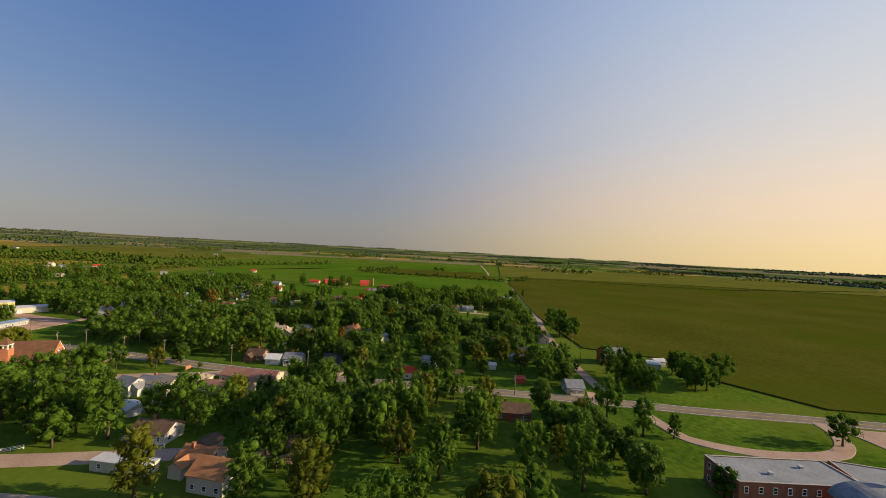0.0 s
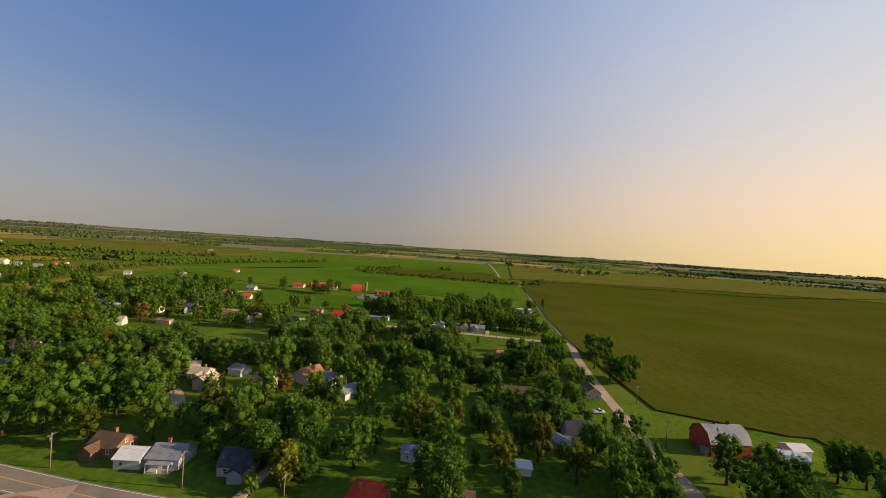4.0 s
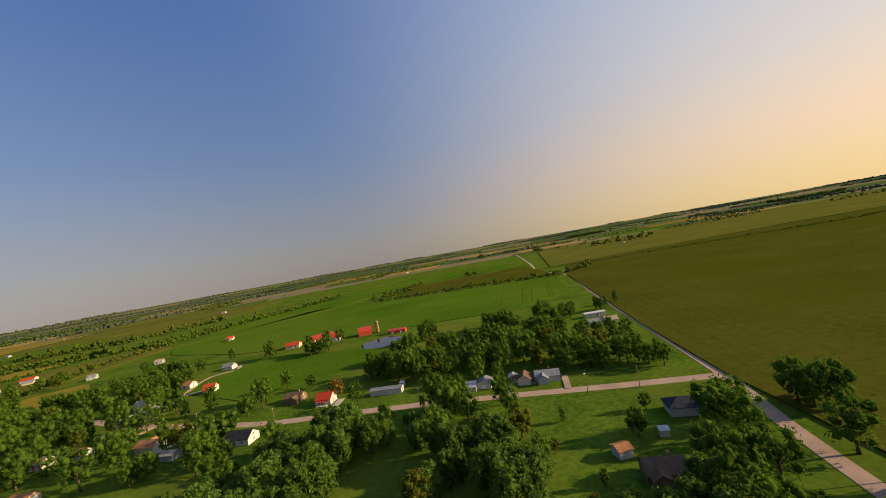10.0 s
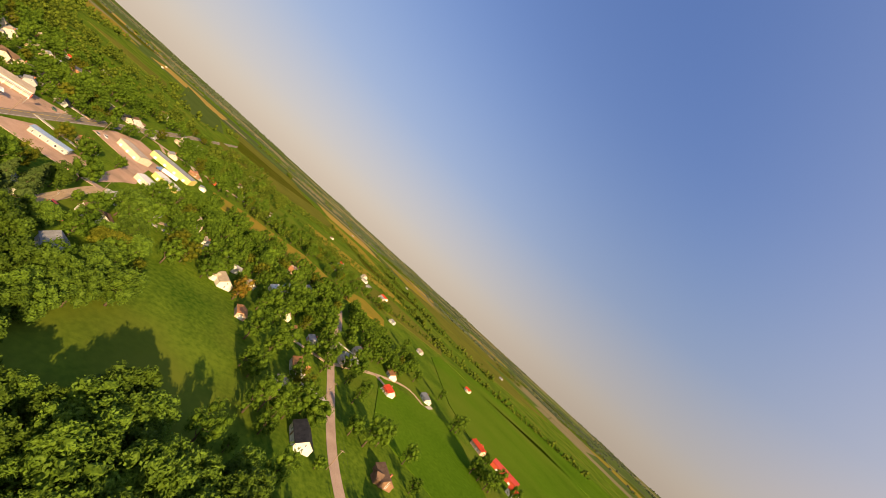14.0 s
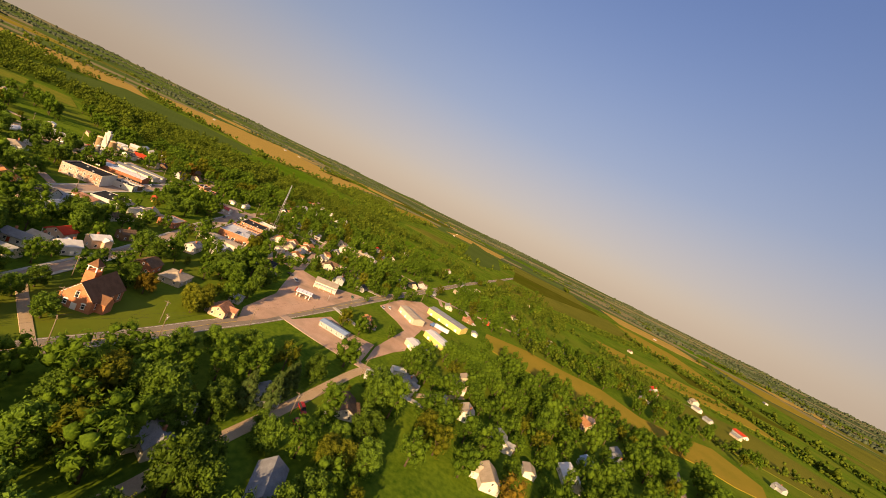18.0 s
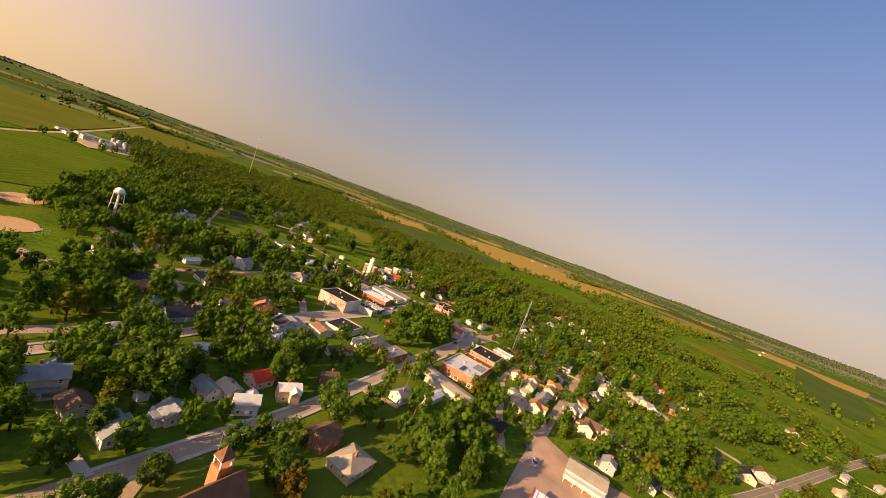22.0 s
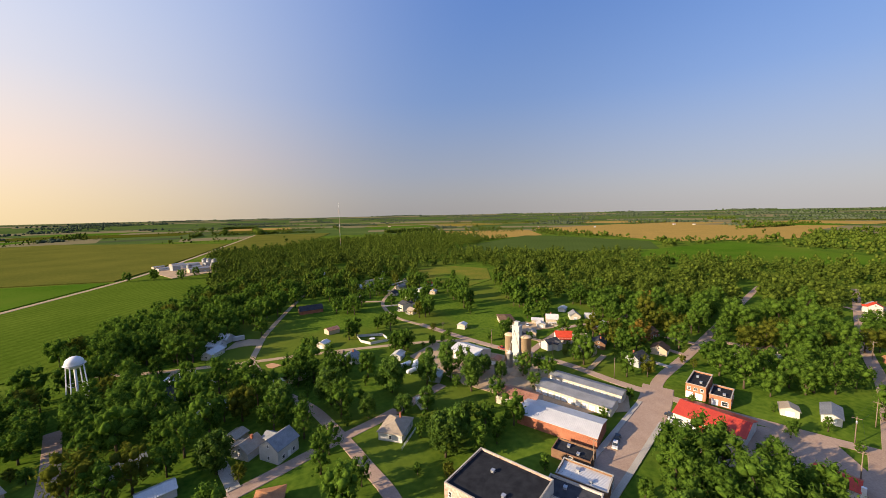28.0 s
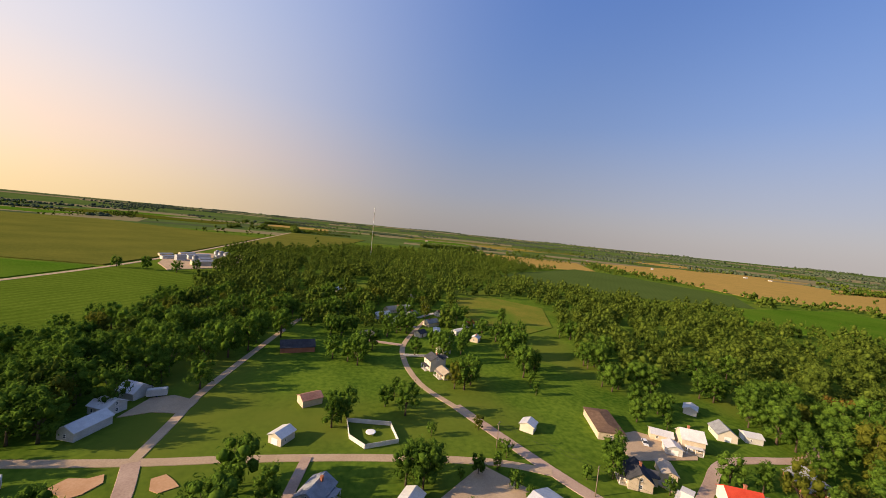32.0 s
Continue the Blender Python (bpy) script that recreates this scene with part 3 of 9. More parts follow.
field([(-540, -668), (-620, -742), (-905, -945), (-962, -885), (-1012, -580), (-880, -452), (-680, -500), (-575, -575)], BEANS, "smooth green crop field beyond the woods", 0.55)
field([(-715, -345), (-765, -402), (-853, -447), (-1120, -465), (-1005, -185), (-880, -172)], CROP, "green clearing beyond the woods")
field([(-376, -430), (-425, -445), (-465, -392), (-429, -316), (-388, -292), (-358, -335)], MEADOW, "dry-grass clearing in the woods", 0.4)
field([(-1770, -400), (-2206, -335), (-1868, -160), (-1490, -280)], HAY, "tawny far field")
field([(-745, -25), (-690, -5), (-680, 20), (-700, 55), (-719, 125), (-797, 118), (-785, 30)], CROP, "green clearing beyond the woods", 0.42)
field([(-1143, -92), (-1269, -66), (-1281, 55), (-1110, 82), (-1114, -16)], CORN, "olive far field between hedges")
field([(-2164, -15), (-1723, 178), (-1210, 225), (-1010, 167), (-1169, 104)], BEANS, "green far field beside the highway")
field([(-385.8, 262.9), (-379.9, 291.2), (-384.1, 324.8), (-372.6, 357.3), (-375.8, 402.2), (-386.8, 446.7), (-382.6, 470.5), (-388.3, 497.9), (-421.4, 513.3), (-456.1, 489.9), (-439.9, 456.7), (-428.5, 414), (-451.3, 382), (-442.9, 340.8), (-444, 304.9), (-426.2, 263.1)], HAY, "tawny strip of tall dry grass", 0.5)
# northwest fields
for z, mat, pts in ((0.41, CORN, [(-490.7, 482), (-578.3, 440.4), (-643.4, 637.1), (-555.4, 743.9), (-475.4, 684.7)]), (0.42, HAY, [(-679.7, 457), (-777.5, 442.8), (-810.3, 686), (-695.8, 715.3)]),
                    (0.43, CORN, [(-808.3, 238.9), (-959.9, 233.5), (-1427.4, 616.7), (-1102.8, 627.1)]), (0.39, HAY, [(-1067.6, 648.8), (-1424.2, 636.5), (-1323.1, 798.1), (-991.2, 806.2)]),
                    (0.38, SOY, [(-840, 640), (-925, 640), (-955, 800), (-880, 900)]), (0.37, CORN, [(-700, 1010), (-1000, 1000), (-1000, 1300), (-650, 1250)])):
    field(pts, mat, "ripening field north of the highway", z)
rng = random.Random(11)
for i in range(-9, 10):
    for j in range(-9, 10):
        x, y = 420 * i + rng.uniform(-40, 40), 420 * j + rng.uniform(-40, 40)
        r = math.hypot(x - CX, y - CY)
        near_by = (y > -100 and -760 < x < 1850 and y < 1950) or (-2050 < x < 700 and -1750 < y < 320)
        if r < 900 or r > 3000 or near_by or rng.random() < 0.22:
            continue
        w, d = rng.uniform(150, 205), rng.uniform(120, 205)
        m, what = rng.choice(((SOY, "dark-green"), (CROP, "bright green"), (CORN, "yellow-green"), (CORN, "ripening"), (STUBBLE, "tawny"), (HAY, "dry")))
        field([(x - w, y - d), (x + w, y - d), (x + w, y + d), (x - w, y + d)], m, what + " far crop field", 0.35)
for a, b in (((19.3, 562.9), (34.2, 705.1)), ((44, 565.2), (64.5, 726.3)), ((47.9, 565.5), (69.8, 726.7)), ((54.3, 566.2), (76.9, 719.8)), ((75.8, 578.3), (97.5, 714.1)), ((79.8, 580.2), (101.7, 714.5))):
    ribbon("wheel_track", [a, ((a[0] + b[0]) / 2, (a[1] + b[1]) / 2 + 2), b], 0.55, 0.36, SOY, "dark wheel track through the hay field", "track", 0.0)
sheet("infield", [(-99.4 + 13 * math.cos(a) * (1.0 if math.sin(a) > 0 else 0.9), -80.3 + 14 * math.sin(a)) for a in (i * math.pi / 14 for i in range(28))], 0.05, DIRT, "orange dirt infield of a ball diamond", "infield", 0.05)
sheet("infield", [(-90.8 + 11 * math.cos(a), -141.9 + 14 * math.sin(a)) for a in (i * math.pi / 14 for i in range(28))], 0.05, DIRT, "orange dirt infield of a ball diamond", "infield", 0.05)
sheet("pond", [(-93.1 + 17 * math.cos(a) * (1 + 0.15 * math.sin(3 * a)), 485.7 + 22 * math.sin(a)) for a in (i * math.pi / 12 for i in range(24))], 0.08, WATER, "still farm pond mirroring the sky", "pond", 0.08)



# ---- houses ----
BUSY = []
for _ob in list(scene.collection.objects):
    if _ob.name.startswith("road") and "line" not in _ob.name:
        _v = _ob.data.vertices
        BUSY += [((_v[k + 1].co.x + _v[k + 2].co.x) / 2, (_v[k + 1].co.y + _v[k + 2].co.y) / 2, (_v[k + 1].co - _v[k + 2].co).length / 2 + 0.5) for k in range(0, len(_v), 4)]

ROAD_COUNT = len(BUSY)


def boxes_mesh(name, mat, boxes):
    ob = solid(name, mat, None, boxes)
    me = ob.data
    bpy.data.objects.remove(ob)
    return me


def plate(name, mat, xs, zs, keep, y0, y1, y2=None):
    """One connected board on a grid: cells of keep stand out at y0, others lie back at y2 or, without it, are open; its edges run back to y1."""
    nx, nz = len(xs) - 1, len(zs) - 1
    bm = bmesh.new()
    vs = {}

    def vert(i, k, y):
        if (i, k, y) not in vs:
            vs[i, k, y] = bm.verts.new((xs[i], y, zs[k]))
        return vs[i, k, y]

    def level(i, k):
        if not (0 <= i < nx and 0 <= k < nz):
            return None
        return y0 if (i, k) in keep else y2

    for i in range(nx):
        for k in range(nz):
            y = level(i, k)
            if y is None:
                continue
            bm.faces.new([vert(i, k, y), vert(i + 1, k, y), vert(i + 1, k + 1, y), vert(i, k + 1, y)])
            for di, dk, a, b in ((-1, 0, (i, k + 1), (i, k)), (1, 0, (i + 1, k), (i + 1, k + 1)), (0, -1, (i, k), (i + 1, k)), (0, 1, (i + 1, k + 1), (i, k + 1))):
                z = level(i + di, k + dk)
                z = y1 if z is None else z
                if z > y:
                    bm.faces.new([vert(*b, y), vert(*a, y), vert(*a, z), vert(*b, z)])
    me = bpy.data.meshes.new(name)
    bm.to_mesh(me)
    bm.free()
    me.materials.append(mat)
    return me


WX, WZ = (-0.56, -0.5, -0.41, 0.41, 0.5, 0.56), (-0.07, 0.09, 0.62, 0.68, 1.26, 1.36)
WIN_FRAME = plate("window", TRIM, WX, WZ, {(i, k) for i in range(5) for k in range(5) if k == 0 or (0 < i < 4 and not (i == 2 and k in (1, 3)))}, -0.08, 0.0)
WIN_PANE = boxes_mesh("pane", GLASS, [(-0.41, -0.035, 0.09, 0.41, -0.012, 1.26)])
DX, DZ = (-0.52, -0.36, 0.36, 0.52), (0.02, 0.2, 1.0, 1.15, 1.9, 2.08)
DOOR_LEAF = {k: plate("door", m, DX, DZ, {(i, k2) for i in range(3) for k2 in range(5) if not (i == 1 and k2 in (1, 3))}, -0.075, 0.0, -0.055) for k, m in (("white", TRIM), ("brown", WALL["brown"]), ("red", WALL["red"]))}
GARAGE_LEAF = plate("garage_door", TRIM, (-1.25, -1.15, 1.15, 1.25), tuple(0.02 + q for k in range(4) for q in (0.53 * k, 0.53 * k + 0.46)) + (2.14,), {(i, k) for i in range(3) for k in range(8) if i != 1 or k % 2}, -0.06, 0.0, -0.035)


def onwall(parent, me, side, along, z, w, d, sx=1.0, sz=1.0, kid=None):
    """Hangs a mesh on one wall of a box of w by d: along runs from the wall's middle."""
    turn = {"front": 0, "right": 90, "back": 180, "left": 270}[side]
    out = d / 2 if side in ("front", "back") else w / 2
    m = pose(0, 0, 0, 0, 0, turn) @ pose(along, -out - 0.004, z) @ Matrix.Diagonal((sx, 1, sz, 1))
    ob = linked(me.name.split(".")[0], me, parent, at=m)
    if kid:
        linked(kid.name.split(".")[0], kid, ob)
    return ob


def gable_roof(parent, w, d, h, rise, mat, over=0.45, thick=0.16, name="roof"):
    y, z = d / 2, h
    s = rise / y
    lo, a, b = y + over, h - over * s, h + rise
    prof = [(-lo, a), (0, b), (lo, a), (lo, a + thick), (0, b + thick * 1.2), (-lo, a + thick)]
    left = [prof[0], prof[1], prof[4], prof[5]]
    right = [prof[1], prof[2], prof[3], prof[4]]
    x = w / 2 + over * 0.7
    return solid(name, mat, parent, prisms=[([(p[0], p[1] + 0.02) for p in left[::-1]], -x, x), ([(p[0], p[1] + 0.02) for p in right[::-1]], -x, x)])


def hip_roof(parent, w, d, h, rise, mat, over=0.5):
    x, y, r = w / 2 + over, d / 2 + over, max(w / 2 - d / 2, 0.01)
    v = [(-x, -y, h), (x, -y, h), (x, y, h), (-x, y, h), (-x, -y, h + 0.16), (x, -y, h + 0.16), (x, y, h + 0.16), (-x, y, h + 0.16), (-r, 0, h + rise + 0.16), (r, 0, h + rise + 0.16)]
    f = [(3, 2, 1, 0), (0, 1, 5, 4), (1, 2, 6, 5), (2, 3, 7, 6), (3, 0, 4, 7), (4, 5, 9, 8), (5, 6, 9), (6, 7, 8, 9), (7, 4, 8)]
    return linked("roof", mesh_of("roof", v, f, mat), parent)


def house(x, y, rot, w, d, h, roof, wall, rc, extra=""):
    """A house or shed with its ridge along the longer side."""
    k = 0.78 if -235 < x < -140 and 55 < y < 96 else 0.88
    w, d, h = k * w, k * d, 0.94 * h
    if d > w:
        w, d, rot = d, w, rot + 90
    r = random.Random(int(x * 31 + y * 17))
    if x < -330 and y > 60:
        wall = r.choice(("white", "cream", "grey", "tan")) if wall == "white" else wall
        rc = r.choice(("grey", "brown", "tan")) if rc == "white" else rc
    shed, trailer = extra in ("shed", "openshed"), extra == "trailer"
    long = extra in ("longshed", "motel", "hall", "quonset")
    kind = "shed" if shed else "trailer" if trailer else "building" if long or extra == "shop" else "garage" if extra == "garage" else "house"
    siding = {"brick": "brick", "grey": "clapboard", "brown": "timber"}.get(wall, "clapboard")
    name = {"trailer": "trailer_home", "building": "low_building"}.get(kind, kind)
    shape = {"gable": "gable", "hip": "hip", "flat": "flat", "barrel": "rounded"}[roof]
    note = {"porch": " and front porch", "2storey": ", two storeys high", "dormer": " and dormer"}.get(extra, "")
    ob = thing(name, x, y, 0, rot, f"{wall} {siding} {kind} with {'a' if rc[0] not in 'aeiou' else 'an'} {rc} {shape} roof{note}", kind, "town houses" if kind == "house" else "town sheds" if shed else "")
    BUSY.append((x, y, 0.42 * w + 0.3 * d))
    wm = WALL[wall]
    metal = (shed or long or trailer) and rc in METAL_ROOF
    rm = METAL_ROOF[rc] if metal else ROOF[rc]
    rise = d / 2 * (0.22 if trailer or extra in ("longshed", "hall") else 0.4 if shed or extra == "motel" else r.uniform(0.5, 0.72))
    if roof == "gable":
        solid("wall", wm, ob, prisms=[([(-d / 2, 0), (d / 2, 0), (d / 2, h), (0, h + rise), (-d / 2, h)], -w / 2, w / 2)])
        gable_roof(ob, w, d, h, rise, rm)
    elif roof == "hip":
        solid("wall", wm, ob, boxes=[(-w / 2, -d / 2, 0, w / 2, d / 2, h)])
        hip_roof(ob, w, d, h, rise * 0.85, rm)
    elif roof == "barrel":
        arc = [(-d / 2 * math.cos(a), h * 0.45 + d * 0.36 * math.sin(a)) for a in (math.pi * i / 12 for i in range(13))]
        solid("wall", wm, ob, prisms=[([(-d / 2, 0)] + [(d / 2, 0)] + arc[::-1], -w / 2, w / 2)])
        outer = [(yy * 1.03, zz + 0.12) for yy, zz in arc]
        solid("roof", rm, ob, prisms=[(arc + outer[::-1], -w / 2 - 0.2, w / 2 + 0.2)], smooth=False)
    else:
        solid("wall", wm, ob, boxes=[(-w / 2, -d / 2, 0, w / 2, d / 2, h)])
        solid("roof", rm, ob, boxes=[(-w / 2 - 0.15, -d / 2 - 0.15, h, w / 2 + 0.15, d / 2 + 0.15, h + 0.18)])
    face = r.choice(("front", "back"))
    other = "back" if face == "front" else "front"
    if extra == "openshed":
        return ob
    if shed or extra == "garage":
        onwall(ob, GARAGE_LEAF, r.choice(("right", "left")) if d > 3.4 else face, 0, 0, w, d, min(1.0, d / 3.4))
        if w > 5:
            onwall(ob, WIN_FRAME, face, -w / 5, 1.0, w, d, 0.9, 0.7, WIN_PANE)
        return ob
    onwall(ob, DOOR_LEAF[r.choice(("white", "white", "brown", "red"))], face, r.uniform(-0.12, 0.12) * w, 0.15, w, d)
    outskirts = x < -330 or y > 230 or y < -60
    n = max(2, min(9 if long else 2 if outskirts else 3, int(w / 3.2)))
    for side in (face,) if outskirts else (face, other):
        for i in range(n):
            a = (i + 0.5) / n * w - w / 2
            if side == face and abs(a) < 0.12 * w + 1.0:
                continue
            for zz in (0.85, 3.55) if h > 5 else (0.85,):
                onwall(ob, WIN_FRAME, side, a, zz, w, d, r.uniform(0.95, 1.3), 0.95, WIN_PANE)
    for side in ("right",) if outskirts else ("right", "left"):
        for a in (-d / 4, d / 4) if d > 6 and not outskirts else (0,):
            onwall(ob, WIN_FRAME, side, a, 0.85, w, d, 1.0, 0.95, WIN_PANE)
        if h + rise > 4.6 and roof == "gable":
            onwall(ob, WIN_FRAME, side, 0, h + 0.1, w, d, 0.85, 0.8, WIN_PANE)
    if extra in ("porch", "2storey") or (kind == "house" and r.random() < 0.35):
        s = -1 if face == "front" else 1
        porch = solid("porch", ROOF[rc], ob, boxes=[(-w * 0.36, min(s * d / 2, s * (d / 2 + 2.3)), 2.45, w * 0.36, max(s * d / 2, s * (d / 2 + 2.3)), 2.62)])
        porch.location.z = 0.0
        for px in (-0.34, 0, 0.34):
            solid("post", TRIM, porch, boxes=[(px * w - 0.08, s * (d / 2 + 2.1) - 0.08, 0.0, px * w + 0.08, s * (d / 2 + 2.1) + 0.08, 2.45)])
        solid("deck", CONCRETE, porch, boxes=[(-w * 0.36, min(s * (d / 2 + 0.004), s * (d / 2 + 2.3)), 0.0, w * 0.36, max(s * (d / 2 + 0.004), s * (d / 2 + 2.3)), 0.3)])
    if kind == "house" and roof != "flat" and r.random() < 0.5:
        cx = r.uniform(-0.25, 0.25) * w
        solid("chimney", WALL["brick"], ob, boxes=[(cx - 0.35, -0.35 + d * 0.1, h, cx + 0.35, 0.35 + d * 0.1, h + rise + 0.9), (cx - 0.42, -0.42 + d * 0.1, h + rise + 0.9, cx + 0.42, 0.42 + d * 0.1, h + rise + 1.05)])
    if kind == "house" and roof == "gable" and r.random() < 0.4 or extra == "dormer":
        # a cross wing, with its own roof
        ww, dd = w * 0.42, d * 0.55
        s = -1 if r.random() < 0.5 else 1
        wing = thing("wing", s * w * 0.2, (-1 if face == "front" else 1) * -d * 0.62, 0, 90)
        wing.parent = ob
        solid("wing_wall", wm, wing, prisms=[([(-ww / 2, 0), (ww / 2, 0), (ww / 2, h * 0.95), (0, h * 0.95 + ww * 0.3), (-ww / 2, h * 0.95)], -dd / 2, dd / 2)])
        gable_roof(wing, dd, ww, h * 0.95, ww * 0.3, rm, name="wing_roof")
    return ob


def flat_block(name, x, y, rot, w, d, h, wall, roofm, label, category="shop", front="front", shopwin=0, parapet=0.6, storeys=1, ledge=True):
    """A flat-roofed block with a parapet, its roof sheet, coping and windows."""
    ob = thing(name, x, y, 0, rot, label, category)
    BUSY.append((x, y, 0.35 * (w + d)))
    t = 0.3
    solid("wall", wall, ob, boxes=[(-w / 2, -d / 2, 0, w / 2, -d / 2 + t, h), (-w / 2, d / 2 - t, 0, w / 2, d / 2, h), (-w / 2, -d / 2 + t, 0, -w / 2 + t, d / 2 - t, h), (w / 2 - t, -d / 2 + t, 0, w / 2, d / 2 - t, h)])
    solid("roof", roofm, ob, boxes=[(-w / 2 + t, -d / 2 + t, h - parapet - 0.2, w / 2 - t, d / 2 - t, h - parapet)])
    if ledge:
        solid("coping", CONCRETE, ob, boxes=[(-w / 2 - 0.06, -d / 2 - 0.06, h, w / 2 + 0.06, -d / 2 + t + 0.04, h + 0.1), (-w / 2 - 0.06, d / 2 - t - 0.04, h, w / 2 + 0.06, d / 2 + 0.06, h + 0.1), (-w / 2 - 0.06, -d / 2 + t + 0.04, h, -w / 2 + t + 0.04, d / 2 - t - 0.04, h + 0.1), (w / 2 - t - 0.04, -d / 2 + t + 0.04, h, w / 2 + 0.06, d / 2 - t - 0.04, h + 0.1)])
    for side in ("front", "right", "back", "left"):
        run = w if side in ("front", "back") else d
        n = max(1, int(run / 3.6))
        for i in range(n):
            a = (i + 0.5) / n * run - run / 2
            if side == front and shopwin:
                onwall(ob, WIN_FRAME if i % 3 else DOOR_LEAF["brown"], side, a, 0.5 if i % 3 else 0.0, w, d, 2.4 if i % 3 else 1.2, 1.5 if i % 3 else 1.1, WIN_PANE if i % 3 else None)
            elif (i + len(side)) % 2 == 0 and (side != front or run > 7.5):
                onwall(ob, WIN_FRAME, side, a, 1.1, w, d, 1.2, 1.0, WIN_PANE)
            if storeys > 1:
                onwall(ob, WIN_FRAME, side, a, 4.3, w, d, 1.1, 1.2, WIN_PANE)
    for i in range(2):
        vx, vy = w * (0.2 - 0.35 * i), d * (0.15 - 0.3 * i)
        solid("roof_vent", STEEL, ob, boxes=[(vx - 0.5, vy - 0.4, h - parapet, vx + 0.5, vy + 0.4, h - parapet + 0.6), (vx - 0.6, vy - 0.5, h - parapet + 0.6, vx + 0.6, vy + 0.5, h - parapet + 0.7)])
    return ob


house(-143.4, 72.5, 100, 9, 13, 5.5, "gable", "tan", "grey", "2storey")
house(-51.6, 54.4, 81, 9, 11, 4.5, "gable", "cream", "orange", "porch")
house(-60.2, 61.3, 81, 8, 10, 3.4, "gable", "cream", "orange")
house(-63.2, 68.9, 79, 6, 6, 2.8, "gable", "tan", "brown", "shed")
house(-82.0, 74.0, -6, 13, 8, 3.2, "gable", "white", "brown")
house(-77.5, 57.9, -5, 18, 4.2, 2.8, "flat", "cream", "white", "trailer")
house(-101.7, 87.9, 64, 6, 8, 2.8, "gable", "white", "white", "shed")
house(-105.5, 209.1, 0, 9, 8, 3.2, "gable", "white", "tan")
house(-14.6, 139.4, -8, 8, 9, 3.2, "hip", "white", "red", "porch")
house(-20.4, 108.8, -8, 9, 9, 4.5, "hip", "tan", "brown")
house(-4.3, 160.8, 80, 6, 8, 3, "gable", "white", "grey", "shed")
house(9.1, 141.1, 85, 6, 9, 3, "gable", "tan", "brown", "shed")
house(28.7, 158.3, 0, 5, 4.5, 2.6, "gable", "white", "white", "shed")
house(40.0, 139.9, 92, 4, 5, 2.4, "gable", "red", "red", "shed")
house(72.9, 223.5, 86, 9, 8, 3.2, "gable", "tan", "brown")
house(62.4, 131.6, 2, 9, 8, 3.2, "gable", "cream", "grey", "porch")
house(29.1, 102.0, -2, 15, 8, 3.2, "gable", "brown", "brown")
house(-253.1, 236.8, 0, 9, 8, 3.2, "gable", "white", "grey")
house(-150.6, 197.1, -20, 8, 9, 4.2, "gable", "cream", "grey")
house(-92.7, 217.5, -13, 8, 8, 3.2, "gable", "grey", "grey", "shed")
house(-75.0, 206.5, -21, 10, 8, 3.4, "gable", "tan", "brown")
house(-59.3, 216.1, 59, 12, 10, 3.6, "gable", "tan", "orange", "porch")
house(-48.7, 216.3, -16, 9, 7, 2.8, "gable", "grey", "grey")
house(-37.5, 202.8, 62, 11, 8, 3, "gable", "white", "grey", "shed")
house(-44, 256.5, -16, 13, 6, 2.8, "gable", "grey", "grey")
house(-29.9, 223.5, 0, 6, 5, 2.4, "gable", "grey", "grey", "shed")
house(-92.1, 152.3, -5, 10, 8, 3, "gable", "brown", "brown")
house(-117.1, 325.1, -4, 14, 9, 3.2, "gable", "white", "black")
house(-114.0, 370.1, -6, 12, 8, 3, "gable", "brown", "brown")
house(-90.7, 359.5, -5, 10, 9, 3.4, "gable", "white", "red", "porch")
house(-56.5, 360.0, -3, 20, 5.5, 3, "gable", "white", "grey", "trailer")
house(-49.4, 368.1, 2, 2.5, 2.5, 2.4, "gable", "white", "white", "shed")
house(-13.5, 347.0, -4, 14, 7, 3, "gable", "white", "white")
house(-3.1, 349.5, 79, 8, 8, 3, "gable", "white", "grey", "shed")
house(11.4, 352.0, -1, 4.5, 5, 2.6, "gable", "grey", "white", "shed")
house(16.4, 346.8, 78, 8, 7, 3, "gable", "cream", "brown")
house(27.5, 346.9, -6, 13, 8, 3, "gable", "grey", "grey")
house(86.1, 460.3, 1, 18, 6, 3, "gable", "white", "white", "trailer")
house(78.3, 434.1, 1, 12, 7, 3, "gable", "grey", "grey")
house(88.9, 432.8, 0, 10, 7, 3, "gable", "tan", "tan")
house(67.2, 300.0, -8, 15, 9, 3.2, "hip", "cream", "dark")
house(52.6, 287.2, -5, 3, 3, 2.4, "gable", "cream", "white", "shed")
house(36.7, 279.4, 14, 5, 5, 2.8, "gable", "white", "orange", "shed")
house(43.3, 267.8, -6, 12, 8, 3.2, "gable", "brown", "brown")
house(35.8, 215.4, -5, 11, 8, 3.2, "gable", "orange", "brown")
house(52.8, 182.0, 0, 11, 10, 3.6, "gable", "white", "dark", "porch")
house(45.2, 173.5, -60, 9, 6, 2.8, "gable", "grey", "grey", "shed")
house(122.6, 175.9, -9, 9, 7, 3.2, "gable", "cream", "white", "shed")
house(-193.3, 297.6, 0, 11, 6, 2.8, "gable", "peach", "orange", "shed")
house(-168.6, 330.5, -7, 13, 8, 3.2, "gable", "white", "orange")
house(-147.3, 318.9, -7, 8, 6, 2.8, "gable", "grey", "tan", "shed")
house(-242.4, 400.6, -5, 9, 8, 3, "gable", "cream", "tan")
house(-216.9, 382.1, 83, 14, 8, 3, "gable", "grey", "grey")
house(-237.5, 436.7, -7, 10, 8, 3, "gable", "white", "orange")
house(-233.5, 479.2, -5, 12, 8, 3, "gable", "white", "grey")
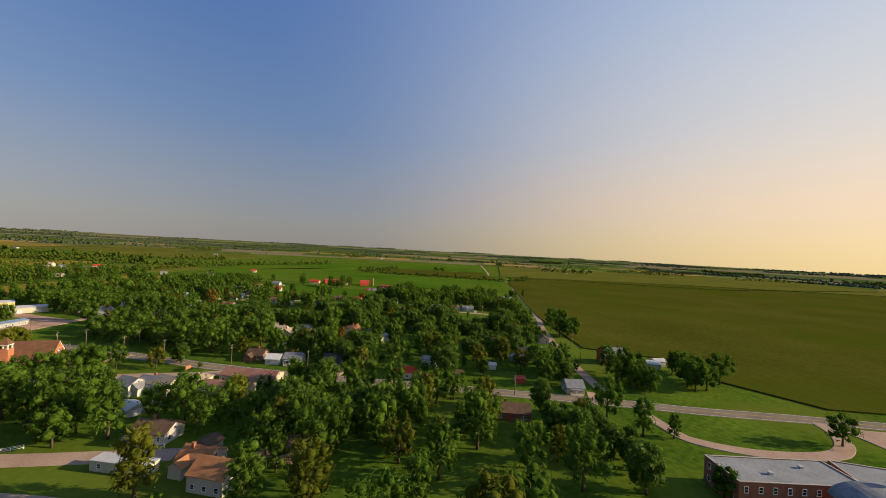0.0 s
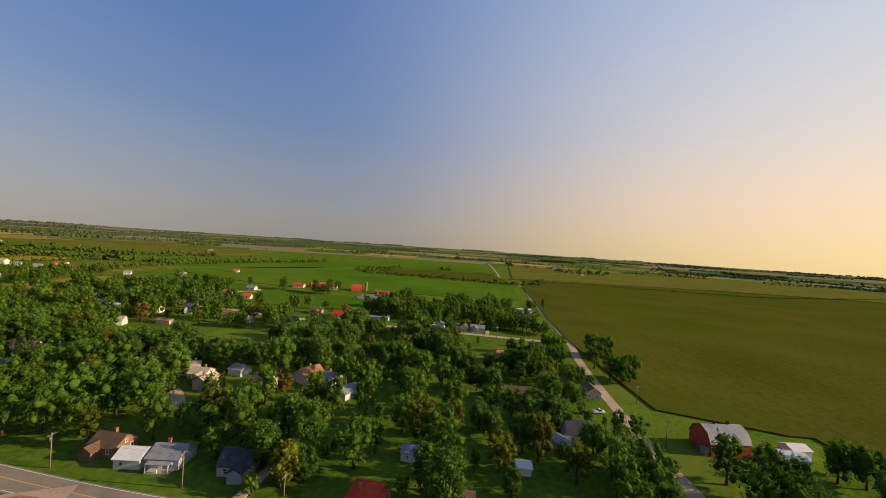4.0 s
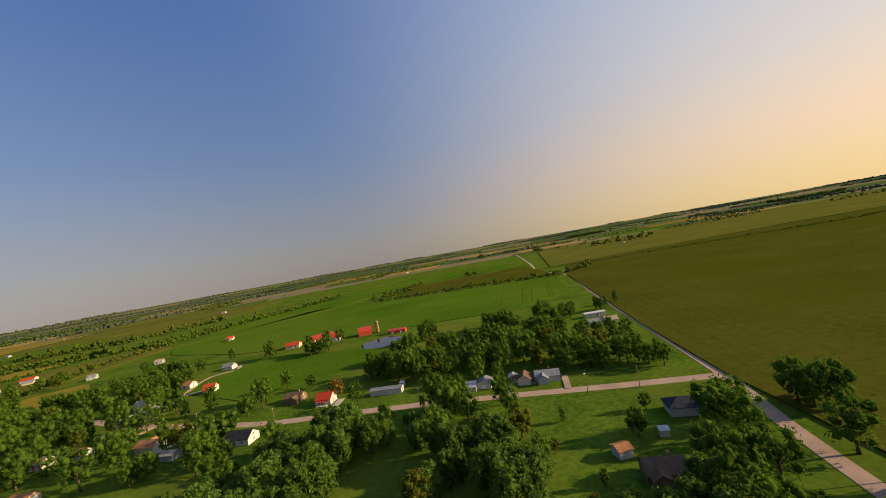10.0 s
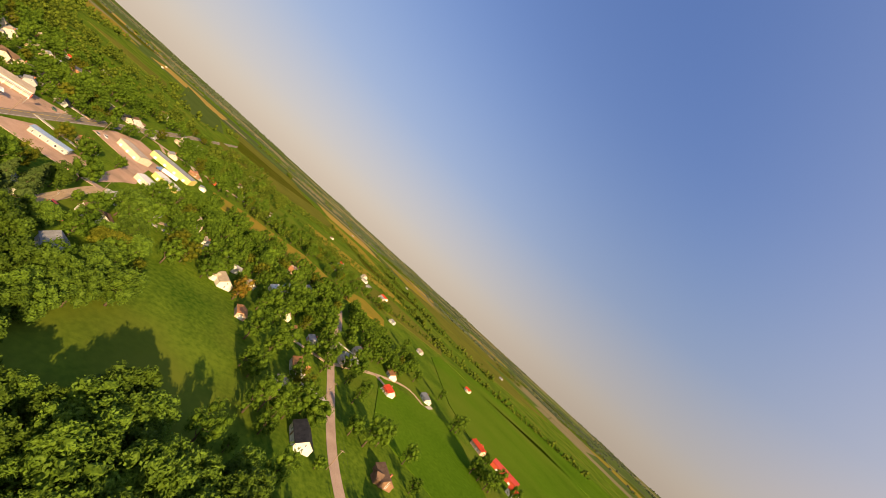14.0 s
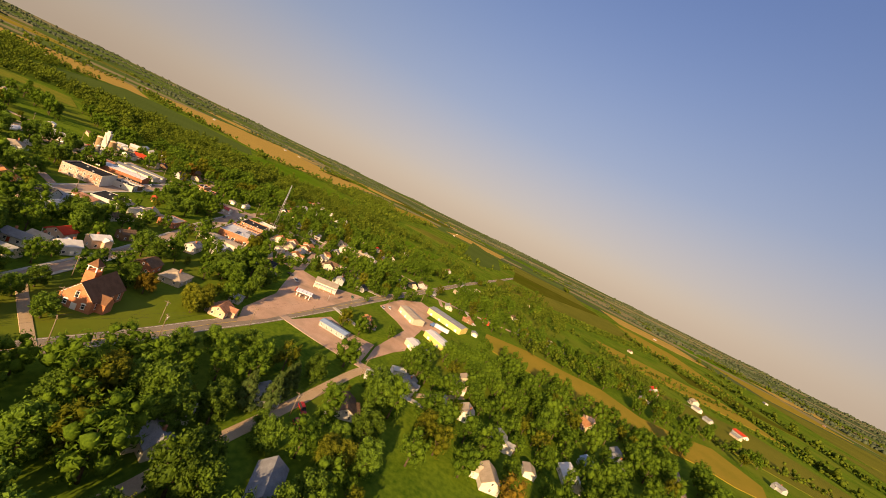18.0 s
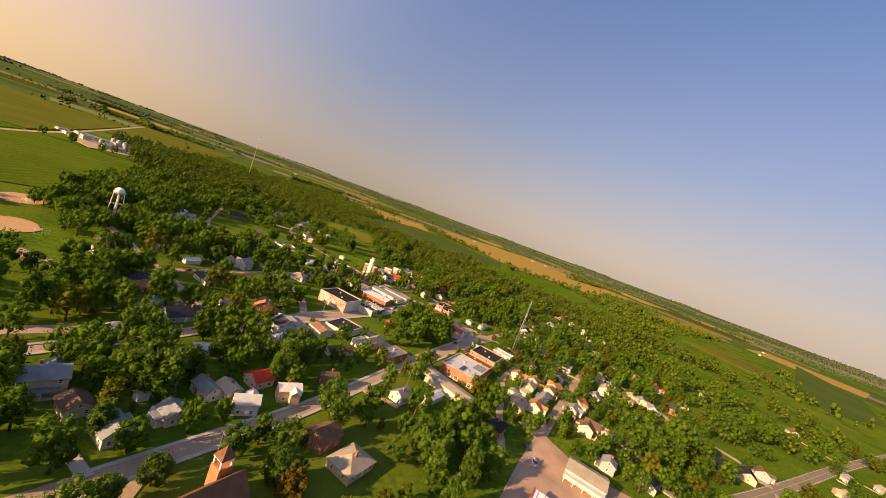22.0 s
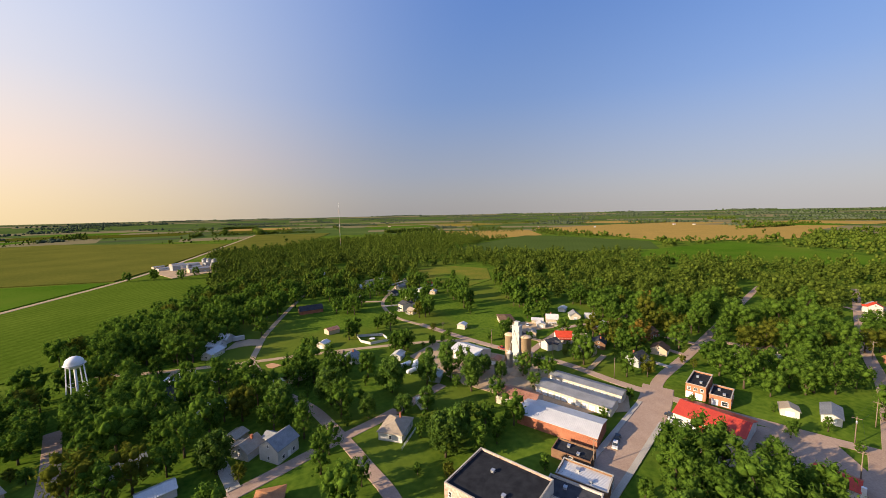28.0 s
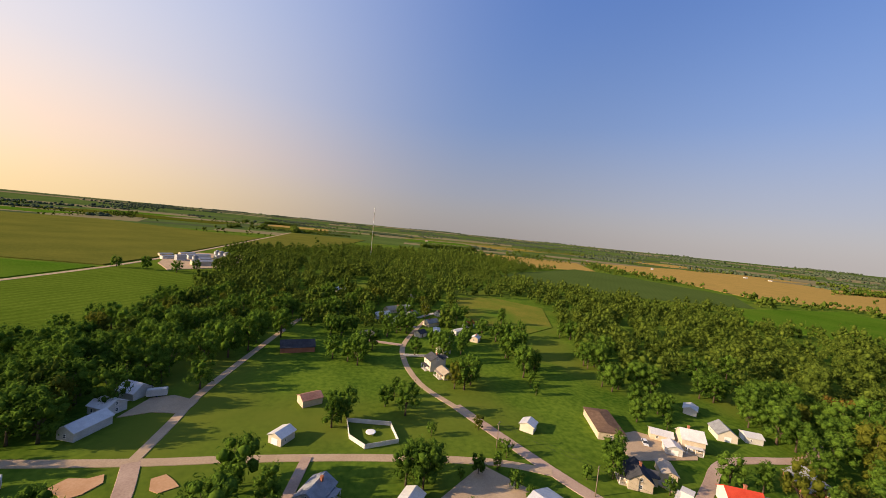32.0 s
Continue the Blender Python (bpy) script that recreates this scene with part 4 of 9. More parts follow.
house(-254.5, 269.2, 9, 10, 9, 4.2, "gable", "white", "tan")
house(-248.7, 287.7, 8, 10, 9, 4.2, "gable", "white", "grey")
house(-217.4, 285.4, 18, 12, 9, 3.6, "gable", "white", "tan")
house(-254.1, 324.2, 8, 14, 10, 3.4, "gable", "white", "white")
house(-311.5, 362.8, 11, 12, 8, 3, "gable", "blue", "grey")
house(-294.5, 262.1, 12, 8, 7, 3, "gable", "tan", "tan")
house(-339.2, 348.2, 14, 6, 7, 5, "gable", "tan", "peach")
house(-573.5, 475.7, 10, 9, 9, 5, "gable", "grey", "red")
house(-499.1, 439.1, 11, 8, 7, 3, "gable", "white", "white")
house(-637.0, 553.9, 9, 10, 10, 5.5, "gable", "white", "white")
house(-590.9, 590.0, 17, 18, 9, 3.4, "gable", "white", "red")
house(-240.0, 303.3, 8, 7, 6, 2.8, "gable", "white", "tan", "shed")
house(-158.7, 226.7, 24, 15, 9, 3.2, "gable", "grey", "grey", "garage")
house(-206.7, 224.3, 29, 13, 9, 3, "gable", "white", "brown")
house(-163.3, 193.1, 31, 7, 4, 2.6, "gable", "cream", "white", "shed")
house(-258.7, 228.8, -50, 8, 5, 2.8, "gable", "white", "white", "shed")
house(-113.9, 213.7, 27, 9, 8, 3.4, "gable", "tan", "tan")
house(-278.2, 257.8, 20, 12, 8, 3.4, "gable", "white", "tan")
house(-251.3, 257.3, 19, 8, 8, 3.2, "gable", "cream", "grey")
house(-292.4, 191.6, 40, 10, 9, 4.4, "gable", "peach", "orange", "porch")
house(-261.8, 185.5, 89, 19, 7, 3.2, "gable", "grey", "blue", "longshed")
house(-193.6, 86.7, 81, 7, 10, 4.6, "gable", "white", "white")
house(-209.0, 80.5, 85, 7, 10, 5, "gable", "peach", "white")
house(-227.9, 71.3, 86, 7, 9, 4, "gable", "brown", "brown")
house(-354.7, 80.8, 25, 8, 8, 4, "gable", "tan", "tan")
house(-464.6, 256.9, 20, 12, 7, 3, "gable", "red", "red")
house(-556.9, -32.3, 26, 7, 8, 3.4, "gable", "white", "grey")
house(-535.3, 210.7, 25, 14, 8, 3, "gable", "tan", "tan")
house(-441.6, 217.3, 16, 12, 8, 3, "gable", "tan", "white")
house(-451.8, 7.1, 30, 10, 8, 5, "gable", "cream", "red")
house(-438.9, 46.2, 28, 8, 9, 4.2, "gable", "white", "white")
house(-436.0, 88.4, 26, 12, 9, 5, "gable", "cream", "tan")
house(-398.6, 72.3, 22, 8, 8, 3, "gable", "white", "tan", "shed")
house(-457.3, 131.0, 29, 16, 12, 4, "flat", "orange", "tan", "shop")
house(-462.6, 96.6, 29, 8, 7, 3.4, "gable", "white", "tan")
house(-465.6, 112.2, 29, 8, 7, 3.4, "gable", "white", "grey")
house(-528.4, 112.6, 28, 12, 8, 3.4, "gable", "cream", "white")
house(-528.0, 72.3, 28, 10, 8, 3.4, "gable", "brick", "tan")
house(-534.7, 12.2, 28, 9, 9, 4, "gable", "white", "tan")
house(-607.3, -6.8, 23, 9, 9, 4, "gable", "white", "white")
house(-607.8, -71.7, 26, 8, 8, 5, "gable", "white", "red")
house(-622.3, -60.0, 25, 8, 8, 4, "gable", "white", "grey")
house(-379.4, 83.4, 94, 8, 9, 4.4, "gable", "grey", "orange", "porch")
house(-382.0, 100.4, 92, 8, 9, 4.4, "gable", "cream", "orange", "porch")
house(-356.6, 74.5, 96, 5, 6, 2.6, "gable", "tan", "tan", "shed")
house(-369.5, 104.0, 17, 10, 7, 3.4, "gable", "cream", "grey")
house(-345.5, 86.2, 95, 6, 6, 3, "gable", "cream", "white", "shed")
house(-366.8, 128.3, 85, 8, 10, 4.4, "gable", "tan", "tan")
house(-363.3, 89.0, 19, 5, 5, 2.6, "gable", "grey", "white", "shed")
house(-433.7, -59.7, 30, 11, 8, 3.2, "gable", "tan", "brown")
house(-437.7, -47.7, 30, 9, 9, 3.4, "gable", "cream", "tan")
house(-378.6, -76.6, 100, 8, 10, 4.2, "gable", "grey", "dark")
house(-401.6, -81.8, 28, 9, 9, 3.4, "gable", "tan", "brown")
house(-353.1, -112.4, 99, 7, 10, 4.2, "gable", "white", "dark")
house(-366.2, -97.6, 25, 8, 9, 3.6, "gable", "tan", "dark")
house(-323.1, -167.2, 45, 6, 6, 3, "gable", "cream", "white", "shed")
house(-456.4, -8.6, 30, 10, 9, 5, "gable", "white", "dark")
house(-435.0, 8.8, 29, 10, 9, 4.4, "gable", "white", "grey")
house(-549.0, -5.1, 26, 9, 8, 3.6, "gable", "cream", "orange")
house(-212.8, -72.6, 46, 10, 9, 5, "gable", "white", "grey", "dormer")
house(-203.2, -77.2, 49, 8, 8, 3, "gable", "white", "tan")
house(-198.4, -86.9, 50, 6, 6, 2.6, "gable", "tan", "tan", "shed")
house(-245.5, -141.0, 60, 10, 8, 3.2, "gable", "white", "grey", "porch")
house(-269.7, -134.7, 53, 8, 6, 2.8, "gable", "white", "white", "shed")
house(-137.7, -80.6, 49, 7, 7, 3, "gable", "tan", "tan", "shed")
house(-279.4, -102.7, 56, 8, 6, 2.8, "gable", "grey", "white", "shed")
house(-174.5, -181.5, 66, 13, 7, 3.2, "gable", "white", "white")
house(-174.0, -194.0, 152, 9, 8, 3.2, "gable", "white", "white")
house(-176.5, -206.0, 152, 9, 8, 3.0, "gable", "white", "white", "garage")
house(-166.5, -134.0, 30, 8, 7, 3.2, "gable", "grey", "dark")
house(-184.0, -113.5, 25, 7, 6, 3, "gable", "white", "white", "shed")
house(-190.0, -115.5, 115, 5, 8, 3, "gable", "blue", "blue", "shed")
house(-213.5, -127.0, 110, 4, 15, 2.8, "flat", "tan", "white", "trailer")
house(-218.8, -129.0, 110, 4, 15, 2.8, "flat", "white", "white", "trailer")
house(-229.5, -257.5, 8, 20, 10, 3.2, "gable", "brick", "dark")
house(-240.4, -195.4, 115, 7, 9, 3, "gable", "tan", "rust", "openshed")
house(-233.4, -170.0, 53, 7, 6, 3, "gable", "cream", "white", "shed")
house(-163.5, -149.0, 53, 4.5, 5, 2.6, "gable", "white", "white", "shed")
house(-300.8, -229.5, 101, 9, 9, 6, "gable", "cream", "dark", "2storey")
house(-303.9, -218.5, 101, 10, 6, 3, "gable", "tan", "tan")
house(-356.2, -165.2, 69, 22, 11, 3.4, "hip", "tan", "brown", "hall")
house(-375.6, -155.2, 53, 6, 9, 2.8, "gable", "tan", "white", "shed")
house(-382.5, -148.3, 59, 8, 9, 5, "gable", "tan", "white", "2storey")
house(-372.1, -146.7, 60, 6, 6, 2.8, "gable", "white", "white", "shed")
house(-406.2, -153.1, 59, 10, 8, 3, "gable", "cream", "grey", "garage")
house(-416.4, -148.9, 60, 6, 7, 2.8, "gable", "white", "white", "shed")
house(-402.4, -120.6, 62, 14, 11, 3.4, "gable", "brick", "grey")
house(-368.3, -119.5, 61, 9, 11, 3.6, "gable", "white", "red", "porch")
house(-375.3, -114.0, 62, 8, 9, 3.2, "gable", "tan", "tan")
house(-343.6, -134.2, 61, 10, 8, 3.4, "gable", "tan", "dark")
house(-357.1, -135.6, 60, 9, 5, 2.8, "gable", "tan", "tan", "shed")
house(-417.5, -102.2, 102, 8, 12, 4, "gable", "brick", "brown")
house(-412.0, -172.7, 37, 8, 6, 2.8, "gable", "white", "white", "shed")
house(-469.0, -127.5, 44, 8, 7, 3, "gable", "tan", "white")
house(-253.2, -438.0, 36, 16, 8, 3, "gable", "tan", "white")
house(-299.1, -355.6, 28, 22, 9, 3, "gable", "tan", "tan")
house(-284.8, -334.6, 29, 16, 8, 3, "gable", "grey", "white")
house(-337.9, -347.4, 31, 12, 8, 3, "gable", "white", "brown")
house(-320.7, -315.1, 27, 12, 8, 3, "gable", "tan", "grey")
house(-268.2, -283.3, 33, 12, 6, 3, "gable", "tan", "tan")
house(-159.0, -9.1, 53, 8, 8, 3, "gable", "red", "rust")
house(-140.1, -69.1, 110, 6, 7, 3, "gable", "tan", "orange", "shed")
house(-213.9, -1.7, 82, 10, 10, 4, "gable", "brick", "orange")
house(-214.7, 39.4, 31, 10, 9, 4.2, "gable", "white", "white")
house(-174.5, 58.5, 91, 9, 13, 3.4, "gable", "white", "grey")
house(-182.7, 48.3, 88, 6, 7, 2.8, "gable", "cream", "white", "shed")
house(-242.6, 44.5, 98, 6, 16, 3, "gable", "white", "brown")
house(-153.7, 35.6, 42, 7, 5, 2.6, "gable", "peach", "white", "shed")
house(-165.0, 13.1, 90, 9, 8, 3.2, "gable", "white", "grey")
house(-151.9, -4.5, 115, 6, 9, 3.2, "gable", "red", "rust")
house(-325.7, 97.1, 22, 14, 8, 3.6, "gable", "peach", "tan")
house(-370.6, 138.8, 62, 9, 9, 4.2, "gable", "grey", "brown", "porch")
house(-470.4, 176.0, 24, 9, 9, 4, "gable", "grey", "white")
house(-499.2, 114.9, 29, 22, 10, 4, "flat", "orange", "tan", "shop")
house(-590.8, -11.3, 24, 9, 8, 4, "gable", "white", "white")
house(-615.0, 105.9, 23, 9, 8, 4, "gable", "white", "white")
house(-604.9, 134.3, 22, 9, 8, 4, "gable", "white", "grey")
house(-170.4, 70.0, 23, 9, 8, 3.2, "gable", "tan", "brown")
house(-226.6, 328.7, -3, 11, 8, 3.2, "gable", "cream", "tan")
house(-208.6, 333.5, -5, 7, 6, 3, "gable", "grey", "orange")
house(-210.9, 348.2, -5, 9, 7, 3, "gable", "grey", "grey")
house(-210.0, 374.4, -6, 9, 8, 3, "gable", "white", "tan")
house(-202.7, 415.9, 11, 9, 8, 3.4, "gable", "white", "red")
house(-379.6, -102.7, 41, 10, 8, 3.4, "gable", "brown", "dark")
house(-449.0, -55.0, 30, 8, 8, 3.4, "gable", "cream", "brown")
house(-464.4, -0.0, 34, 7, 6, 3, "gable", "cream", "grey", "shed")
house(-390.6, -20.3, 32, 6, 6, 2.8, "gable", "white", "tan", "shed")
house(-488.4, -24.3, 35, 7, 7, 3, "gable", "orange", "orange")
house(-617.1, -75.2, 30, 8, 8, 4, "gable", "cream", "grey")
house(-609.0, -34.7, 28, 11, 8, 4, "gable", "white", "white")
house(-587.7, -64.5, 30, 8, 7, 3.4, "gable", "white", "tan")
house(-434.8, 165.6, 14, 22, 10, 3.4, "gable", "tan", "black")
house(-589.8, 142.5, 24, 9, 8, 4, "gable", "white", "grey")
house(-532.7, 88.3, 30, 10, 8, 4, "gable", "white", "red")
house(-469.5, 102.4, 32, 9, 7, 3.4, "gable", "cream", "white")
house(-450.8, 173.1, 18, 12, 9, 3.4, "gable", "tan", "black")
house(-464.9, 193.4, 19, 7, 6, 3, "gable", "grey", "tan", "shed")
house(-329.5, 344.7, 33, 9, 8, 4, "gable", "peach", "orange")
house(-337.0, 330.9, 34, 7, 6, 3, "gable", "cream", "red")
house(-537.3, 461.7, 30, 10, 8, 5, "gable", "tan", "red", "2storey")
house(-603.9, 542.9, 29, 12, 8, 4, "gable", "white", "grey")
house(-569.8, 540.4, 28, 10, 8, 3.6, "gable", "white", "white")
house(-562.8, 569.2, 27, 12, 7, 3.4, "gable", "white", "white")
house(-299.3, 358.2, 31, 9, 8, 3.4, "gable", "grey", "grey")
house(-278.1, 338.0, 29, 9, 8, 3.4, "gable", "blue", "blue")
house(-360.6, 658.9, 20, 10, 8, 4, "gable", "white", "red")
house(-382.5, 564.5, 19, 9, 8, 3.4, "gable", "white", "white")
house(-507.1, 299.1, 32, 9, 8, 3.4, "gable", "cream", "tan")
house(-535.5, 333.3, 32, 9, 8, 3.4, "gable", "white", "white")
house(-439.0, 537.4, 27, 9, 8, 3.4, "gable", "white", "grey")
house(-590.3, 208.4, 39, 9, 8, 3.4, "gable", "white", "white")
house(-618.4, 225.1, 40, 9, 8, 3.4, "gable", "white", "tan")
house(-664.0, 165.8, 39, 9, 8, 4, "gable", "grey", "white")
house(-564.9, 287.3, 41, 9, 8, 3.4, "gable", "cream", "brown")
house(-851.1, 527.4, 29, 9, 7, 3.4, "gable", "cream", "white")
house(-741.6, 307.8, 46, 8, 7, 3.4, "gable", "white", "white")
house(-187.2, 201.5, 32, 9, 7, 3.4, "gable", "white", "grey")
house(-238.6, 224.8, 22, 10, 8, 3.4, "gable", "white", "grey")
house(-308.9, -367.7, 42, 12, 5, 3, "gable", "cream", "white", "trailer")
house(-310.1, -338.4, 38, 9, 7, 3.4, "gable", "cream", "grey")
house(-328.7, -363.0, 81, 12, 5, 3, "gable", "white", "white", "trailer")
house(-319.4, -293.2, 76, 12, 5, 3, "gable", "grey", "white", "trailer")
house(-318.0, -270.3, 36, 9, 7, 3.4, "gable", "white", "grey")
house(-336.0, -293.9, 35, 12, 5, 3, "gable", "white", "white", "trailer")
house(-351.2, -313.8, 35, 8, 7, 3.4, "gable", "white", "red")
house(-306.0, -286.6, 38, 8, 6, 3, "gable", "cream", "dark")
house(-312.7, -252.5, 37, 8, 7, 3.4, "gable", "cream", "brown")
house(-327.6, -423.5, 43, 12, 5, 3, "gable", "cream", "grey", "trailer")
house(-296.4, -325.4, 59, 8, 6, 3, "gable", "grey", "grey")
house(-342.9, -276.9, 54, 8, 6, 3, "gable", "tan", "white")
house(-79, 122.5, -4, 27, 10, 3.4, "gable", "tan", "rust", "motel")
house(-82, 110, -3, 22, 7, 3.2, "gable", "tan", "rust", "motel")
house(-109, 106.5, -12, 12, 8, 3.4, "gable", "white", "grey")
house(-97.5, 114.5, -12, 9, 9, 3.4, "hip", "cream", "tan")
house(-81, 147.5, 3, 8, 7, 3, "gable", "white", "white", "garage")
house(-72, 149.5, 3, 10, 9, 3.2, "gable", "grey", "grey", "porch")
house(-52, 149, 4, 10, 9, 3.2, "gable", "grey", "dark", "porch")
house(-160.2, 93.7, 113, 13, 8, 3.6, "gable", "white", "grey", "porch")
house(-151.8, 82.9, 113, 9, 8, 3.2, "gable", "tan", "brown")
house(-173.8, 88.3, 113, 9, 8, 3.2, "gable", "cream", "grey", "porch")
house(-182.9, 76.8, 113, 12, 7, 3.4, "gable", "white", "grey")
house(-189.5, 77.9, 113, 10, 7, 3.8, "gable", "white", "tan")
house(-200.6, 70.8, 23, 10, 9, 3.6, "gable", "peach", "red", "porch")
house(-218.5, 25.3, 113, 9, 9, 5.4, "gable", "white", "dark", "2storey")
house(-164.9, 63.5, 113, 9, 8, 3.4, "gable", "white", "grey")
house(-165.9, 78.4, 23, 4, 4, 2.4, "gable", "white", "white", "shed")
house(-215.0, 105.3, 23, 10, 9, 4.2, "gable", "brick", "brown", "porch")
house(-220.0, 117.4, 23, 13, 11, 3.0, "hip", "tan", "tan")
house(-217.5, 149.0, 20, 10, 8, 3.4, "gable", "peach", "rust", "porch")
house(-233.9, 141.8, 23, 7, 6, 2.8, "hip", "grey", "grey", "shed")
house(-257.7, 84.2, 23, 9, 8, 3.6, "gable", "white", "grey")
house(-273.9, 86.7, 113, 5, 16, 3, "gable", "white", "white", "shed")
house(-295.0, 109.3, 23, 11, 10, 3.4, "hip", "brown", "black")
house(-352.2, 156.9, 11, 9, 7, 3.2, "gable", "white", "dark")
house(-357.8, 120.2, 23, 9, 8, 4.4, "gable", "cream", "brown", "porch")
house(-339.3, 142.7, 23, 8, 7, 4.2, "gable", "white", "grey")
house(-431.7, 241.7, 10, 9, 8, 3.2, "gable", "brown", "rust")
house(-399.1, 253.2, 10, 7, 6, 2.8, "gable", "cream", "white", "shed")
house(-196.8, -0.7, 18, 9, 6, 2.8, "gable", "white", "grey", "garage")
house(-209.7, -21.6, 53, 9, 7, 3, "gable", "tan", "tan", "shed")
house(-187.7, -34.1, 113, 15, 7, 3, "gable", "white", "dark")
house(-211.1, -49.1, 83, 8, 8, 3, "hip", "brown", "orange", "shed")
house(-181.5, -64.8, 113, 6, 10, 2.8, "gable", "white", "white", "shed")
house(-167.3, -82.4, 23, 15, 4.5, 2.8, "flat", "white", "grey", "trailer")
house(-140.8, -53.8, 23, 11, 8, 3.4, "gable", "grey", "brown")
house(-147.6, -47.3, 113, 9, 8, 3.4, "gable", "white", "grey")
house(-158.9, -19.6, 23, 13, 9, 3.2, "hip", "grey", "dark")
house(-175.9, 18.2, 23, 16, 10, 3.2, "gable", "grey", "dark")
house(-129.7, -5.3, 23, 6, 6, 3, "gable", "red", "rust", "shed")
house(-251.2, -68.6, 53, 12, 10, 3.2, "hip", "white", "tan")
house(-357.0, 68.4, 23, 8, 8, 4.2, "gable", "cream", "orange", "porch")
house(-366.1, 75.4, 23, 8, 8, 4.2, "gable", "cream", "orange", "porch")
house(-368.6, 86.6, 23, 8, 8, 4.2, "gable", "cream", "orange", "porch")
house(-356.0, 92.2, 23, 10, 6, 4, "gable", "grey", "grey")
house(-347.2, 95.6, 23, 10, 6, 4, "gable", "grey", "grey")
house(-337.9, 99.3, 23, 9, 8, 4.2, "gable", "white", "orange", "porch")
house(-336.1, 84.2, 23, 6, 5, 2.6, "gable", "white", "white", "shed")
house(-333.1, 90.1, 23, 7, 6, 2.8, "gable", "cream", "tan", "shed")
house(-363.2, 120.0, 23, 8, 10, 4.4, "gable", "cream", "brown", "porch")
house(-412.6, 94.1, 23, 9, 8, 3.2, "gable", "cream", "grey")
house(-451.0, 99.2, 23, 12, 11, 3.4, "flat", "peach", "tan", "shop")
house(-423.1, 132.7, 23, 22, 9, 3.4, "gable", "tan", "black", "longshed")
house(-407.8, 66.7, 23, 11, 9, 3.4, "flat", "white", "dark", "shop")
house(-431.6, 57.1, 23, 8, 9, 4.6, "gable", "white", "grey", "porch")
house(-389.7, 55.2, 23, 7, 6, 2.6, "gable", "white", "tan", "shed")
house(-433.7, 28.6, 23, 9, 8, 3.6, "gable", "white", "grey")
house(-462.1, 71.6, 23, 8, 7, 3.2, "gable", "white", "tan")
house(-464.6, 81.8, 23, 8, 7, 3.2, "gable", "cream", "grey")
house(-532.5, -34.8, 23, 12, 11, 6.2, "gable", "white", "white", "2storey")
house(-400.8, -12.5, 113, 6, 13, 3, "gable", "white", "grey", "shed")
house(-449.3, -3.0, 23, 9, 8, 4, "gable", "cream", "brown")
house(-96.6, 200.0, 80, 9, 8, 3.8, "gable", "peach", "tan")
house(-103.9, 106.6, 75, 9, 11, 4.2, "gable", "cream", "tan", "porch")
house(-116.0, 103.9, 75, 8, 9, 4.2, "gable", "white", "grey")


# ---- larger buildings ----
def long_shed(name, x, y, rot, w, d, h, wall, roofm, label, doors=0, pitch=0.2):
    ob = thing(name, x, y, 0, rot, label, "shed")
    BUSY.append((x, y, 0.4 * w))
    rise = d / 2 * pitch
    solid("wall", wall, ob, prisms=[([(-d / 2, 0), (d / 2, 0), (d / 2, h), (0, h + rise), (-d / 2, h)], -w / 2, w / 2)])
    gable_roof(ob, w, d, h, rise, roofm, 0.4)
    for i in range(doors):
        for side in ("front", "back"):
            onwall(ob, GARAGE_LEAF, side, (i + 0.5) / doors * w - w / 2, 0, w, d, 0.85, 1.05)
    return ob


# the brick church
CHURCH_BRICK = material("church_brick", (0.40, 0.145, 0.075), (0.54, 0.225, 0.125), 0.85, 0.4, 5.0, 0.2, where="object")
CHURCH_ROOF = material("church_shingles", (0.12, 0.062, 0.038), (0.19, 0.10, 0.06), 0.85, 0.5, 6.0, 0.3, where="object")
church = thing("church", -179.0, 126.8, 0, 23, "red brick church with brown gable roof and white belfry", "church")
BUSY.append((-176.4, 125.8, 12))
solid("nave_wall", CHURCH_BRICK, church, prisms=[([(-5.5, 0), (5.5, 0), (5.5, 5.2), (0, 11.0), (-5.5, 5.2)], -8.5, 8.5)])
gable_roof(church, 17, 11, 5.2, 5.8, CHURCH_ROOF, 0.5)
porch = solid("entry_wall", CHURCH_BRICK, church, prisms=[([(-2.2, 0), (2.2, 0), (2.2, 4.2), (0, 6.4), (-2.2, 4.2)], -2.0, 2.0)])
porch.matrix_basis = pose(3.5, 6.4, 0, 0, 0, 90)
entry_roof = thing("entry_roof", 3.5, 6.4, 0, 90)
entry_roof.parent = church
gable_roof(entry_roof, 4.0, 4.4, 4.2, 2.2, CHURCH_ROOF, 0.35, name="roof_slope")
tower = solid("tower", CHURCH_BRICK, church, boxes=[(-8.8, -8.2, 0, -5.0, -4.4, 9.2)])
solid("belfry", TRIM, tower, boxes=[(-8.6, -8.0, 9.2, -8.2, -7.6, 11.2), (-5.6, -8.0, 9.2, -5.2, -7.6, 11.2), (-8.6, -5.0, 9.2, -8.2, -4.6, 11.2), (-5.6, -5.0, 9.2, -5.2, -4.6, 11.2), (-8.8, -8.2, 11.2, -5.0, -4.4, 11.5)])
linked("spire", mesh_of("spire", [(-8.9, -8.3, 11.5), (-4.9, -8.3, 11.5), (-4.9, -4.3, 11.5), (-8.9, -4.3, 11.5), (-6.9, -6.3, 14.6)], [(3, 2, 1, 0), (0, 1, 4), (1, 2, 4), (2, 3, 4), (3, 0, 4)], CHURCH_ROOF), tower)
for i in range(4):
    for side in ("front", "back"):
        onwall(church, WIN_FRAME, side, -6 + 4 * i, 1.4, 17, 11, 1.1, 1.9, WIN_PANE)
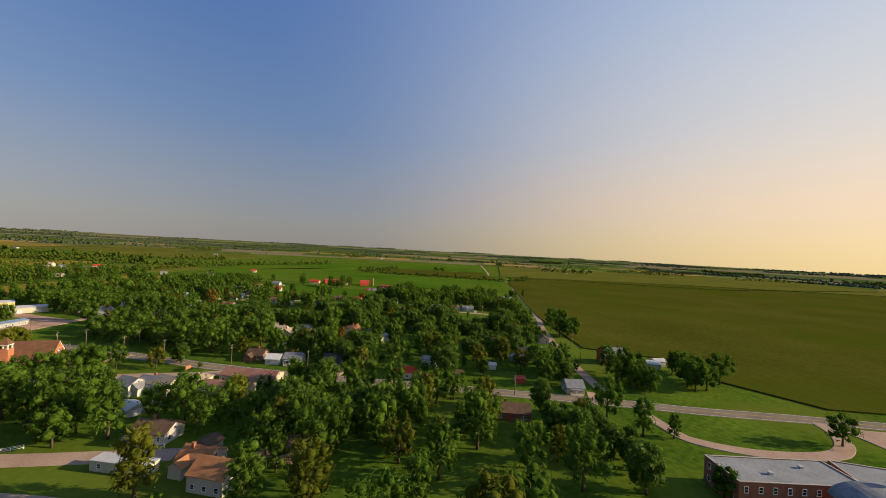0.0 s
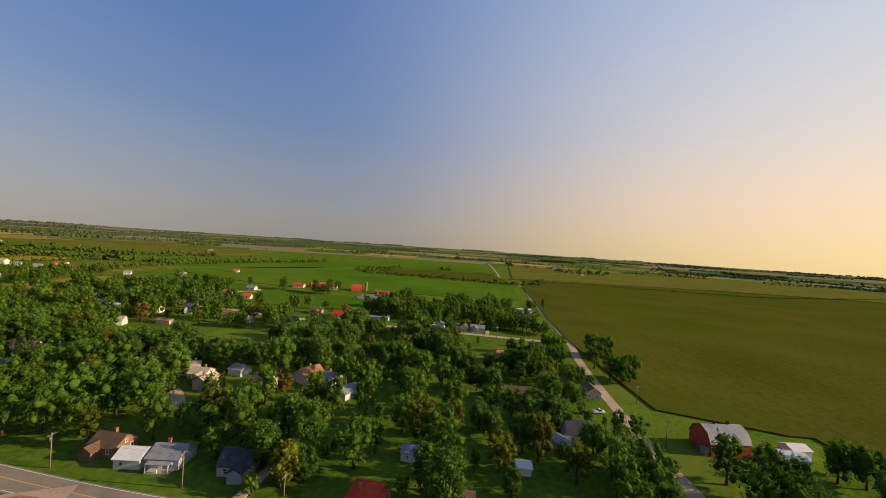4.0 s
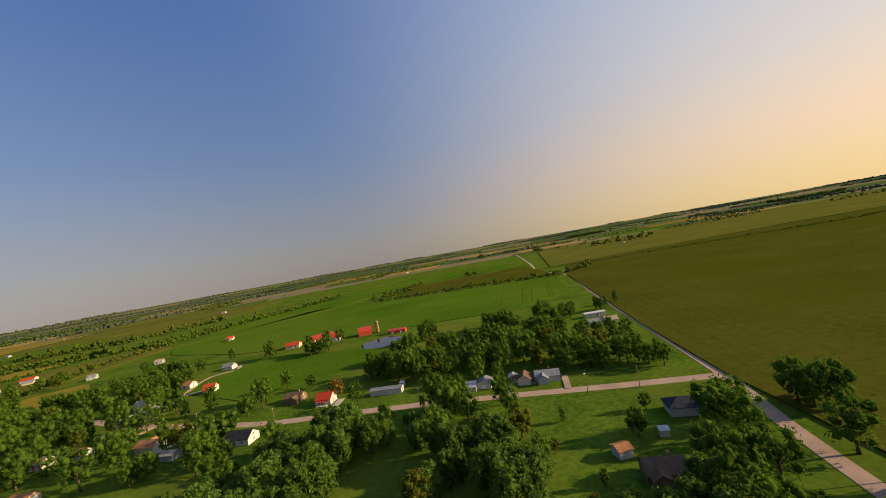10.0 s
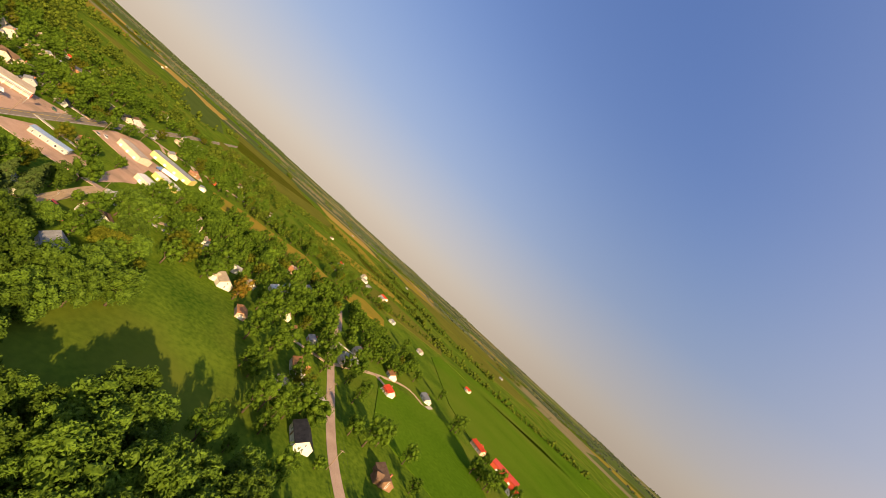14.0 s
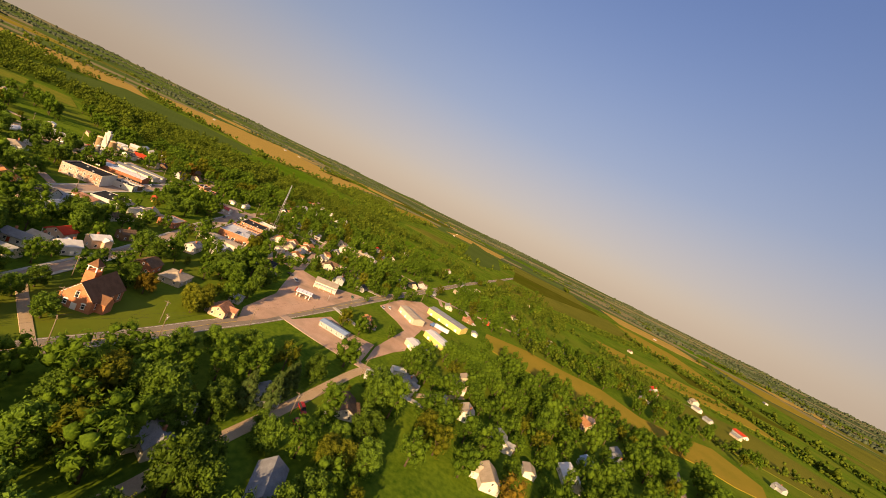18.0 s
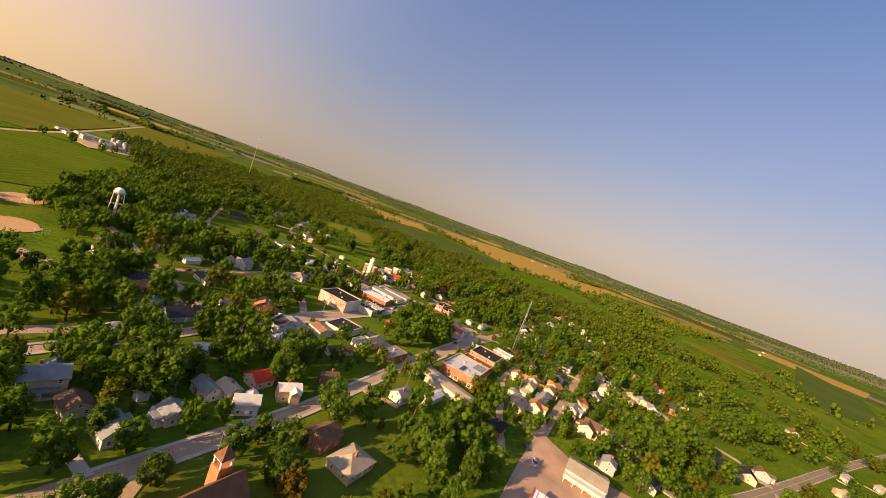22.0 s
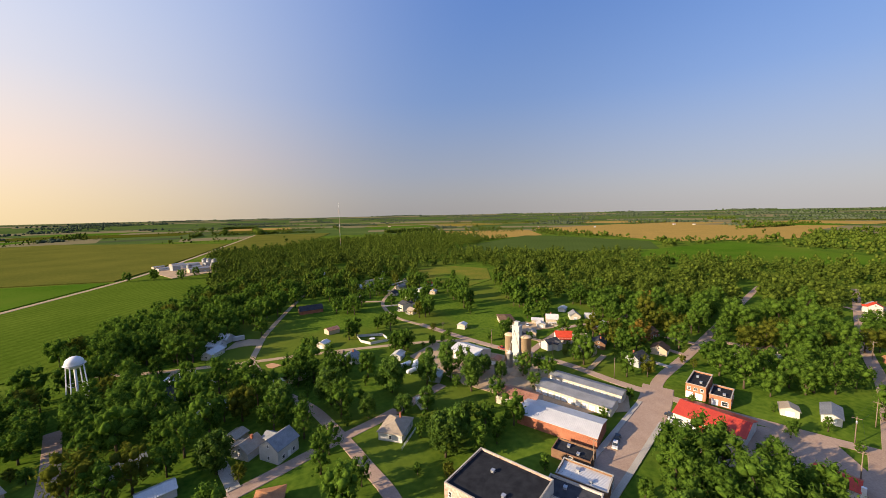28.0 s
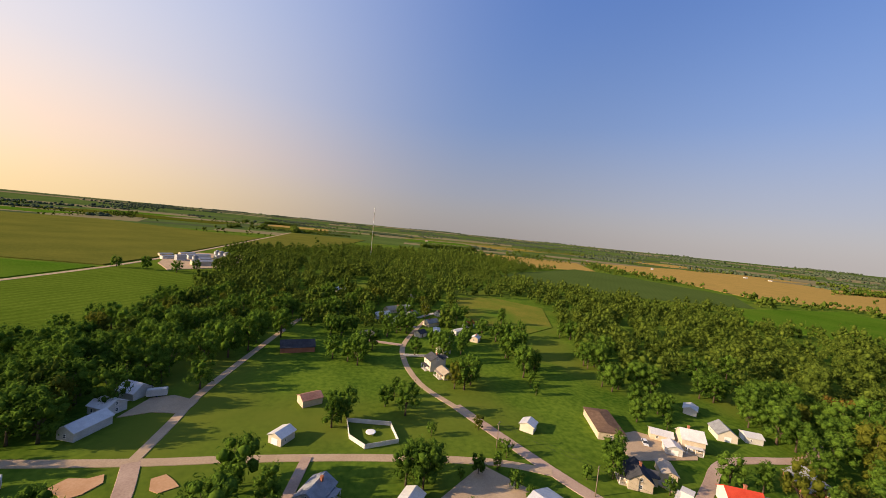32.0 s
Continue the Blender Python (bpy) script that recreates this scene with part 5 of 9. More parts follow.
for a in (-3, 0, 3):
    onwall(church, WIN_FRAME, "right", a, 1.2 if a else 5.0, 17, 11, 1.3, 1.8, WIN_PANE)
onwall(church, DOOR_LEAF["white"], "right", 0, 0, 17, 11, 1.8, 1.25)
for a in (-3, 3):
    solid("lintel", TRIM, church, boxes=[(8.504, a - 0.9, 3.15, 8.62, a + 0.9, 3.45)])
solid("gable_trim", TRIM, church, prisms=[([(-5.4, 5.35), (-5.0, 5.35), (0, 10.6), (5.0, 5.35), (5.4, 5.35), (0, 11.0)], 8.504, 8.6)])
church.scale = (0.95, 0.95, 0.95)

# filling station, canopy and pumps
st = long_shed("filling_station", -315.5, 145.0, 115, 16, 12, 4.2, WALL["white"], METAL_ROOF["tan"], "white filling station shop with a long tan metal roof", 0, 0.3)
for i in range(5):
    onwall(st, WIN_FRAME, "front", -6 + 3 * i, 0.6, 16, 11, 2.2, 1.5, WIN_PANE)
awning = solid("awning", METAL_ROOF["white"], st, boxes=[(-8, -9.2, 3.2, 8, -5.6, 3.4)])
for i in range(5):
    solid("awning_post", TRIM, awning, boxes=[(-7.6 + 3.8 * i - 0.1, -9.0, 0, -7.6 + 3.8 * i + 0.1, -8.8, 3.2)])
canopy = thing("pump_canopy", -279.5, 150.6, 0, 115, "white fuel pump canopy with a red end on a gravel forecourt", "canopy")
solid("canopy_roof", TRIM, canopy, boxes=[(-5, -3.2, 4.0, 5, 3.2, 4.35)])
solid("fascia", WALL["red"], canopy, boxes=[(-5.6, -3.3, 3.9, -5.004, 3.3, 4.6)])
for k in range(4):
    solid("roof_rib", STEEL, canopy, boxes=[(-3.9 + 2.5 * k, -3.1, 4.354, -3.7 + 2.5 * k, 3.1, 4.5)])
for sx in (-4, 4):
    solid("column", TRIM, canopy, boxes=[(sx - 0.2, -0.2, 0, sx + 0.2, 0.2, 4.0)])
for sx in (-2, 2):
    solid("pump", WALL["white"], canopy, boxes=[(sx - 0.45, -0.3, 0, sx + 0.45, 0.3, 1.7), (sx - 0.5, -0.35, 1.7, sx + 0.5, 0.35, 1.85)])
long_shed("yellow_shed", -391, 227.3, 72, 36, 14, 5.0, WALL["yellow"], METAL_ROOF["grey"], "long yellow metal shed with a grey ribbed roof", 4)
long_shed("yellow_shed", -351, 204.2, 52, 22, 11, 4.6, WALL["cream"], METAL_ROOF["tan"], "cream metal shed with a tan ribbed roof", 3)
long_shed("yellow_shed", -331.3, 233.6, 59, 20, 11, 4.2, WALL["yellow"], METAL_ROOF["white"], "small yellow shed with a pale metal roof", 2)
long_shed("yellow_shed", -298, 228.3, 53, 19, 10, 3.8, WALL["cream"], METAL_ROOF["white"], "cream metal shed with a pale rounded roof", 2)
long_shed("shop_row", -413.9, 132.5, 15, 30, 9, 3.2, WALL["tan"], ROOF["dark"], "long low tan building with a dark roof", 3)

long_shed("long_store", -288.7, 77.9, 106, 33, 9, 4.0, WALL["cream"], METAL_ROOF["tan"], "long cream store with a pale tan metal roof", 3, 0.2)

# grain elevator
ele = thing("grain_elevator", -324.8, -103.3, 0, 31, "tan concrete grain elevator with two silos and white head house", "grain elevator")
BUSY.append((-324.8, -103.3, 10))
SILO = material("silo_concrete", (0.52, 0.37, 0.22), (0.62, 0.47, 0.31), 0.85, 0.4, 3.0, 0.1, where="object")
for sx, sy in ((-1.6, 4.2), (-0.5, -4.2)):
    silo = lathe("silo", SILO, ele, [(2.7, 0), (2.7, 13.8), (2.85, 13.8), (2.85, 14.1), (2.5, 14.4), (0.3, 14.9)], 28, at=pose(sx, sy, 0))
    lathe("hoop", STEEL, silo, [(2.74, 6.0), (2.78, 6.05), (2.78, 6.2), (2.74, 6.25)], 28)
solid("head_house", WALL["white"], ele, boxes=[(-2.1, -1.9, 0, 1.7, 1.9, 19.5), (-2.3, -2.1, 19.5, 1.9, 2.1, 19.9)])
solid("top_house", WALL["white"], ele, boxes=[(-1.2, -1.1, 19.9, 0.9, 1.1, 21.6), (-1.4, -1.3, 21.6, 1.1, 1.3, 21.8)])
tube("spout", STEEL, ele, [(1.2, 0, 19.0), (2.8, 3.4, 14.6)], 0.16)
tube("spout", STEEL, ele, [(1.2, -0.5, 18.4), (7.0, -0.8, 8.6)], 0.16)
tank = lathe("feed_tank", METAL_ROOF["white"], ele, [(1.6, 0), (1.6, 7.2), (1.7, 7.2), (0.3, 8.6)], 20, at=pose(7.0, -0.6, 0))
house(-314.1, -106.8, 35, 6, 5, 3, "gable", "tan", "rust", "shed")
for i, (dx, dy) in enumerate(((0, 0), (5, -3), (9, 3))):
    heap = thing("gravel_heap", -316.7 + dx, -90.7 + dy, 0, 0, "low heap of pale gravel in the yard", "heap")
    lathe("pile", GRAVEL, heap, [(3.2 - 0.6 * i, 0), (2.2 - 0.4 * i, 0.6), (1.0, 1.3), (0.1, 1.6)], 14)
long_shed("storage_shed", -325.3, -61, -63, 31, 9, 3.4, WALL["cream"], METAL_ROOF["grey"], "long storage shed with roll-up doors and a grey metal roof", 11)
long_shed("storage_shed", -335.8, -66.1, -64, 31, 6, 3.4, WALL["cream"], METAL_ROOF["grey"], "long storage shed with roll-up doors and a grey metal roof", 11)
long_shed("lumber_shed", -307.1, -47.8, -58, 28, 13, 4.2, WALL["brick"], METAL_ROOF["white"], "long brick building with a pale metal roof", 0, 0.22)
flat_block("low_annexe", -299.6, -32.7, 33, 7, 12, 3.0, WALL["brown"], ROOF["black"], "low dark annexe with a flat black roof", "shop", shopwin=1, ledge=False)
long_shed("rusty_shed", -302.9, -67.9, -57, 16, 10, 4.0, WALL["cream"], METAL_ROOF["rust"], "cream shed with a streaked rusty metal roof", 1, 0.35)
long_shed("white_warehouse", -306, -120, 116, 17, 14, 4.2, WALL["white"], METAL_ROOF["white"], "broad white metal warehouse with low gable roof", 2, 0.3)
red = long_shed("red_roofed_store", -357, -26.3, 107, 21, 15, 3.6, WALL["white"], METAL_ROOF["red"], "white store under a broad bright red metal roof", 0, 0.3)
for i in range(6):
    onwall(red, WIN_FRAME if i != 2 else DOOR_LEAF["red"], "front", -8 + 3.2 * i, 0.7 if i != 2 else 0.0, 21, 15, 1.8, 1.1, WIN_PANE if i != 2 else None)
brick_shop = flat_block("brick_shop", -377.3, -44.8, 24, 16, 7, 6.0, WALL["orange"], ROOF["black"], "orange brick shop with a black flat roof", front="right")
for side, a, z, wide, tall in (("right", -2.1, 0, 1.0, 1.25), ("right", 1.2, 0, 1.0, 1.25)):
    onwall(brick_shop, GARAGE_LEAF, side, a, z, 16, 7, wide, tall)
for a in (-2.2, 0.0, 2.2):
    onwall(brick_shop, WIN_FRAME, "right", a, 3.6, 16, 7, 1.2, 0.9, WIN_PANE)
brick_shop = flat_block("brick_shop", -377.8, -36.2, 25, 11, 7, 4.2, WALL["orange"], ROOF["black"], "lower orange brick shop with large windows", front="right")
onwall(brick_shop, GARAGE_LEAF, "right", -1.6, 0, 11, 7, 0.9, 1.2)
onwall(brick_shop, WIN_FRAME, "right", 1.6, 0.6, 11, 7, 2.2, 1.4, WIN_PANE)
sm = long_shed("red_roofed_kiosk", -357.3, 5.9, 106, 9, 7, 3.0, WALL["white"], METAL_ROOF["red"], "small white building with a red metal roof", 1, 0.4)
solid("sign_pillar", TRIM, sm, boxes=[(4.6, -3.4, 0, 5.6, -2.6, 4.6)])
flat_block("white_store", -373.6, 39.7, 22, 8, 14, 4.0, WALL["white"], METAL_ROOF["white"], "plain white metal store with a pale roof", ledge=False)
big = flat_block("brick_block", -314.4, 63.6, 27, 26, 21, 6.2, WALL["orange"], METAL_ROOF["white"], "large orange brick block under a patched white roof", front="right", shopwin=1)
solid("skylight", GLASS, big, boxes=[(2, -1.2, 5.6, 9, 1.2, 6.0)])
solid("roof_patch", ROOF["grey"], big, boxes=[(-12, 3, 5.604, -2, 9.5, 5.64)])
flat_block("brown_block", -332.3, 55.1, 26, 9, 19, 4.8, WALL["brick"], ROOF["brown"], "narrow brick shop with a brown flat roof", front="left")
flat_block("brick_block", -346.5, 48.4, 25, 19, 18, 6.6, WALL["orange"], ROOF["black"], "orange brick block with a black flat roof", front="left", shopwin=1, storeys=2)
two = flat_block("brick_hall", -267.8, -24.8, 30, 18, 22.5, 7.6, WORN_BRICK, ROOF["black"], "two-storey worn painted brick hall with a white front and black roof", front="back", shopwin=1, storeys=2)
solid("white_front", WALL["white"], two, boxes=[(-9.05, 11.25, 0, 9.05, 11.34, 7.7)])
flat_block("shop_row", -285.3, -17.1, 34, 8, 14, 4.4, WALL["white"], ROOF["dark"], "white shop with a dark flat roof", front="back", shopwin=1)
flat_block("shop_row", -294, -22, 33, 8, 14, 3.6, WALL["brown"], METAL_ROOF["white"], "low shop with a pale roof and dark canopy", front="back", shopwin=1)
flat_block("black_roofed_hall", -254.7, 17.7, 33, 16.5, 14.5, 4.2, WALL["white"], ROOF["black"], "white block building with a wide black flat roof", ledge=False, parapet=0.2)
long_shed("red_roofed_shop", -239.7, 22, 104, 12, 8, 3.2, WALL["white"], METAL_ROOF["rust"], "white shop with a dull rust-red metal roof", 0, 0.3)
long_shed("grey_shop", -226.6, 20.8, 104, 14, 9, 3.2, WALL["white"], METAL_ROOF["grey"], "white shop with a low grey roof", 0, 0.3)
house(-268.6, 32.6, 35, 10, 8, 3.2, "gable", "tan", "tan")
flat_block("grey_roofed_shop", -273.5, 46.5, 23, 15, 10, 4.0, WALL["brick"], METAL_ROOF["grey"], "dark brick shop under a pale grey flat roof", ledge=False, parapet=0.2, shopwin=1)
flat_block("pale_shop", -260.5, 35.5, 23, 11, 9, 3.8, WALL["white"], ROOF["tan"], "white shop under a pale tan flat roof", ledge=False, parapet=0.35)

# farm buildings
barn = thing("gambrel_barn", 103.1, 182, 0, 5, "red wooden gambrel barn with a silvery metal roof", "barn")
BUSY.append((103.1, 182, 9))
gam = [(-5.2, 0), (5.2, 0), (5.2, 4.2), (3.4, 7.4), (0, 9.0), (-3.4, 7.4), (-5.2, 4.2)]
solid("wall", WALL["red"], barn, prisms=[(gam, -7.2, 7.2)])
for k, (a, b) in enumerate(((2, 3), (3, 4), (4, 5), (5, 6))):
    (y0, z0), (y1, z1) = gam[a], gam[b]
    sy = 0.14 if y0 + y1 > 0 else -0.14
    solid("roof", METAL_ROOF["grey"] if y0 + y1 < 0 else METAL_ROOF["rust"], barn, prisms=[([(y0 + sy * 0.15, z0 + 0.02), (y1 + sy * 0.15, z1 + 0.02), (y1 + sy, z1 + 0.16), (y0 + sy, z0 + 0.16)], -7.6, 7.6)])
for sx in (-2.5, 2.5):
    solid("ridge_vent", DARK, barn, boxes=[(sx - 0.3, -0.3, 8.9, sx + 0.3, 0.3, 10.2), (sx - 0.4, -0.4, 10.2, sx + 0.4, 0.4, 10.35)])
solid("lean_to", METAL_ROOF["grey"], barn, boxes=[(-9.0, -4.6, 0, -7.3, -2.4, 2.4)])
house(129.6, 182.0, 6, 8, 6, 3.2, "gable", "white", "white", "shed")
orange_barn = thing("red_barn", -122.5, 535.5, 0, 17, "bright red round-roofed barn beside a silo", "barn")
arc = [(-4.6 * math.cos(a), 2.6 + 5.6 * math.sin(a) ** 0.8) for a in (math.pi * i / 12 for i in range(13))]
solid("wall", WALL["red"], orange_barn, prisms=[([(-4.6, 0), (4.6, 0)] + arc[::-1], -6.5, 6.5)])
solid("roof", METAL_ROOF["red"], orange_barn, prisms=[(arc + [(yy * 1.03, zz + 0.15) for yy, zz in arc][::-1], -6.8, 6.8)])
farm_silo = thing("farm_silo", -110.6, 538.8, 0, -1, "tall orange-tan tile silo with a domed cap", "silo")
lathe("shaft", SILO, farm_silo, [(1.9, 0), (1.9, 10.5), (2.05, 10.5)], 20)
lathe("dome", METAL_ROOF["rust"], farm_silo, [(2.05, 10.5), (1.6, 11.4), (0.8, 12.0), (0.1, 12.2)], 20)
long_shed("red_roofed_shed", -85.4, 520.8, 0, 17, 7, 3.0, WALL["red"], METAL_ROOF["red"], "low farm shed with a bright red roof", 2, 0.35)
house(-197.6, 529.0, 5, 16, 10, 3.6, "gable", "peach", "red")
long_shed("red_roofed_shed", -175.8, 547.4, 30, 26, 13, 4.2, WALL["red"], METAL_ROOF["red"], "large farm shed with a long bright red roof", 2, 0.35)
house(-151.7, 531.4, 5, 9, 9, 4.5, "gable", "white", "red")

# school
SCHOOL_ROOF = material("grey_membrane_roof", (0.20, 0.21, 0.21), (0.30, 0.31, 0.31), 0.7, 0.15, 2.0, 0.05)
BRICK_DARK = WALL["brick"]
flat_block("school_wing", 94, 63, 1, 33, 12, 7.0, BRICK_DARK, SCHOOL_ROOF, "long brick school wing with a grey flat roof", "school", parapet=0.15, storeys=2)
flat_block("school_wing", 126, 61.5, -14, 28, 12, 6.6, BRICK_DARK, SCHOOL_ROOF, "brick school wing with a stepped grey flat roof", "school", parapet=0.15, storeys=2)
flat_block("school_wing", 128, 44, -14, 18, 15, 7.4, BRICK_DARK, SCHOOL_ROOF, "brick school block with a flat grey roof", "school", parapet=0.15, storeys=2)
gym = thing("school_gymnasium", 105, 45, 0, 82, "brick school gymnasium under a dark vaulted roof", "school")
BUSY.append((105, 45, 14))
arc = [(-8.2 * math.cos(a), 6.2 + 3.8 * math.sin(a)) for a in (math.pi * i / 16 for i in range(17))]
solid("wall", BRICK_DARK, gym, prisms=[([(-8.2, 0), (8.2, 0)] + arc[::-1], -13, 9)])
solid("roof", ROOF["grey"], gym, prisms=[(arc + [(yy * 1.02, zz + 0.18) for yy, zz in arc][::-1], -13.4, 9.4)])
stack = thing("school_chimney", 119, 53, 0, 0, "tall square brick boiler chimney of the school", "chimney")
solid("stack", BRICK_DARK, stack, boxes=[(-0.8, -0.8, 0, 0.8, 0.8, 14.5)])
solid("cap", CONCRETE, stack, boxes=[(-0.95, -0.95, 14.5, 0.95, 0.95, 14.8)])
flat_block("school_porch", 102, 25, -8, 13, 8, 4.6, BRICK_DARK, CONCRETE, "low brick porch of the gymnasium", "school", parapet=0.15)
flat_block("school_annexe", 123, 26, -8, 12, 14, 4.2, BRICK_DARK, CONCRETE, "low brick school annexe with a pale roof", "school", parapet=0.15)

# water tower
wt = thing("water_tower", -135.8, -134.6, 0, 40, "white water tower with a round tank on steel legs", "water tower")
WT_PAINT = material("tower_paint", (0.66, 0.66, 0.66), (0.76, 0.76, 0.75), 0.45, 0.5, 4.0, where="object")
BUSY.append((-135.8, -134.6, 5))
lathe("tank", WT_PAINT, wt, [(0.5, 18.6), (1.7, 18.9), (2.5, 19.6), (2.95, 20.5), (3.0, 21.3), (2.8, 22.1), (2.2, 22.9), (1.2, 23.5), (0.2, 23.7)], 28)
lathe("walkway", STEEL, wt, [(2.9, 20.4), (3.6, 20.4), (3.6, 20.55), (2.9, 20.55)], 28)
lathe("riser", WT_PAINT, wt, [(0.45, 0), (0.45, 19)], 12)
for i in range(4):
    a = math.pi / 4 + i * math.pi / 2
    c, s = math.cos(a), math.sin(a)
    tube("leg", WT_PAINT, wt, [(4.4 * c, 4.4 * s, 0), (2.9 * c, 2.9 * s, 20.6)], 0.2)
    a2 = a + math.pi / 2
    for z in (6.0, 12.0):
        k = 4.4 - 1.5 * z / 20.6
        tube("brace", STEEL, wt, [(k * c, k * s, z), (k * math.cos(a2), k * math.sin(a2), z)], 0.08, 5)

# radio mast and lattice tower
mast = thing("radio_mast", -320, -860, 0, 0, "tall slender grey radio mast above the woods", "mast")
for i in range(9):
    tube("section", WALL["peach"] if i % 2 else STEEL, mast, [(0, 0, 11.5 * i), (0, 0, 11.5 * (i + 1))], 0.42, 6)
lathe("aerial", STEEL, mast, [(0.3, 103.5), (1.0, 104), (1.0, 106), (0.3, 107)], 10)
lat = thing("lattice_tower", -389, 35, 0, 0, "slim steel lattice aerial tower", "tower")
for i in range(3):
    a = 2 * math.pi * i / 3
    tube("corner_post", STEEL, lat, [(1.3 * math.cos(a), 1.3 * math.sin(a), 0), (0.25 * math.cos(a), 0.25 * math.sin(a), 45)], 0.12, 5)
for i in range(22):
    z, k = 2.0 * i, 1.3 - 1.05 * 2.0 * i / 45
    a = 2 * math.pi * (i % 3) / 3
    tube("brace", STEEL, lat, [(k * math.cos(a), k * math.sin(a), z), (k * 0.94 * math.cos(a + 2.094), k * 0.94 * math.sin(a + 2.094), z + 2)], 0.05, 4)

# works beyond the crop field
for dx, dy, w, d, h, k in ((0, 0, 40, 16, 6, "white"), (30, -25, 26, 14, 5, "tan"), (-22, 30, 20, 12, 5, "white"), (14, 34, 16, 10, 8, "grey"), (42, 20, 20, 12, 4, "white"), (-34, -8, 14, 10, 6, "grey"), (60, -10, 22, 10, 4, "tan")):
    long_shed("works_shed", -62 + dx * 0.7, -628 + dy * 0.9, 40, w * 0.7, d * 0.8, h, WALL[k], METAL_ROOF["grey"], "pale industrial shed in a gravel works yard", 2)

for x, y, r, h in ((-88, -640, 4.6, 9), (-97, -632, 4.6, 9), (-80, -650, 4.6, 9), (-72, -588, 3.6, 7), (-100, -600, 3.2, 6.5)):
    silo = thing("grain_bin", x, y, 1.26, 0, "ribbed grey steel grain bin with a conical roof", "grain bin", "works bins")
    lathe("drum", METAL_ROOF["grey"], silo, [(r, 0), (r, h)], 20)
    lathe("roof", METAL_ROOF["grey"], silo, [(r + 0.25, h), (0.5, h + 0.5 * r), (0.1, h + 0.5 * r + 0.3)], 20)
long_shed("works_shed", -88, -566, 30, 26, 12, 6, WALL["tan"], METAL_ROOF["grey"], "pale industrial shed in a gravel works yard", 2)

# ---- far farms ----
g = random.Random(21)
for i in range(24):
    a, r = g.uniform(0.3, 4.6), g.uniform(1050, 2500)
    x, y = CX + r * math.cos(a), CY + r * math.sin(a)
    if x > 100 and y < 1150 or -1350 < x < -500 and -900 < y < 420:
        continue
    house(round(x), round(y), g.uniform(0, 180), g.uniform(10, 18), g.uniform(7, 11), g.uniform(3.2, 5), "gable", g.choice(("tan", "grey", "cream", "grey", "brown")), g.choice(("grey", "tan", "grey", "rust")), "openshed")



# ---- vehicles ----
TYRE = material("tyre", (0.02, 0.02, 0.02), (0.035, 0.035, 0.035), 0.8, 2.0, 9.0)
CAR_PAINT = {k: material(k + "_car_paint", [0.85 * q for q in c], c, 0.3, 0.8, 5.0, gloss=0.5) for k, c in {"white": (0.7, 0.7, 0.68), "red": (0.45, 0.03, 0.025), "silver": (0.42, 0.43, 0.44), "dark": (0.04, 0.045, 0.05), "blue": (0.06, 0.12, 0.28), "green": (0.05, 0.14, 0.07)}.items()}


def vehicle(x, y, rot, colour, shape="car", label=""):
    ob = thing({"car": "car", "pickup": "pickup_truck", "van": "van"}[shape], x, y, 0.12, rot, label or f"{colour} parked {shape} at the roadside", shape if shape != "pickup" else "pickup", "parked cars")
    lo, hi = {"car": (0.75, 1.42), "pickup": (0.95, 1.75), "van": (0.95, 1.95)}[shape]
    ln = 4.6 if shape == "car" else 5.4
    half = [(-0.88, 0.35), (0.88, 0.35), (0.9, lo), (-0.9, lo)]
    solid("body", CAR_PAINT[colour], ob, boxes=[(-ln / 2, -0.88, 0.38, ln / 2, 0.88, lo), (-ln / 2 + 0.1, -0.84, 0.28, ln / 2 - 0.1, 0.84, 0.38)] + ([(-ln / 2, -0.88, lo, -0.5, -0.78, lo + 0.35), (-ln / 2, 0.78, lo, -0.5, 0.88, lo + 0.35), (-ln / 2, -0.78, lo, -ln / 2 + 0.1, 0.78, lo + 0.35)] if shape == "pickup" else []))
    x0, x1 = {"car": (-1.7, 1.1), "pickup": (-0.5, 1.4), "van": (-2.5, 1.5)}[shape]
    v = [(x0, -0.8, lo), (x1, -0.8, lo), (x1, 0.8, lo), (x0, 0.8, lo), (x0 + 0.45, -0.66, hi), (x1 - 0.6, -0.66, hi), (x1 - 0.6, 0.66, hi), (x0 + 0.45, 0.66, hi)]
    linked("window_band", mesh_of("window_band", v, [(0, 1, 5, 4), (1, 2, 6, 5), (2, 3, 7, 6), (3, 0, 4, 7), (4, 5, 6, 7)], GLASS), ob)
    solid("roof", CAR_PAINT[colour], ob, boxes=[(x0 + 0.42, -0.68, hi, x1 - 0.57, 0.68, hi + 0.06)])
    for wx in (-ln / 2 + 0.85, ln / 2 - 0.9):
        for wy in (-0.82, 0.82):
            wheel = lathe("wheel", TYRE, ob, [(0.32, -0.1), (0.33, 0.0), (0.32, 0.1)], 14, at=pose(wx, wy, 0.33, 90, 0, 0))
            lathe("rim", STEEL, wheel, [(0.18, -0.11), (0.19, 0.0), (0.18, 0.11)], 10)


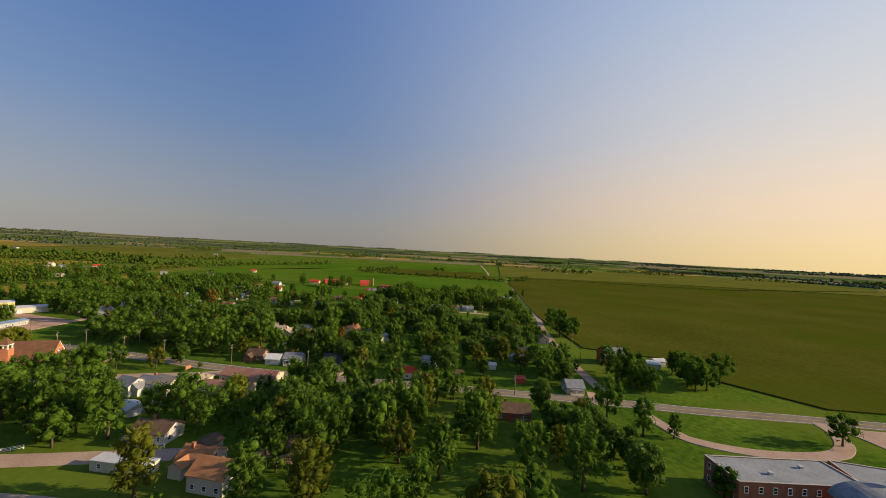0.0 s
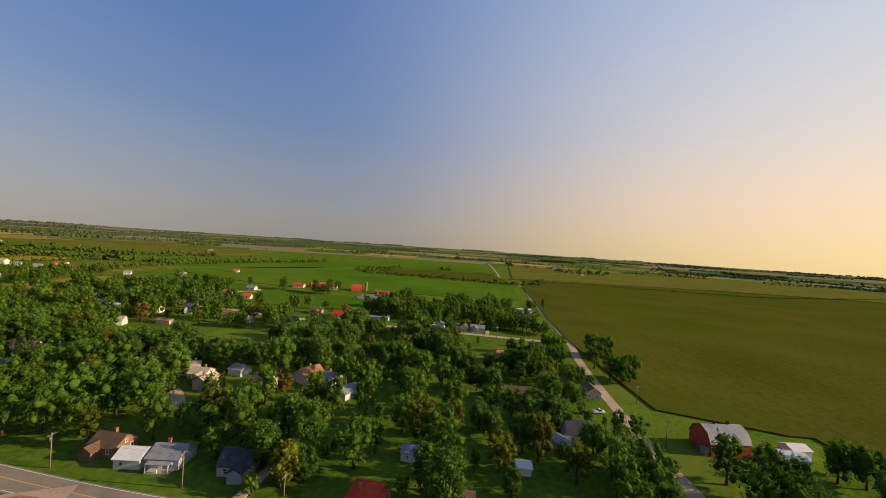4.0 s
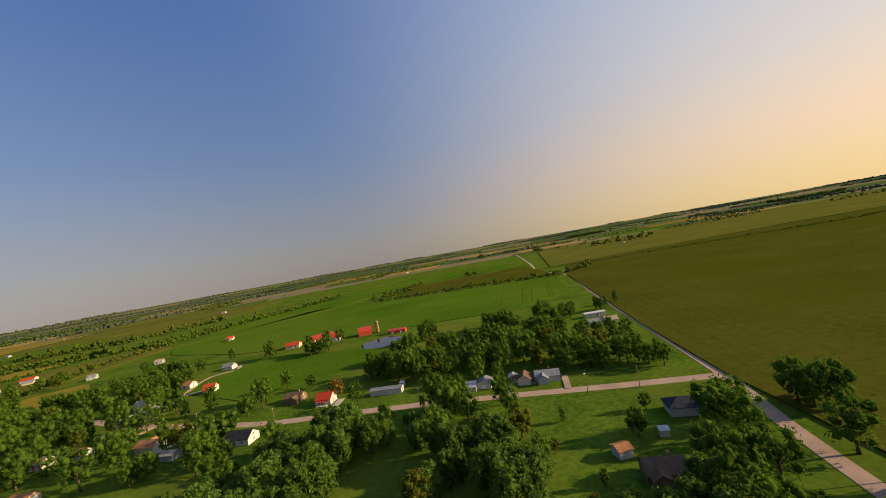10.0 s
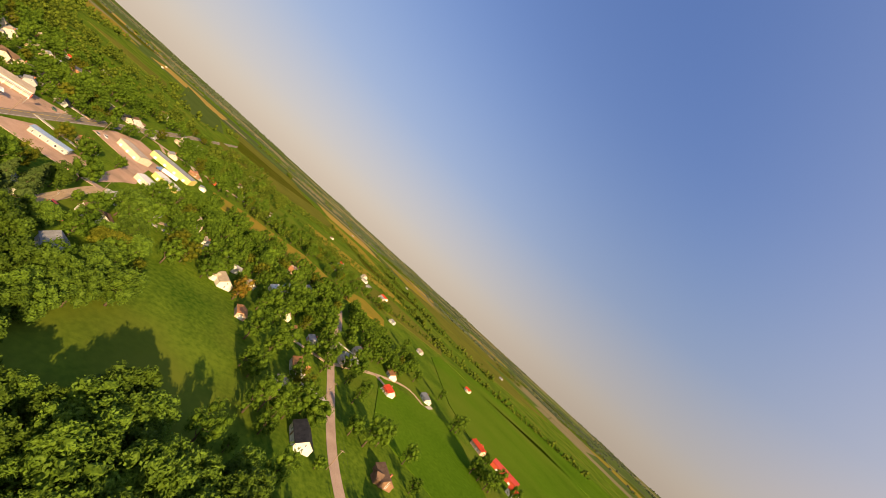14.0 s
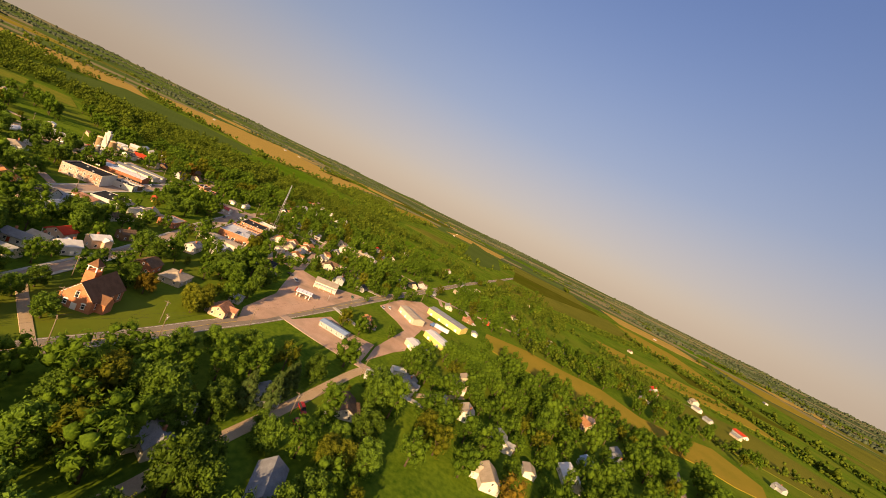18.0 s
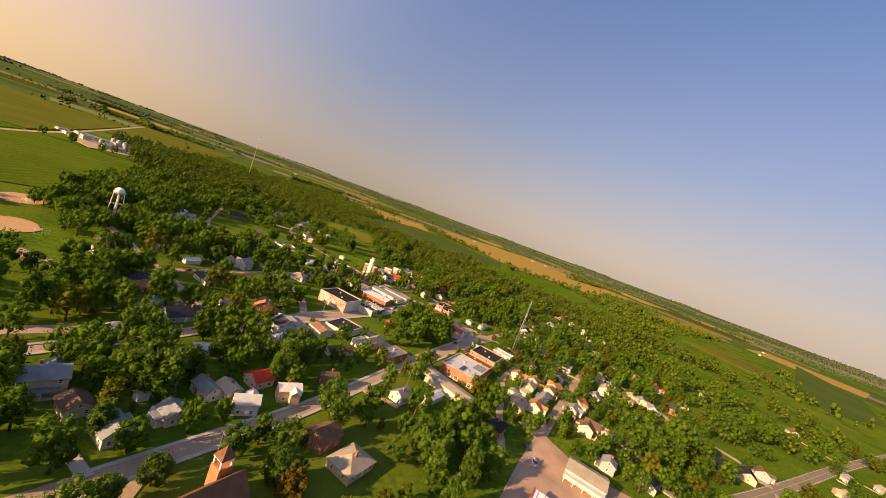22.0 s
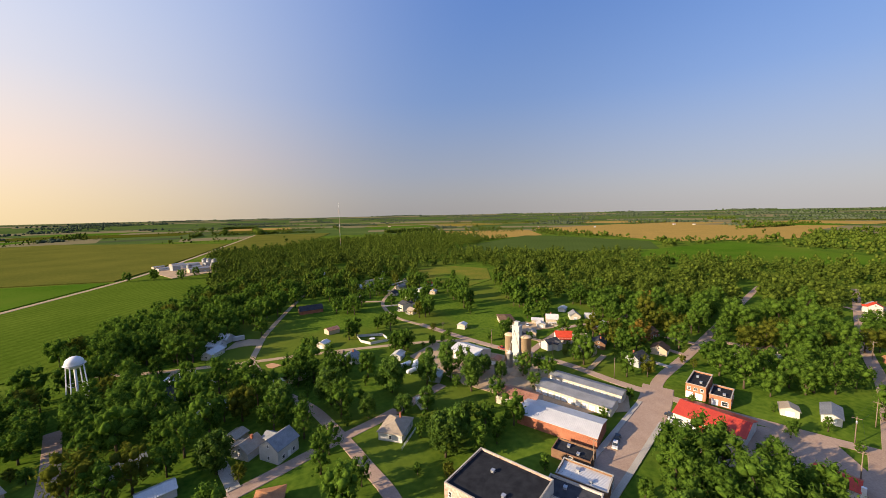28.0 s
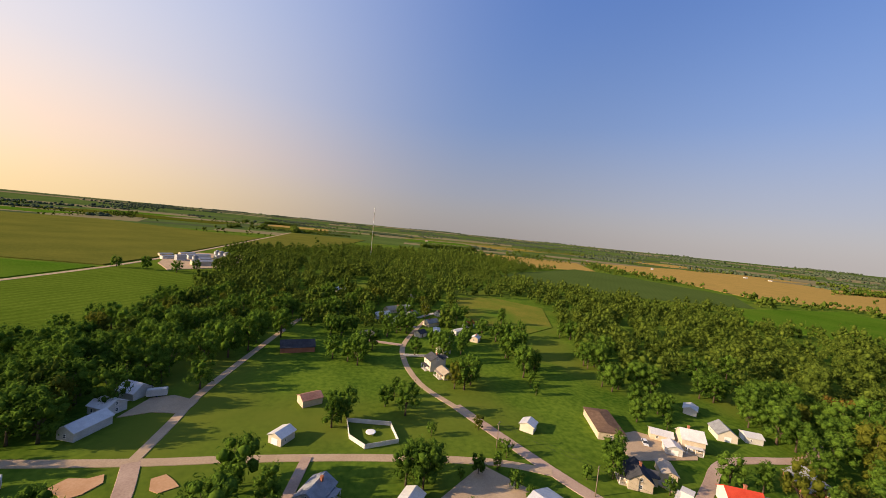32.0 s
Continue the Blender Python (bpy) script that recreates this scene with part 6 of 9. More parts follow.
vehicle(-347.4, -33.7, 116, "white"), vehicle(-349.1, -36.3, 116, "dark"), vehicle(-345.9, -31.7, 113, "silver")
vehicle(-316.1, -31.7, 36, "white"), vehicle(-319.6, -34.2, 34, "dark"), vehicle(-340.9, 33.9, 43, "red"), vehicle(-306.5, 43.7, 31, "dark", "pickup"), vehicle(-340.1, 22.8, 28, "dark")
vehicle(-223.3, 1.9, 60, "white", "pickup"), vehicle(-179.6, -48.2, 46, "red"), vehicle(63.3, 203.1, 4, "dark"), vehicle(69.3, 204.8, 8, "white", "pickup")
vehicle(77.7, 307.4, -5, "white"), vehicle(-102.2, 118.7, 80, "dark"), vehicle(-193.7, 213.7, 52, "red", "van"), vehicle(-185.5, 217.7, 56, "red", "van")
vehicle(-365.5, -152.7, 59, "white"), vehicle(-389.8, -109.2, 52, "red"), vehicle(-384.3, -104.4, 42, "dark"), vehicle(-327.7, -122.8, 109, "red"), vehicle(-335.4, -111, 107, "silver")
vehicle(-107.3, 92.8, 35, "red"), vehicle(-99.1, 96.8, 24, "white"), vehicle(-340.6, 183.5, 32, "silver"), vehicle(-347.3, 186.5, 30, "white"), vehicle(-303.4, 122.5, 76, "dark"), vehicle(-298.6, 131.1, 57, "silver", "pickup")
vehicle(-347.4, 114.5, 90, "white"), vehicle(-359.3, 121.5, 87, "dark"), vehicle(-325.9, 162.8, 29, "green"), vehicle(-169.1, 85.7, 72, "white"), vehicle(-223.5, 49.4, 81, "white", "van")
vehicle(185.9, 108.3, 19, "white", "van"), vehicle(196.3, 107.1, 20, "blue"), vehicle(208.6, 105.2, 15, "white"), vehicle(-292.4, -126.6, 74, "white", "van"), vehicle(-357.6, 22.1, 29, "silver")

box = thing("box_truck", -355.4, 29.1, 0.12, 100, "white box truck parked beside the shops", "truck")
solid("cargo_box", CAR_PAINT["white"], box, boxes=[(-3.6, -1.2, 0.9, 2.0, 1.2, 3.5)])
solid("cab", CAR_PAINT["blue"], box, boxes=[(2.1, -1.1, 0.6, 3.9, 1.1, 1.7), (2.1, -1.05, 1.7, 3.3, 1.05, 2.5)])
for wx in (-2.2, 2.9):
    for wy in (-1.0, 1.0):
        lathe("wheel", TYRE, box, [(0.42, -0.15), (0.43, 0), (0.42, 0.15)], 14, at=pose(wx, wy, 0.42, 90, 0, 0))
semi = thing("semi_trailer", -361.5, 230.1, 0.1, 89, "white semi-trailer with a dark blue tractor beside the yellow shed", "truck")
solid("trailer_box", CAR_PAINT["white"], semi, boxes=[(-7, -1.25, 1.1, 5, 1.25, 3.9)])
solid("tractor", CAR_PAINT["blue"], semi, boxes=[(-11, -1.2, 0.6, -9.6, 1.2, 1.9), (-9.6, -1.2, 0.6, -7.4, 1.2, 3.3)])
for wx in (-10.4, -8.0, 2.6, 3.9):
    for wy in (-1.1, 1.1):
        lathe("wheel", TYRE, semi, [(0.48, -0.18), (0.5, 0), (0.48, 0.18)], 14, at=pose(wx, wy, 0.5, 90, 0, 0))

# ---- driveways ----
STREET_SPOTS = [q for q in BUSY[:ROAD_COUNT]]
for _ob in [o for o in scene.collection.objects if o.parent is None and o.name.split(".")[0] == "house"]:
    hx, hy = _ob.location.x, _ob.location.y
    rx, ry, rw = min(STREET_SPOTS, key=lambda q: (q[0] - hx) ** 2 + (q[1] - hy) ** 2)
    gone = math.hypot(rx - hx, ry - hy)
    g2 = random.Random(int(hx * 5 + hy * 3))
    if not 9 < gone < 42 or g2.random() < 0.3:
        continue
    way = Vector((rx - hx, ry - hy)) / gone
    side = Vector((-way.y, way.x)) * g2.choice((-1, 1))
    c = Vector((hx, hy)) + side * g2.uniform(6.5, 8.5)
    a0, a1, hw = c - way * 2.0, c + way * (gone - rw + 1.5), side * g2.uniform(1.3, 1.9)
    if any((Vector((bx, by)) - (a0 * (1 - s) + a1 * s)).length < br + 1.0 for bx, by, br in BUSY[ROAD_COUNT:] for s in (0, 0.33, 0.66, 0.9)):
        continue
    sheet("driveway", [tuple(a0 - hw), tuple(a0 + hw), tuple(a1 + hw), tuple(a1 - hw)], 0.035, g2.choice((GRAVEL, CONCRETE, STREET)), "pale driveway from the street to a house", "driveway", 0.035)

# ---- poles and wires ----
LINES = (((61.2, 323.9), (40.5, 325.9), (3.3, 331.4), (-34.2, 335.1), (-75.9, 336.7), (-107.8, 337), (-156.2, 346.5), (-204.9, 360.3)), ((34.5, 123.7), (-0.1, 128.3), (-32.6, 133.5), (-61.4, 139.2), (-99.8, 142.4), (-134.2, 144.2), (-156.2, 146.3), (-183.9, 155.2), (-221.8, 162.5), (-268.8, 165.6), (-305.3, 171.6), (-355.1, 181.9), (-412.7, 194.4)),
         ((-158.4, 158.2), (-190.4, 146.9)), ((-166.8, 130.1), (-183.8, 108), (-224.7, 92.4), (-266.8, 74.9)), ((-407.2, -3.4), (-387.6, -1.5), (-365.2, 7.8)), ((-355.9, -69.6), (-343.5, -98.2), (-325.1, -130.5), (-305.1, -157.2)), ((-213.9, 6.3), (-248.3, -1.9), (-301.7, -26.5)), ((-153.2, 208.8), (-187.6, 212.8), (-235.5, 217.4)), ((94, 256.9), (91.7, 218.2), (83.6, 180.4)), ((-450.9, -11.2), (-488.4, -32), (-533.4, -53.6)), ((-413.4, 46.8), (-436, 100.9)), ((-342, 83.4), (-374.3, 77.3), (-407.6, 74.6), (-453.8, 69.7)))
for pts in LINES:
    tops = []
    for i, (x, y) in enumerate(pts):
        q = pts[min(i + 1, len(pts) - 1)] if i + 1 < len(pts) else (2 * x - pts[i - 1][0], 2 * y - pts[i - 1][1])
        rot = math.degrees(math.atan2(q[1] - y, q[0] - x))
        pole = thing("utility_pole", x, y, 0, rot, "grey wooden utility pole with a crossarm", "utility pole", "utility poles")
        BUSY.append((x, y, 0.3))
        tube("shaft", POLE_WOOD, pole, [(0, 0, 0), (0, 0, 9.6)], [0.17, 0.11], 8)
        arm = solid("crossarm", POLE_WOOD, pole, boxes=[(-0.06, -1.2, 8.9, 0.06, 1.2, 9.05)])
        for sy in (-1.1, -0.45, 0.45, 1.1):
            lathe("insulator", GLASS, arm, [(0.05, 9.05), (0.07, 9.12), (0.03, 9.25)], 6, at=pose(0, sy, 0))
        if i % 3 == 1:
            lathe("transformer", STEEL, pole, [(0.24, 7.3), (0.24, 8.2), (0.05, 8.3)], 10, at=pose(0.34, 0, 0))
        tops.append((x, y))
    for (x0, y0), (x1, y1) in zip(tops, tops[1:]):
        way = Vector((x1 - x0, y1 - y0, 0)).normalized()
        side = Vector((-way.y, way.x, 0))
        wire = thing("power_line", x0, y0, 0, 0, "thin dark power lines between poles", "power line")
        for sy in (-1.1, 1.1):
            tube("wire", DARK, wire, [Vector(((x1 - x0) * t, (y1 - y0) * t, 9.25 - 0.5 * math.sin(math.pi * t))) + side * sy for t in (0, 0.25, 0.5, 0.75, 1)], 0.018, 3)

# ---- yard things ----
for i, (x, y) in enumerate(((-278.4, -123.9), (-276.4, -119.9), (-271.8, -114), (-269.7, -122))):
    tank = thing("propane_tank", x, y, 0, 25, "white horizontal propane tank on steel saddles", "tank", "propane tanks")
    body = lathe("shell", WT_PAINT, tank, [(0.1, -4.2), (0.7, -4.0), (1.05, -3.5), (1.05, 3.5), (0.7, 4.0), (0.1, 4.2)], 18, at=pose(0, 0, 1.5, 0, 90, 0))
    for sx in (-2.4, 2.4):
        solid("saddle", STEEL, tank, boxes=[(sx - 0.2, -0.8, 0, sx + 0.2, 0.8, 0.7)])
play = thing("playground_set", -293.4, 2.9, 0, 39, "red and orange playground climbing set with slide", "playground")
for px in (-1.5, 1.5):
    for py in (-1.5, 1.5):
        tube("post", WALL["red"], play, [(px, py, 0), (px, py, 3.2)], 0.09, 6)
solid("platform", WALL["orange"], play, boxes=[(-1.6, -1.6, 1.4, 1.6, 1.6, 1.52)])
linked("canopy", mesh_of("canopy", [(-1.9, -1.9, 3.2), (1.9, -1.9, 3.2), (1.9, 1.9, 3.2), (-1.9, 1.9, 3.2), (0, 0, 4.5)], [(3, 2, 1, 0), (0, 1, 4), (1, 2, 4), (2, 3, 4), (3, 0, 4)], WALL["red"]), play)
linked("slide", mesh_of("slide", [(1.6, -0.4, 1.5), (1.6, 0.4, 1.5), (4.4, 0.4, 0.25), (4.4, -0.4, 0.25), (1.6, -0.4, 1.35), (1.6, 0.4, 1.35), (4.4, 0.4, 0.1), (4.4, -0.4, 0.1)], [(0, 3, 2, 1), (4, 5, 6, 7), (0, 4, 7, 3), (1, 2, 6, 5), (3, 7, 6, 2), (0, 1, 5, 4)], WALL["yellow"]), play)
pen = thing("fenced_yard", -263.0, -169.8, 0, 0, "white board fence round a small green yard", "fence")
for name, a, b in (("fence_panel", (-8.3, 6.0), (3.2, 8.0)), ("fence_panel", (3.2, 8.0), (8.0, 1.5)), ("fence_panel", (8.0, 1.5), (8.4, -9.4)), ("fence_panel", (8.4, -9.4), (-7.1, -5.3)), ("fence_panel", (-7.1, -5.3), (-8.3, 6.0))):
    way = Vector((b[0] - a[0], b[1] - a[1], 0))
    panel = solid(name, WALL["white"], pen, boxes=[(0.08, -0.05, 0.1, way.length - 0.08, 0.05, 1.7)])
    panel.location, panel.rotation_euler = (a[0], a[1], 0), (0, 0, math.atan2(way.y, way.x))
    solid("fence_post", TRIM, pen, boxes=[(a[0] - 0.075, a[1] - 0.075, 0, a[0] + 0.075, a[1] + 0.075, 1.85)])
tramp = thing("trampoline", -262.5, -170.5, 0, 0, "round trampoline with a pale rim on the grass", "trampoline")
lathe("rim", TRIM, tramp, [(1.5, 0.75), (1.8, 0.75), (1.8, 0.85), (1.5, 0.85)], 20)
lathe("mat", DARK, tramp, [(0.02, 0.8), (1.49, 0.8)], 20)
for a in (0.4, 2.0, 3.5, 5.1):
    tube("leg", STEEL, tramp, [(1.65 * math.cos(a), 1.65 * math.sin(a), 0), (1.65 * math.cos(a), 1.65 * math.sin(a), 0.75)], 0.04, 6)
for x, y, rot, n in ((-455.9, 28.2, 29, 9), (-89.6, 70.5, -8, 6), (-120.2, 56.6, 40, 5), (-258.2, -67.3, 50, 5)):
    fence = thing("white_fence", x, y, 0, rot, "white board fence along a yard", "fence")
    for i in range(n + 1):
        solid("post", TRIM, fence, boxes=[(2.4 * i - 0.06, -0.06, 0, 2.4 * i + 0.06, 0.06, 1.3)])
    for i in range(n):
        for z in (0.35, 0.75, 1.12):
            solid("board", TRIM, fence, boxes=[(2.4 * i + 0.062, -0.02, z, 2.4 * i + 2.338, 0.02, z + 0.14)])
sign = thing("roadside_sign", -112.1, 129.9, 0, 86, "small weathered orange sign board", "sign")
solid("board", WALL["orange"], sign, boxes=[(-1.6, -0.08, 0.8, 1.6, 0.08, 2.4)])
for sx in (-1.3, 1.3):
    solid("post", POLE_WOOD, sign, boxes=[(sx - 0.07, 0.084, 0, sx + 0.07, 0.22, 2.3)])
station_sign = thing("station_sign", -296.2, 159.3, 0, 28, "tall red and white filling station price sign", "sign")
tube("mast", STEEL, station_sign, [(0, 0, 0), (0, 0, 7)], 0.14, 8)
solid("panel", WALL["red"], station_sign, boxes=[(-1.4, -0.15, 5.2, 1.4, 0.15, 7.4)])
for z in (5.5, 6.2, 6.8):
    solid("bar", TRIM, station_sign, boxes=[(-1.1, -0.17, z, 1.1, -0.152, z + 0.3)])
for i in range(4):
    x, y = ((-113.8, -71.6), (-101.3, -66.6), (-96.2, -129.5), (-106, -136.9))[i]
    stop = thing("backstop", x, y, 0, 30 + 70 * i, "grey chain-link ball park backstop", "backstop")
    for sx in (-3, 0, 3):
        tube("post", STEEL, stop, [(sx, 0, 0), (sx, 0, 3.4)], 0.06, 6)
    for z in (0.1, 1.2, 2.3, 3.4):
        tube("rail", STEEL, stop, [(-3, 0, z), (3, 0, z)], 0.035, 5)
for x, y, s in ((-184.5, -204.5, 12), (-168.5, -154.5, 30), (-264.9, -81.4, 92)):
    rv = thing("camper", x, y, 0.1, s, "white camper trailer parked on grass", "camper")
    solid("shell", WALL["white"], rv, boxes=[(-3.2, -1.2, 0.6, 3.2, 1.2, 2.9), (-3.0, -1.1, 2.9, 3.0, 1.1, 3.05)])
    for wy in (-1.0, 1.0):
        lathe("wheel", TYRE, rv, [(0.34, -0.12), (0.35, 0), (0.34, 0.12)], 12, at=pose(0, wy, 0.35, 90, 0, 0))
    onwall(rv, WIN_FRAME, "front", -1.5, 1.4, 6.4, 2.4, 1.2, 0.6, WIN_PANE), onwall(rv, WIN_FRAME, "front", 1.2, 1.4, 6.4, 2.4, 1.0, 0.6, WIN_PANE)



# ---- trees ----
def blob(seed, r, squash=1.0, sub=1, rough=0.28):
    bm = bmesh.new()
    bmesh.ops.create_icosphere(bm, subdivisions=sub, radius=1.0)
    off = Vector((seed * 3.7, seed * 1.3, seed * 2.1))
    for v in bm.verts:
        v.co *= 1.0 + rough * noise.noise(v.co * 1.7 + off)
    vv = np.array([v.co[:] for v in bm.verts]) * (r, r, r * squash)
    ff = [[v.index for v in f.verts] for f in bm.faces]
    bm.free()
    return vv, ff


def tree_meshes(seed, leafm, lobes=30, leaves=2400, shape="round", sub=1, tri=False, core=0.62):
    """A trunk with limbs and a crown of leaf clumps for a tree 10 m high with a crown about 4 m in radius."""
    g = random.Random(seed)
    centres = []
    few = (28 / lobes) ** 0.4
    lean = [g.uniform(0.75, 1.2) for _ in range(8)]
    for i in range(lobes):
        if shape == "cone":
            z = 1.4 + 8.2 * i / lobes
            k = 2.6 * (1 - i / lobes) + 0.25
            a = i * 2.4
            centres.append((Vector((0.6 * k * math.cos(a), 0.6 * k * math.sin(a), z)), k * 0.55 * few))
        else:
            u = -0.8 + 1.75 * (i + g.random()) / lobes
            a = i * 2.4 + g.uniform(-0.5, 0.5)
            s = max(1 - u * u, 0.05) ** 0.42 * lean[int(a / 0.7854) % 8] * g.uniform(0.8, 1.1)
            tall, wide = (4.1, 3.05) if shape == "round" else (4.6, 2.0)
            c = Vector((wide * s * math.cos(a), wide * s * math.sin(a), 5.5 + tall * u * 0.95))
            centres.append((c, g.uniform(0.85, 1.5) * few * (1.0 if shape == "round" else 0.85)))
    if shape != "cone":
        centres.append((Vector((0, 0, 5.6)), 1.9 if shape == "round" else 1.3))
    v, f = [], []
    for i, (c, r) in enumerate(centres):
        bv, bf = blob(seed * 20 + i, r * (0.74 if sub else core), 1.0, sub, 0.6)
        k = len(v)
        v += [tuple(p) for p in bv + np.array(c)]
        f += [[k + q for q in face] for face in bf]
    per = leaves // len(centres)
    for c, r in centres:
        for _ in range(per):
            d = Vector((g.gauss(0, 1), g.gauss(0, 1), g.gauss(0.25, 1))).normalized()
            p = c + Vector((d.x, d.y, d.z)) * r * (0.62 + 0.68 * g.random() ** 0.8)
            n = (d + 0.8 * Vector((g.gauss(0, 1), g.gauss(0, 1), g.gauss(0, 1)))).normalized()
            a = n.orthogonal().normalized()
            b = n.cross(a)
            t = g.uniform(0, 6.28)
            a, b = a * math.cos(t) + b * math.sin(t), b * math.cos(t) - a * math.sin(t)
            s = g.uniform(0.16, 0.38) * (0.8 if shape == "cone" else 1) * (1.55 if tri else 1)
            k = len(v)
            v += [tuple(p - a * s), tuple(p + b * s * 0.6 - n * 0.05), tuple(p + a * s * 1.1 - n * 0.12)]
            if tri:
                f.append((k, k + 1, k + 2))
            else:
                v.append(tuple(p - b * s * 0.6))
                f.append((k, k + 1, k + 2, k + 3))
    crown = mesh_of("crown", v, f, leafm)
    holder = new("holder")
    parts = [tube("t", BARK, holder, [(0, 0, 0), (0.05, 0.02, 1.5), (0.0, 0.1, 4.0), (0.1, 0.0, 7.0)], [0.34, 0.26, 0.2, 0.08], 8)]
    for i in range(5):
        a = i * 1.3 + seed
        top = 1.7 if shape != "cone" else 0.6
        parts.append(tube("t", BARK, holder, [(0, 0, 2.2 + 0.5 * i), (0.8 * math.cos(a), 0.8 * math.sin(a), 3.2 + 0.5 * i), (top * math.cos(a), top * math.sin(a), 4.6 + 0.6 * i)], [0.14, 0.1, 0.04], 5))
    v, f = [], []
    for p in parts:
        k = len(v)
        v += [q.co[:] for q in p.data.vertices]
        f += [[k + q for q in pl.vertices] for pl in p.data.polygons]
        bpy.data.objects.remove(p)
    bpy.data.objects.remove(holder)
    return mesh_of("trunk", v, f, BARK, True), crown


def stock(seed, leafm, label, **kw):
    t, c = tree_meshes(seed, leafm, **kw)
    return t, c, label


GREEN = [stock(s, LEAF, "leafy green deciduous tree with a full rounded crown") for s in range(1, 7)] + [stock(s, LEAF, "tall green deciduous tree with an upright crown", shape="tall") for s in (7, 8)]
KINDS = {"": GREEN, "p": [stock(s, LEAF_PALE, "pale yellow-green deciduous tree", leaves=2200) for s in (11, 12, 13)],
         "a": [stock(s, LEAF_AUTUMN, "tree with leaves turning rusty orange", leaves=2200) for s in (21, 22)], "c": [stock(s, NEEDLE, "dark green conical conifer", shape="cone", lobes=22, leaves=1600) for s in (31, 32)]}
PLANTED, GROVE = [], []


def tree(x, y, r, kind=""):
    """A tree whose crown has the radius r."""
    g = random.Random(int(x * 13 + y * 7))
    t, c, label = g.choice(KINDS[kind])
    ob = thing("conifer" if kind == "c" else "tree", x, y, 0, g.uniform(0, 360), label, "tree", "town trees")
    s = r / (2.6 if kind == "c" else 3.9)
    ob.scale = (s, s, s * g.uniform(0.9, 1.12))
    linked("trunk", t, ob)
    linked("crown", c, ob)
    PLANTED.append((x, y, r))


def also(x, y, r, kind=""):
    """A tree farther off, that goes into the grove."""
    GROVE.append((x, y, r, kind))
    PLANTED.append((x, y, r))


def inside(x, y, poly):
    hit = False
    for (x0, y0), (x1, y1) in zip(poly, poly[1:] + poly[:1]):
        if (y0 > y) != (y1 > y) and x < (x1 - x0) * (y - y0) / (y1 - y0) + x0:
            hit = not hit
    return hit


LAWNS = []
LAWNS.append([(-51, 266), (-50, 287), (-37, 298), (-22, 292), (-24, 275), (-26, 262), (-34, 250), (-52, 250)])
LAWNS.append([(-219, 160), (-233, 146), (-267, 137), (-292, 128), (-314, 118), (-315, 104), (-327, 106), (-327, 134), (-334, 150), (-345, 168)])
LAWNS.append([(-135, 118), (-60, 142), (-62, 104), (-100, 99), (-122, 101)])
LAWNS.append([(-172, 156), (-246, 166), (-244, 206), (-215, 204), (-206, 190), (-196, 176)])
LAWNS.append([(-163, 118), (-172, 146), (-206, 146), (-200, 128), (-180, 112)])
LAWNS.append([(-166, -166), (-196, -168), (-199, -205), (-186, -213), (-168, -214)])
LAWNS.append([(-345, -192), (-375, -192), (-400, -203), (-430, -188), (-428, -166), (-408, -138), (-396, -128), (-350, -142)])
LAWNS.append([(-384, -285), (-404, -256), (-388, -207), (-351, -176), (-325, -165), (-334, -202)])
LAWNS.append([(-156, 150), (-160, 126), (-186, 114), (-206, 126), (-214, 152)])
LAWNS.append([(-379.6, 258.8), (-372.8, 293.6), (-378.7, 326.6), (-367.1, 359.1), (-369.5, 403.3), (-380.6, 447.9), (-380.2, 499.6), (-421.6, 518.9), (-460.9, 496.9), (-443.9, 455.7), (-432.2, 412.7), (-456.9, 380.2), (-448.8, 339.4), (-447.9, 304.1), (-430.8, 256.1)])
LAWNS.append([(-304.2, 167.3), (-349.7, 174.7), (-401.2, 192.8), (-428.7, 225.1), (-431.3, 254), (-393.4, 257.5), (-334, 251), (-301.4, 248.6), (-268, 222.9), (-260.6, 208.5), (-297.1, 207.1)])
LAWNS.append([(-74.1, 133), (-125.8, 133.2), (-162.2, 139.1), (-215.3, 153.2), (-298, 160), (-299.7, 181.3), (-221.9, 172.4), (-165.5, 158.7), (-122.6, 152.3), (-70, 151.3)])
LAWNS.append([(-178.5, 247.6), (-209.8, 269.4), (-189.7, 304.8), (-137.6, 290.3), (-114.1, 279.4), (-91.5, 252.9), (-101.5, 234.5), (-117.2, 236), (-125.6, 245.5), (-147.8, 251.4)])
LAWNS.append([(-188.8, 111.2), (-197.4, 103), (-197.9, 117.9), (-204.7, 132.6), (-215.1, 145.6), (-185, 147.1), (-176.8, 135.9), (-187.4, 123.2)])
LAWNS.append([(-177.6, -192), (-240.1, -231.8), (-283.6, -231), (-267.2, -174.4), (-275.6, -149.1), (-237.8, -158.1), (-194.2, -159.4)])
LAWNS.append([(-372.4, -229.3), (-380.5, -180.9), (-336.7, -142.7), (-312.3, -162.3), (-301.6, -189)])
LAWNS.append([(-385.8, -426.4), (-450.7, -363.4), (-425.3, -296), (-377.3, -335.6)])
LAWNS.append([(-181, 283), (-145.2, 328.3), (-110.2, 296.5), (-141.3, 268.1)])
LAWNS.append([(28.1, 324.5), (59.9, 321.3), (38, 285.4), (21.4, 278.1)])
LAWNS.append([(-225, 452.5), (-131.8, 526.9), (-98.7, 426.9), (-136.2, 375.9)])
LAWNS.append([(-208.4, 275.2), (-136.7, 326.3), (-101.6, 289.4), (-113.5, 259.9)])
LAWNS.append([(21.7, 321.4), (78.2, 322.6), (83.3, 299.7), (44, 283.8)])


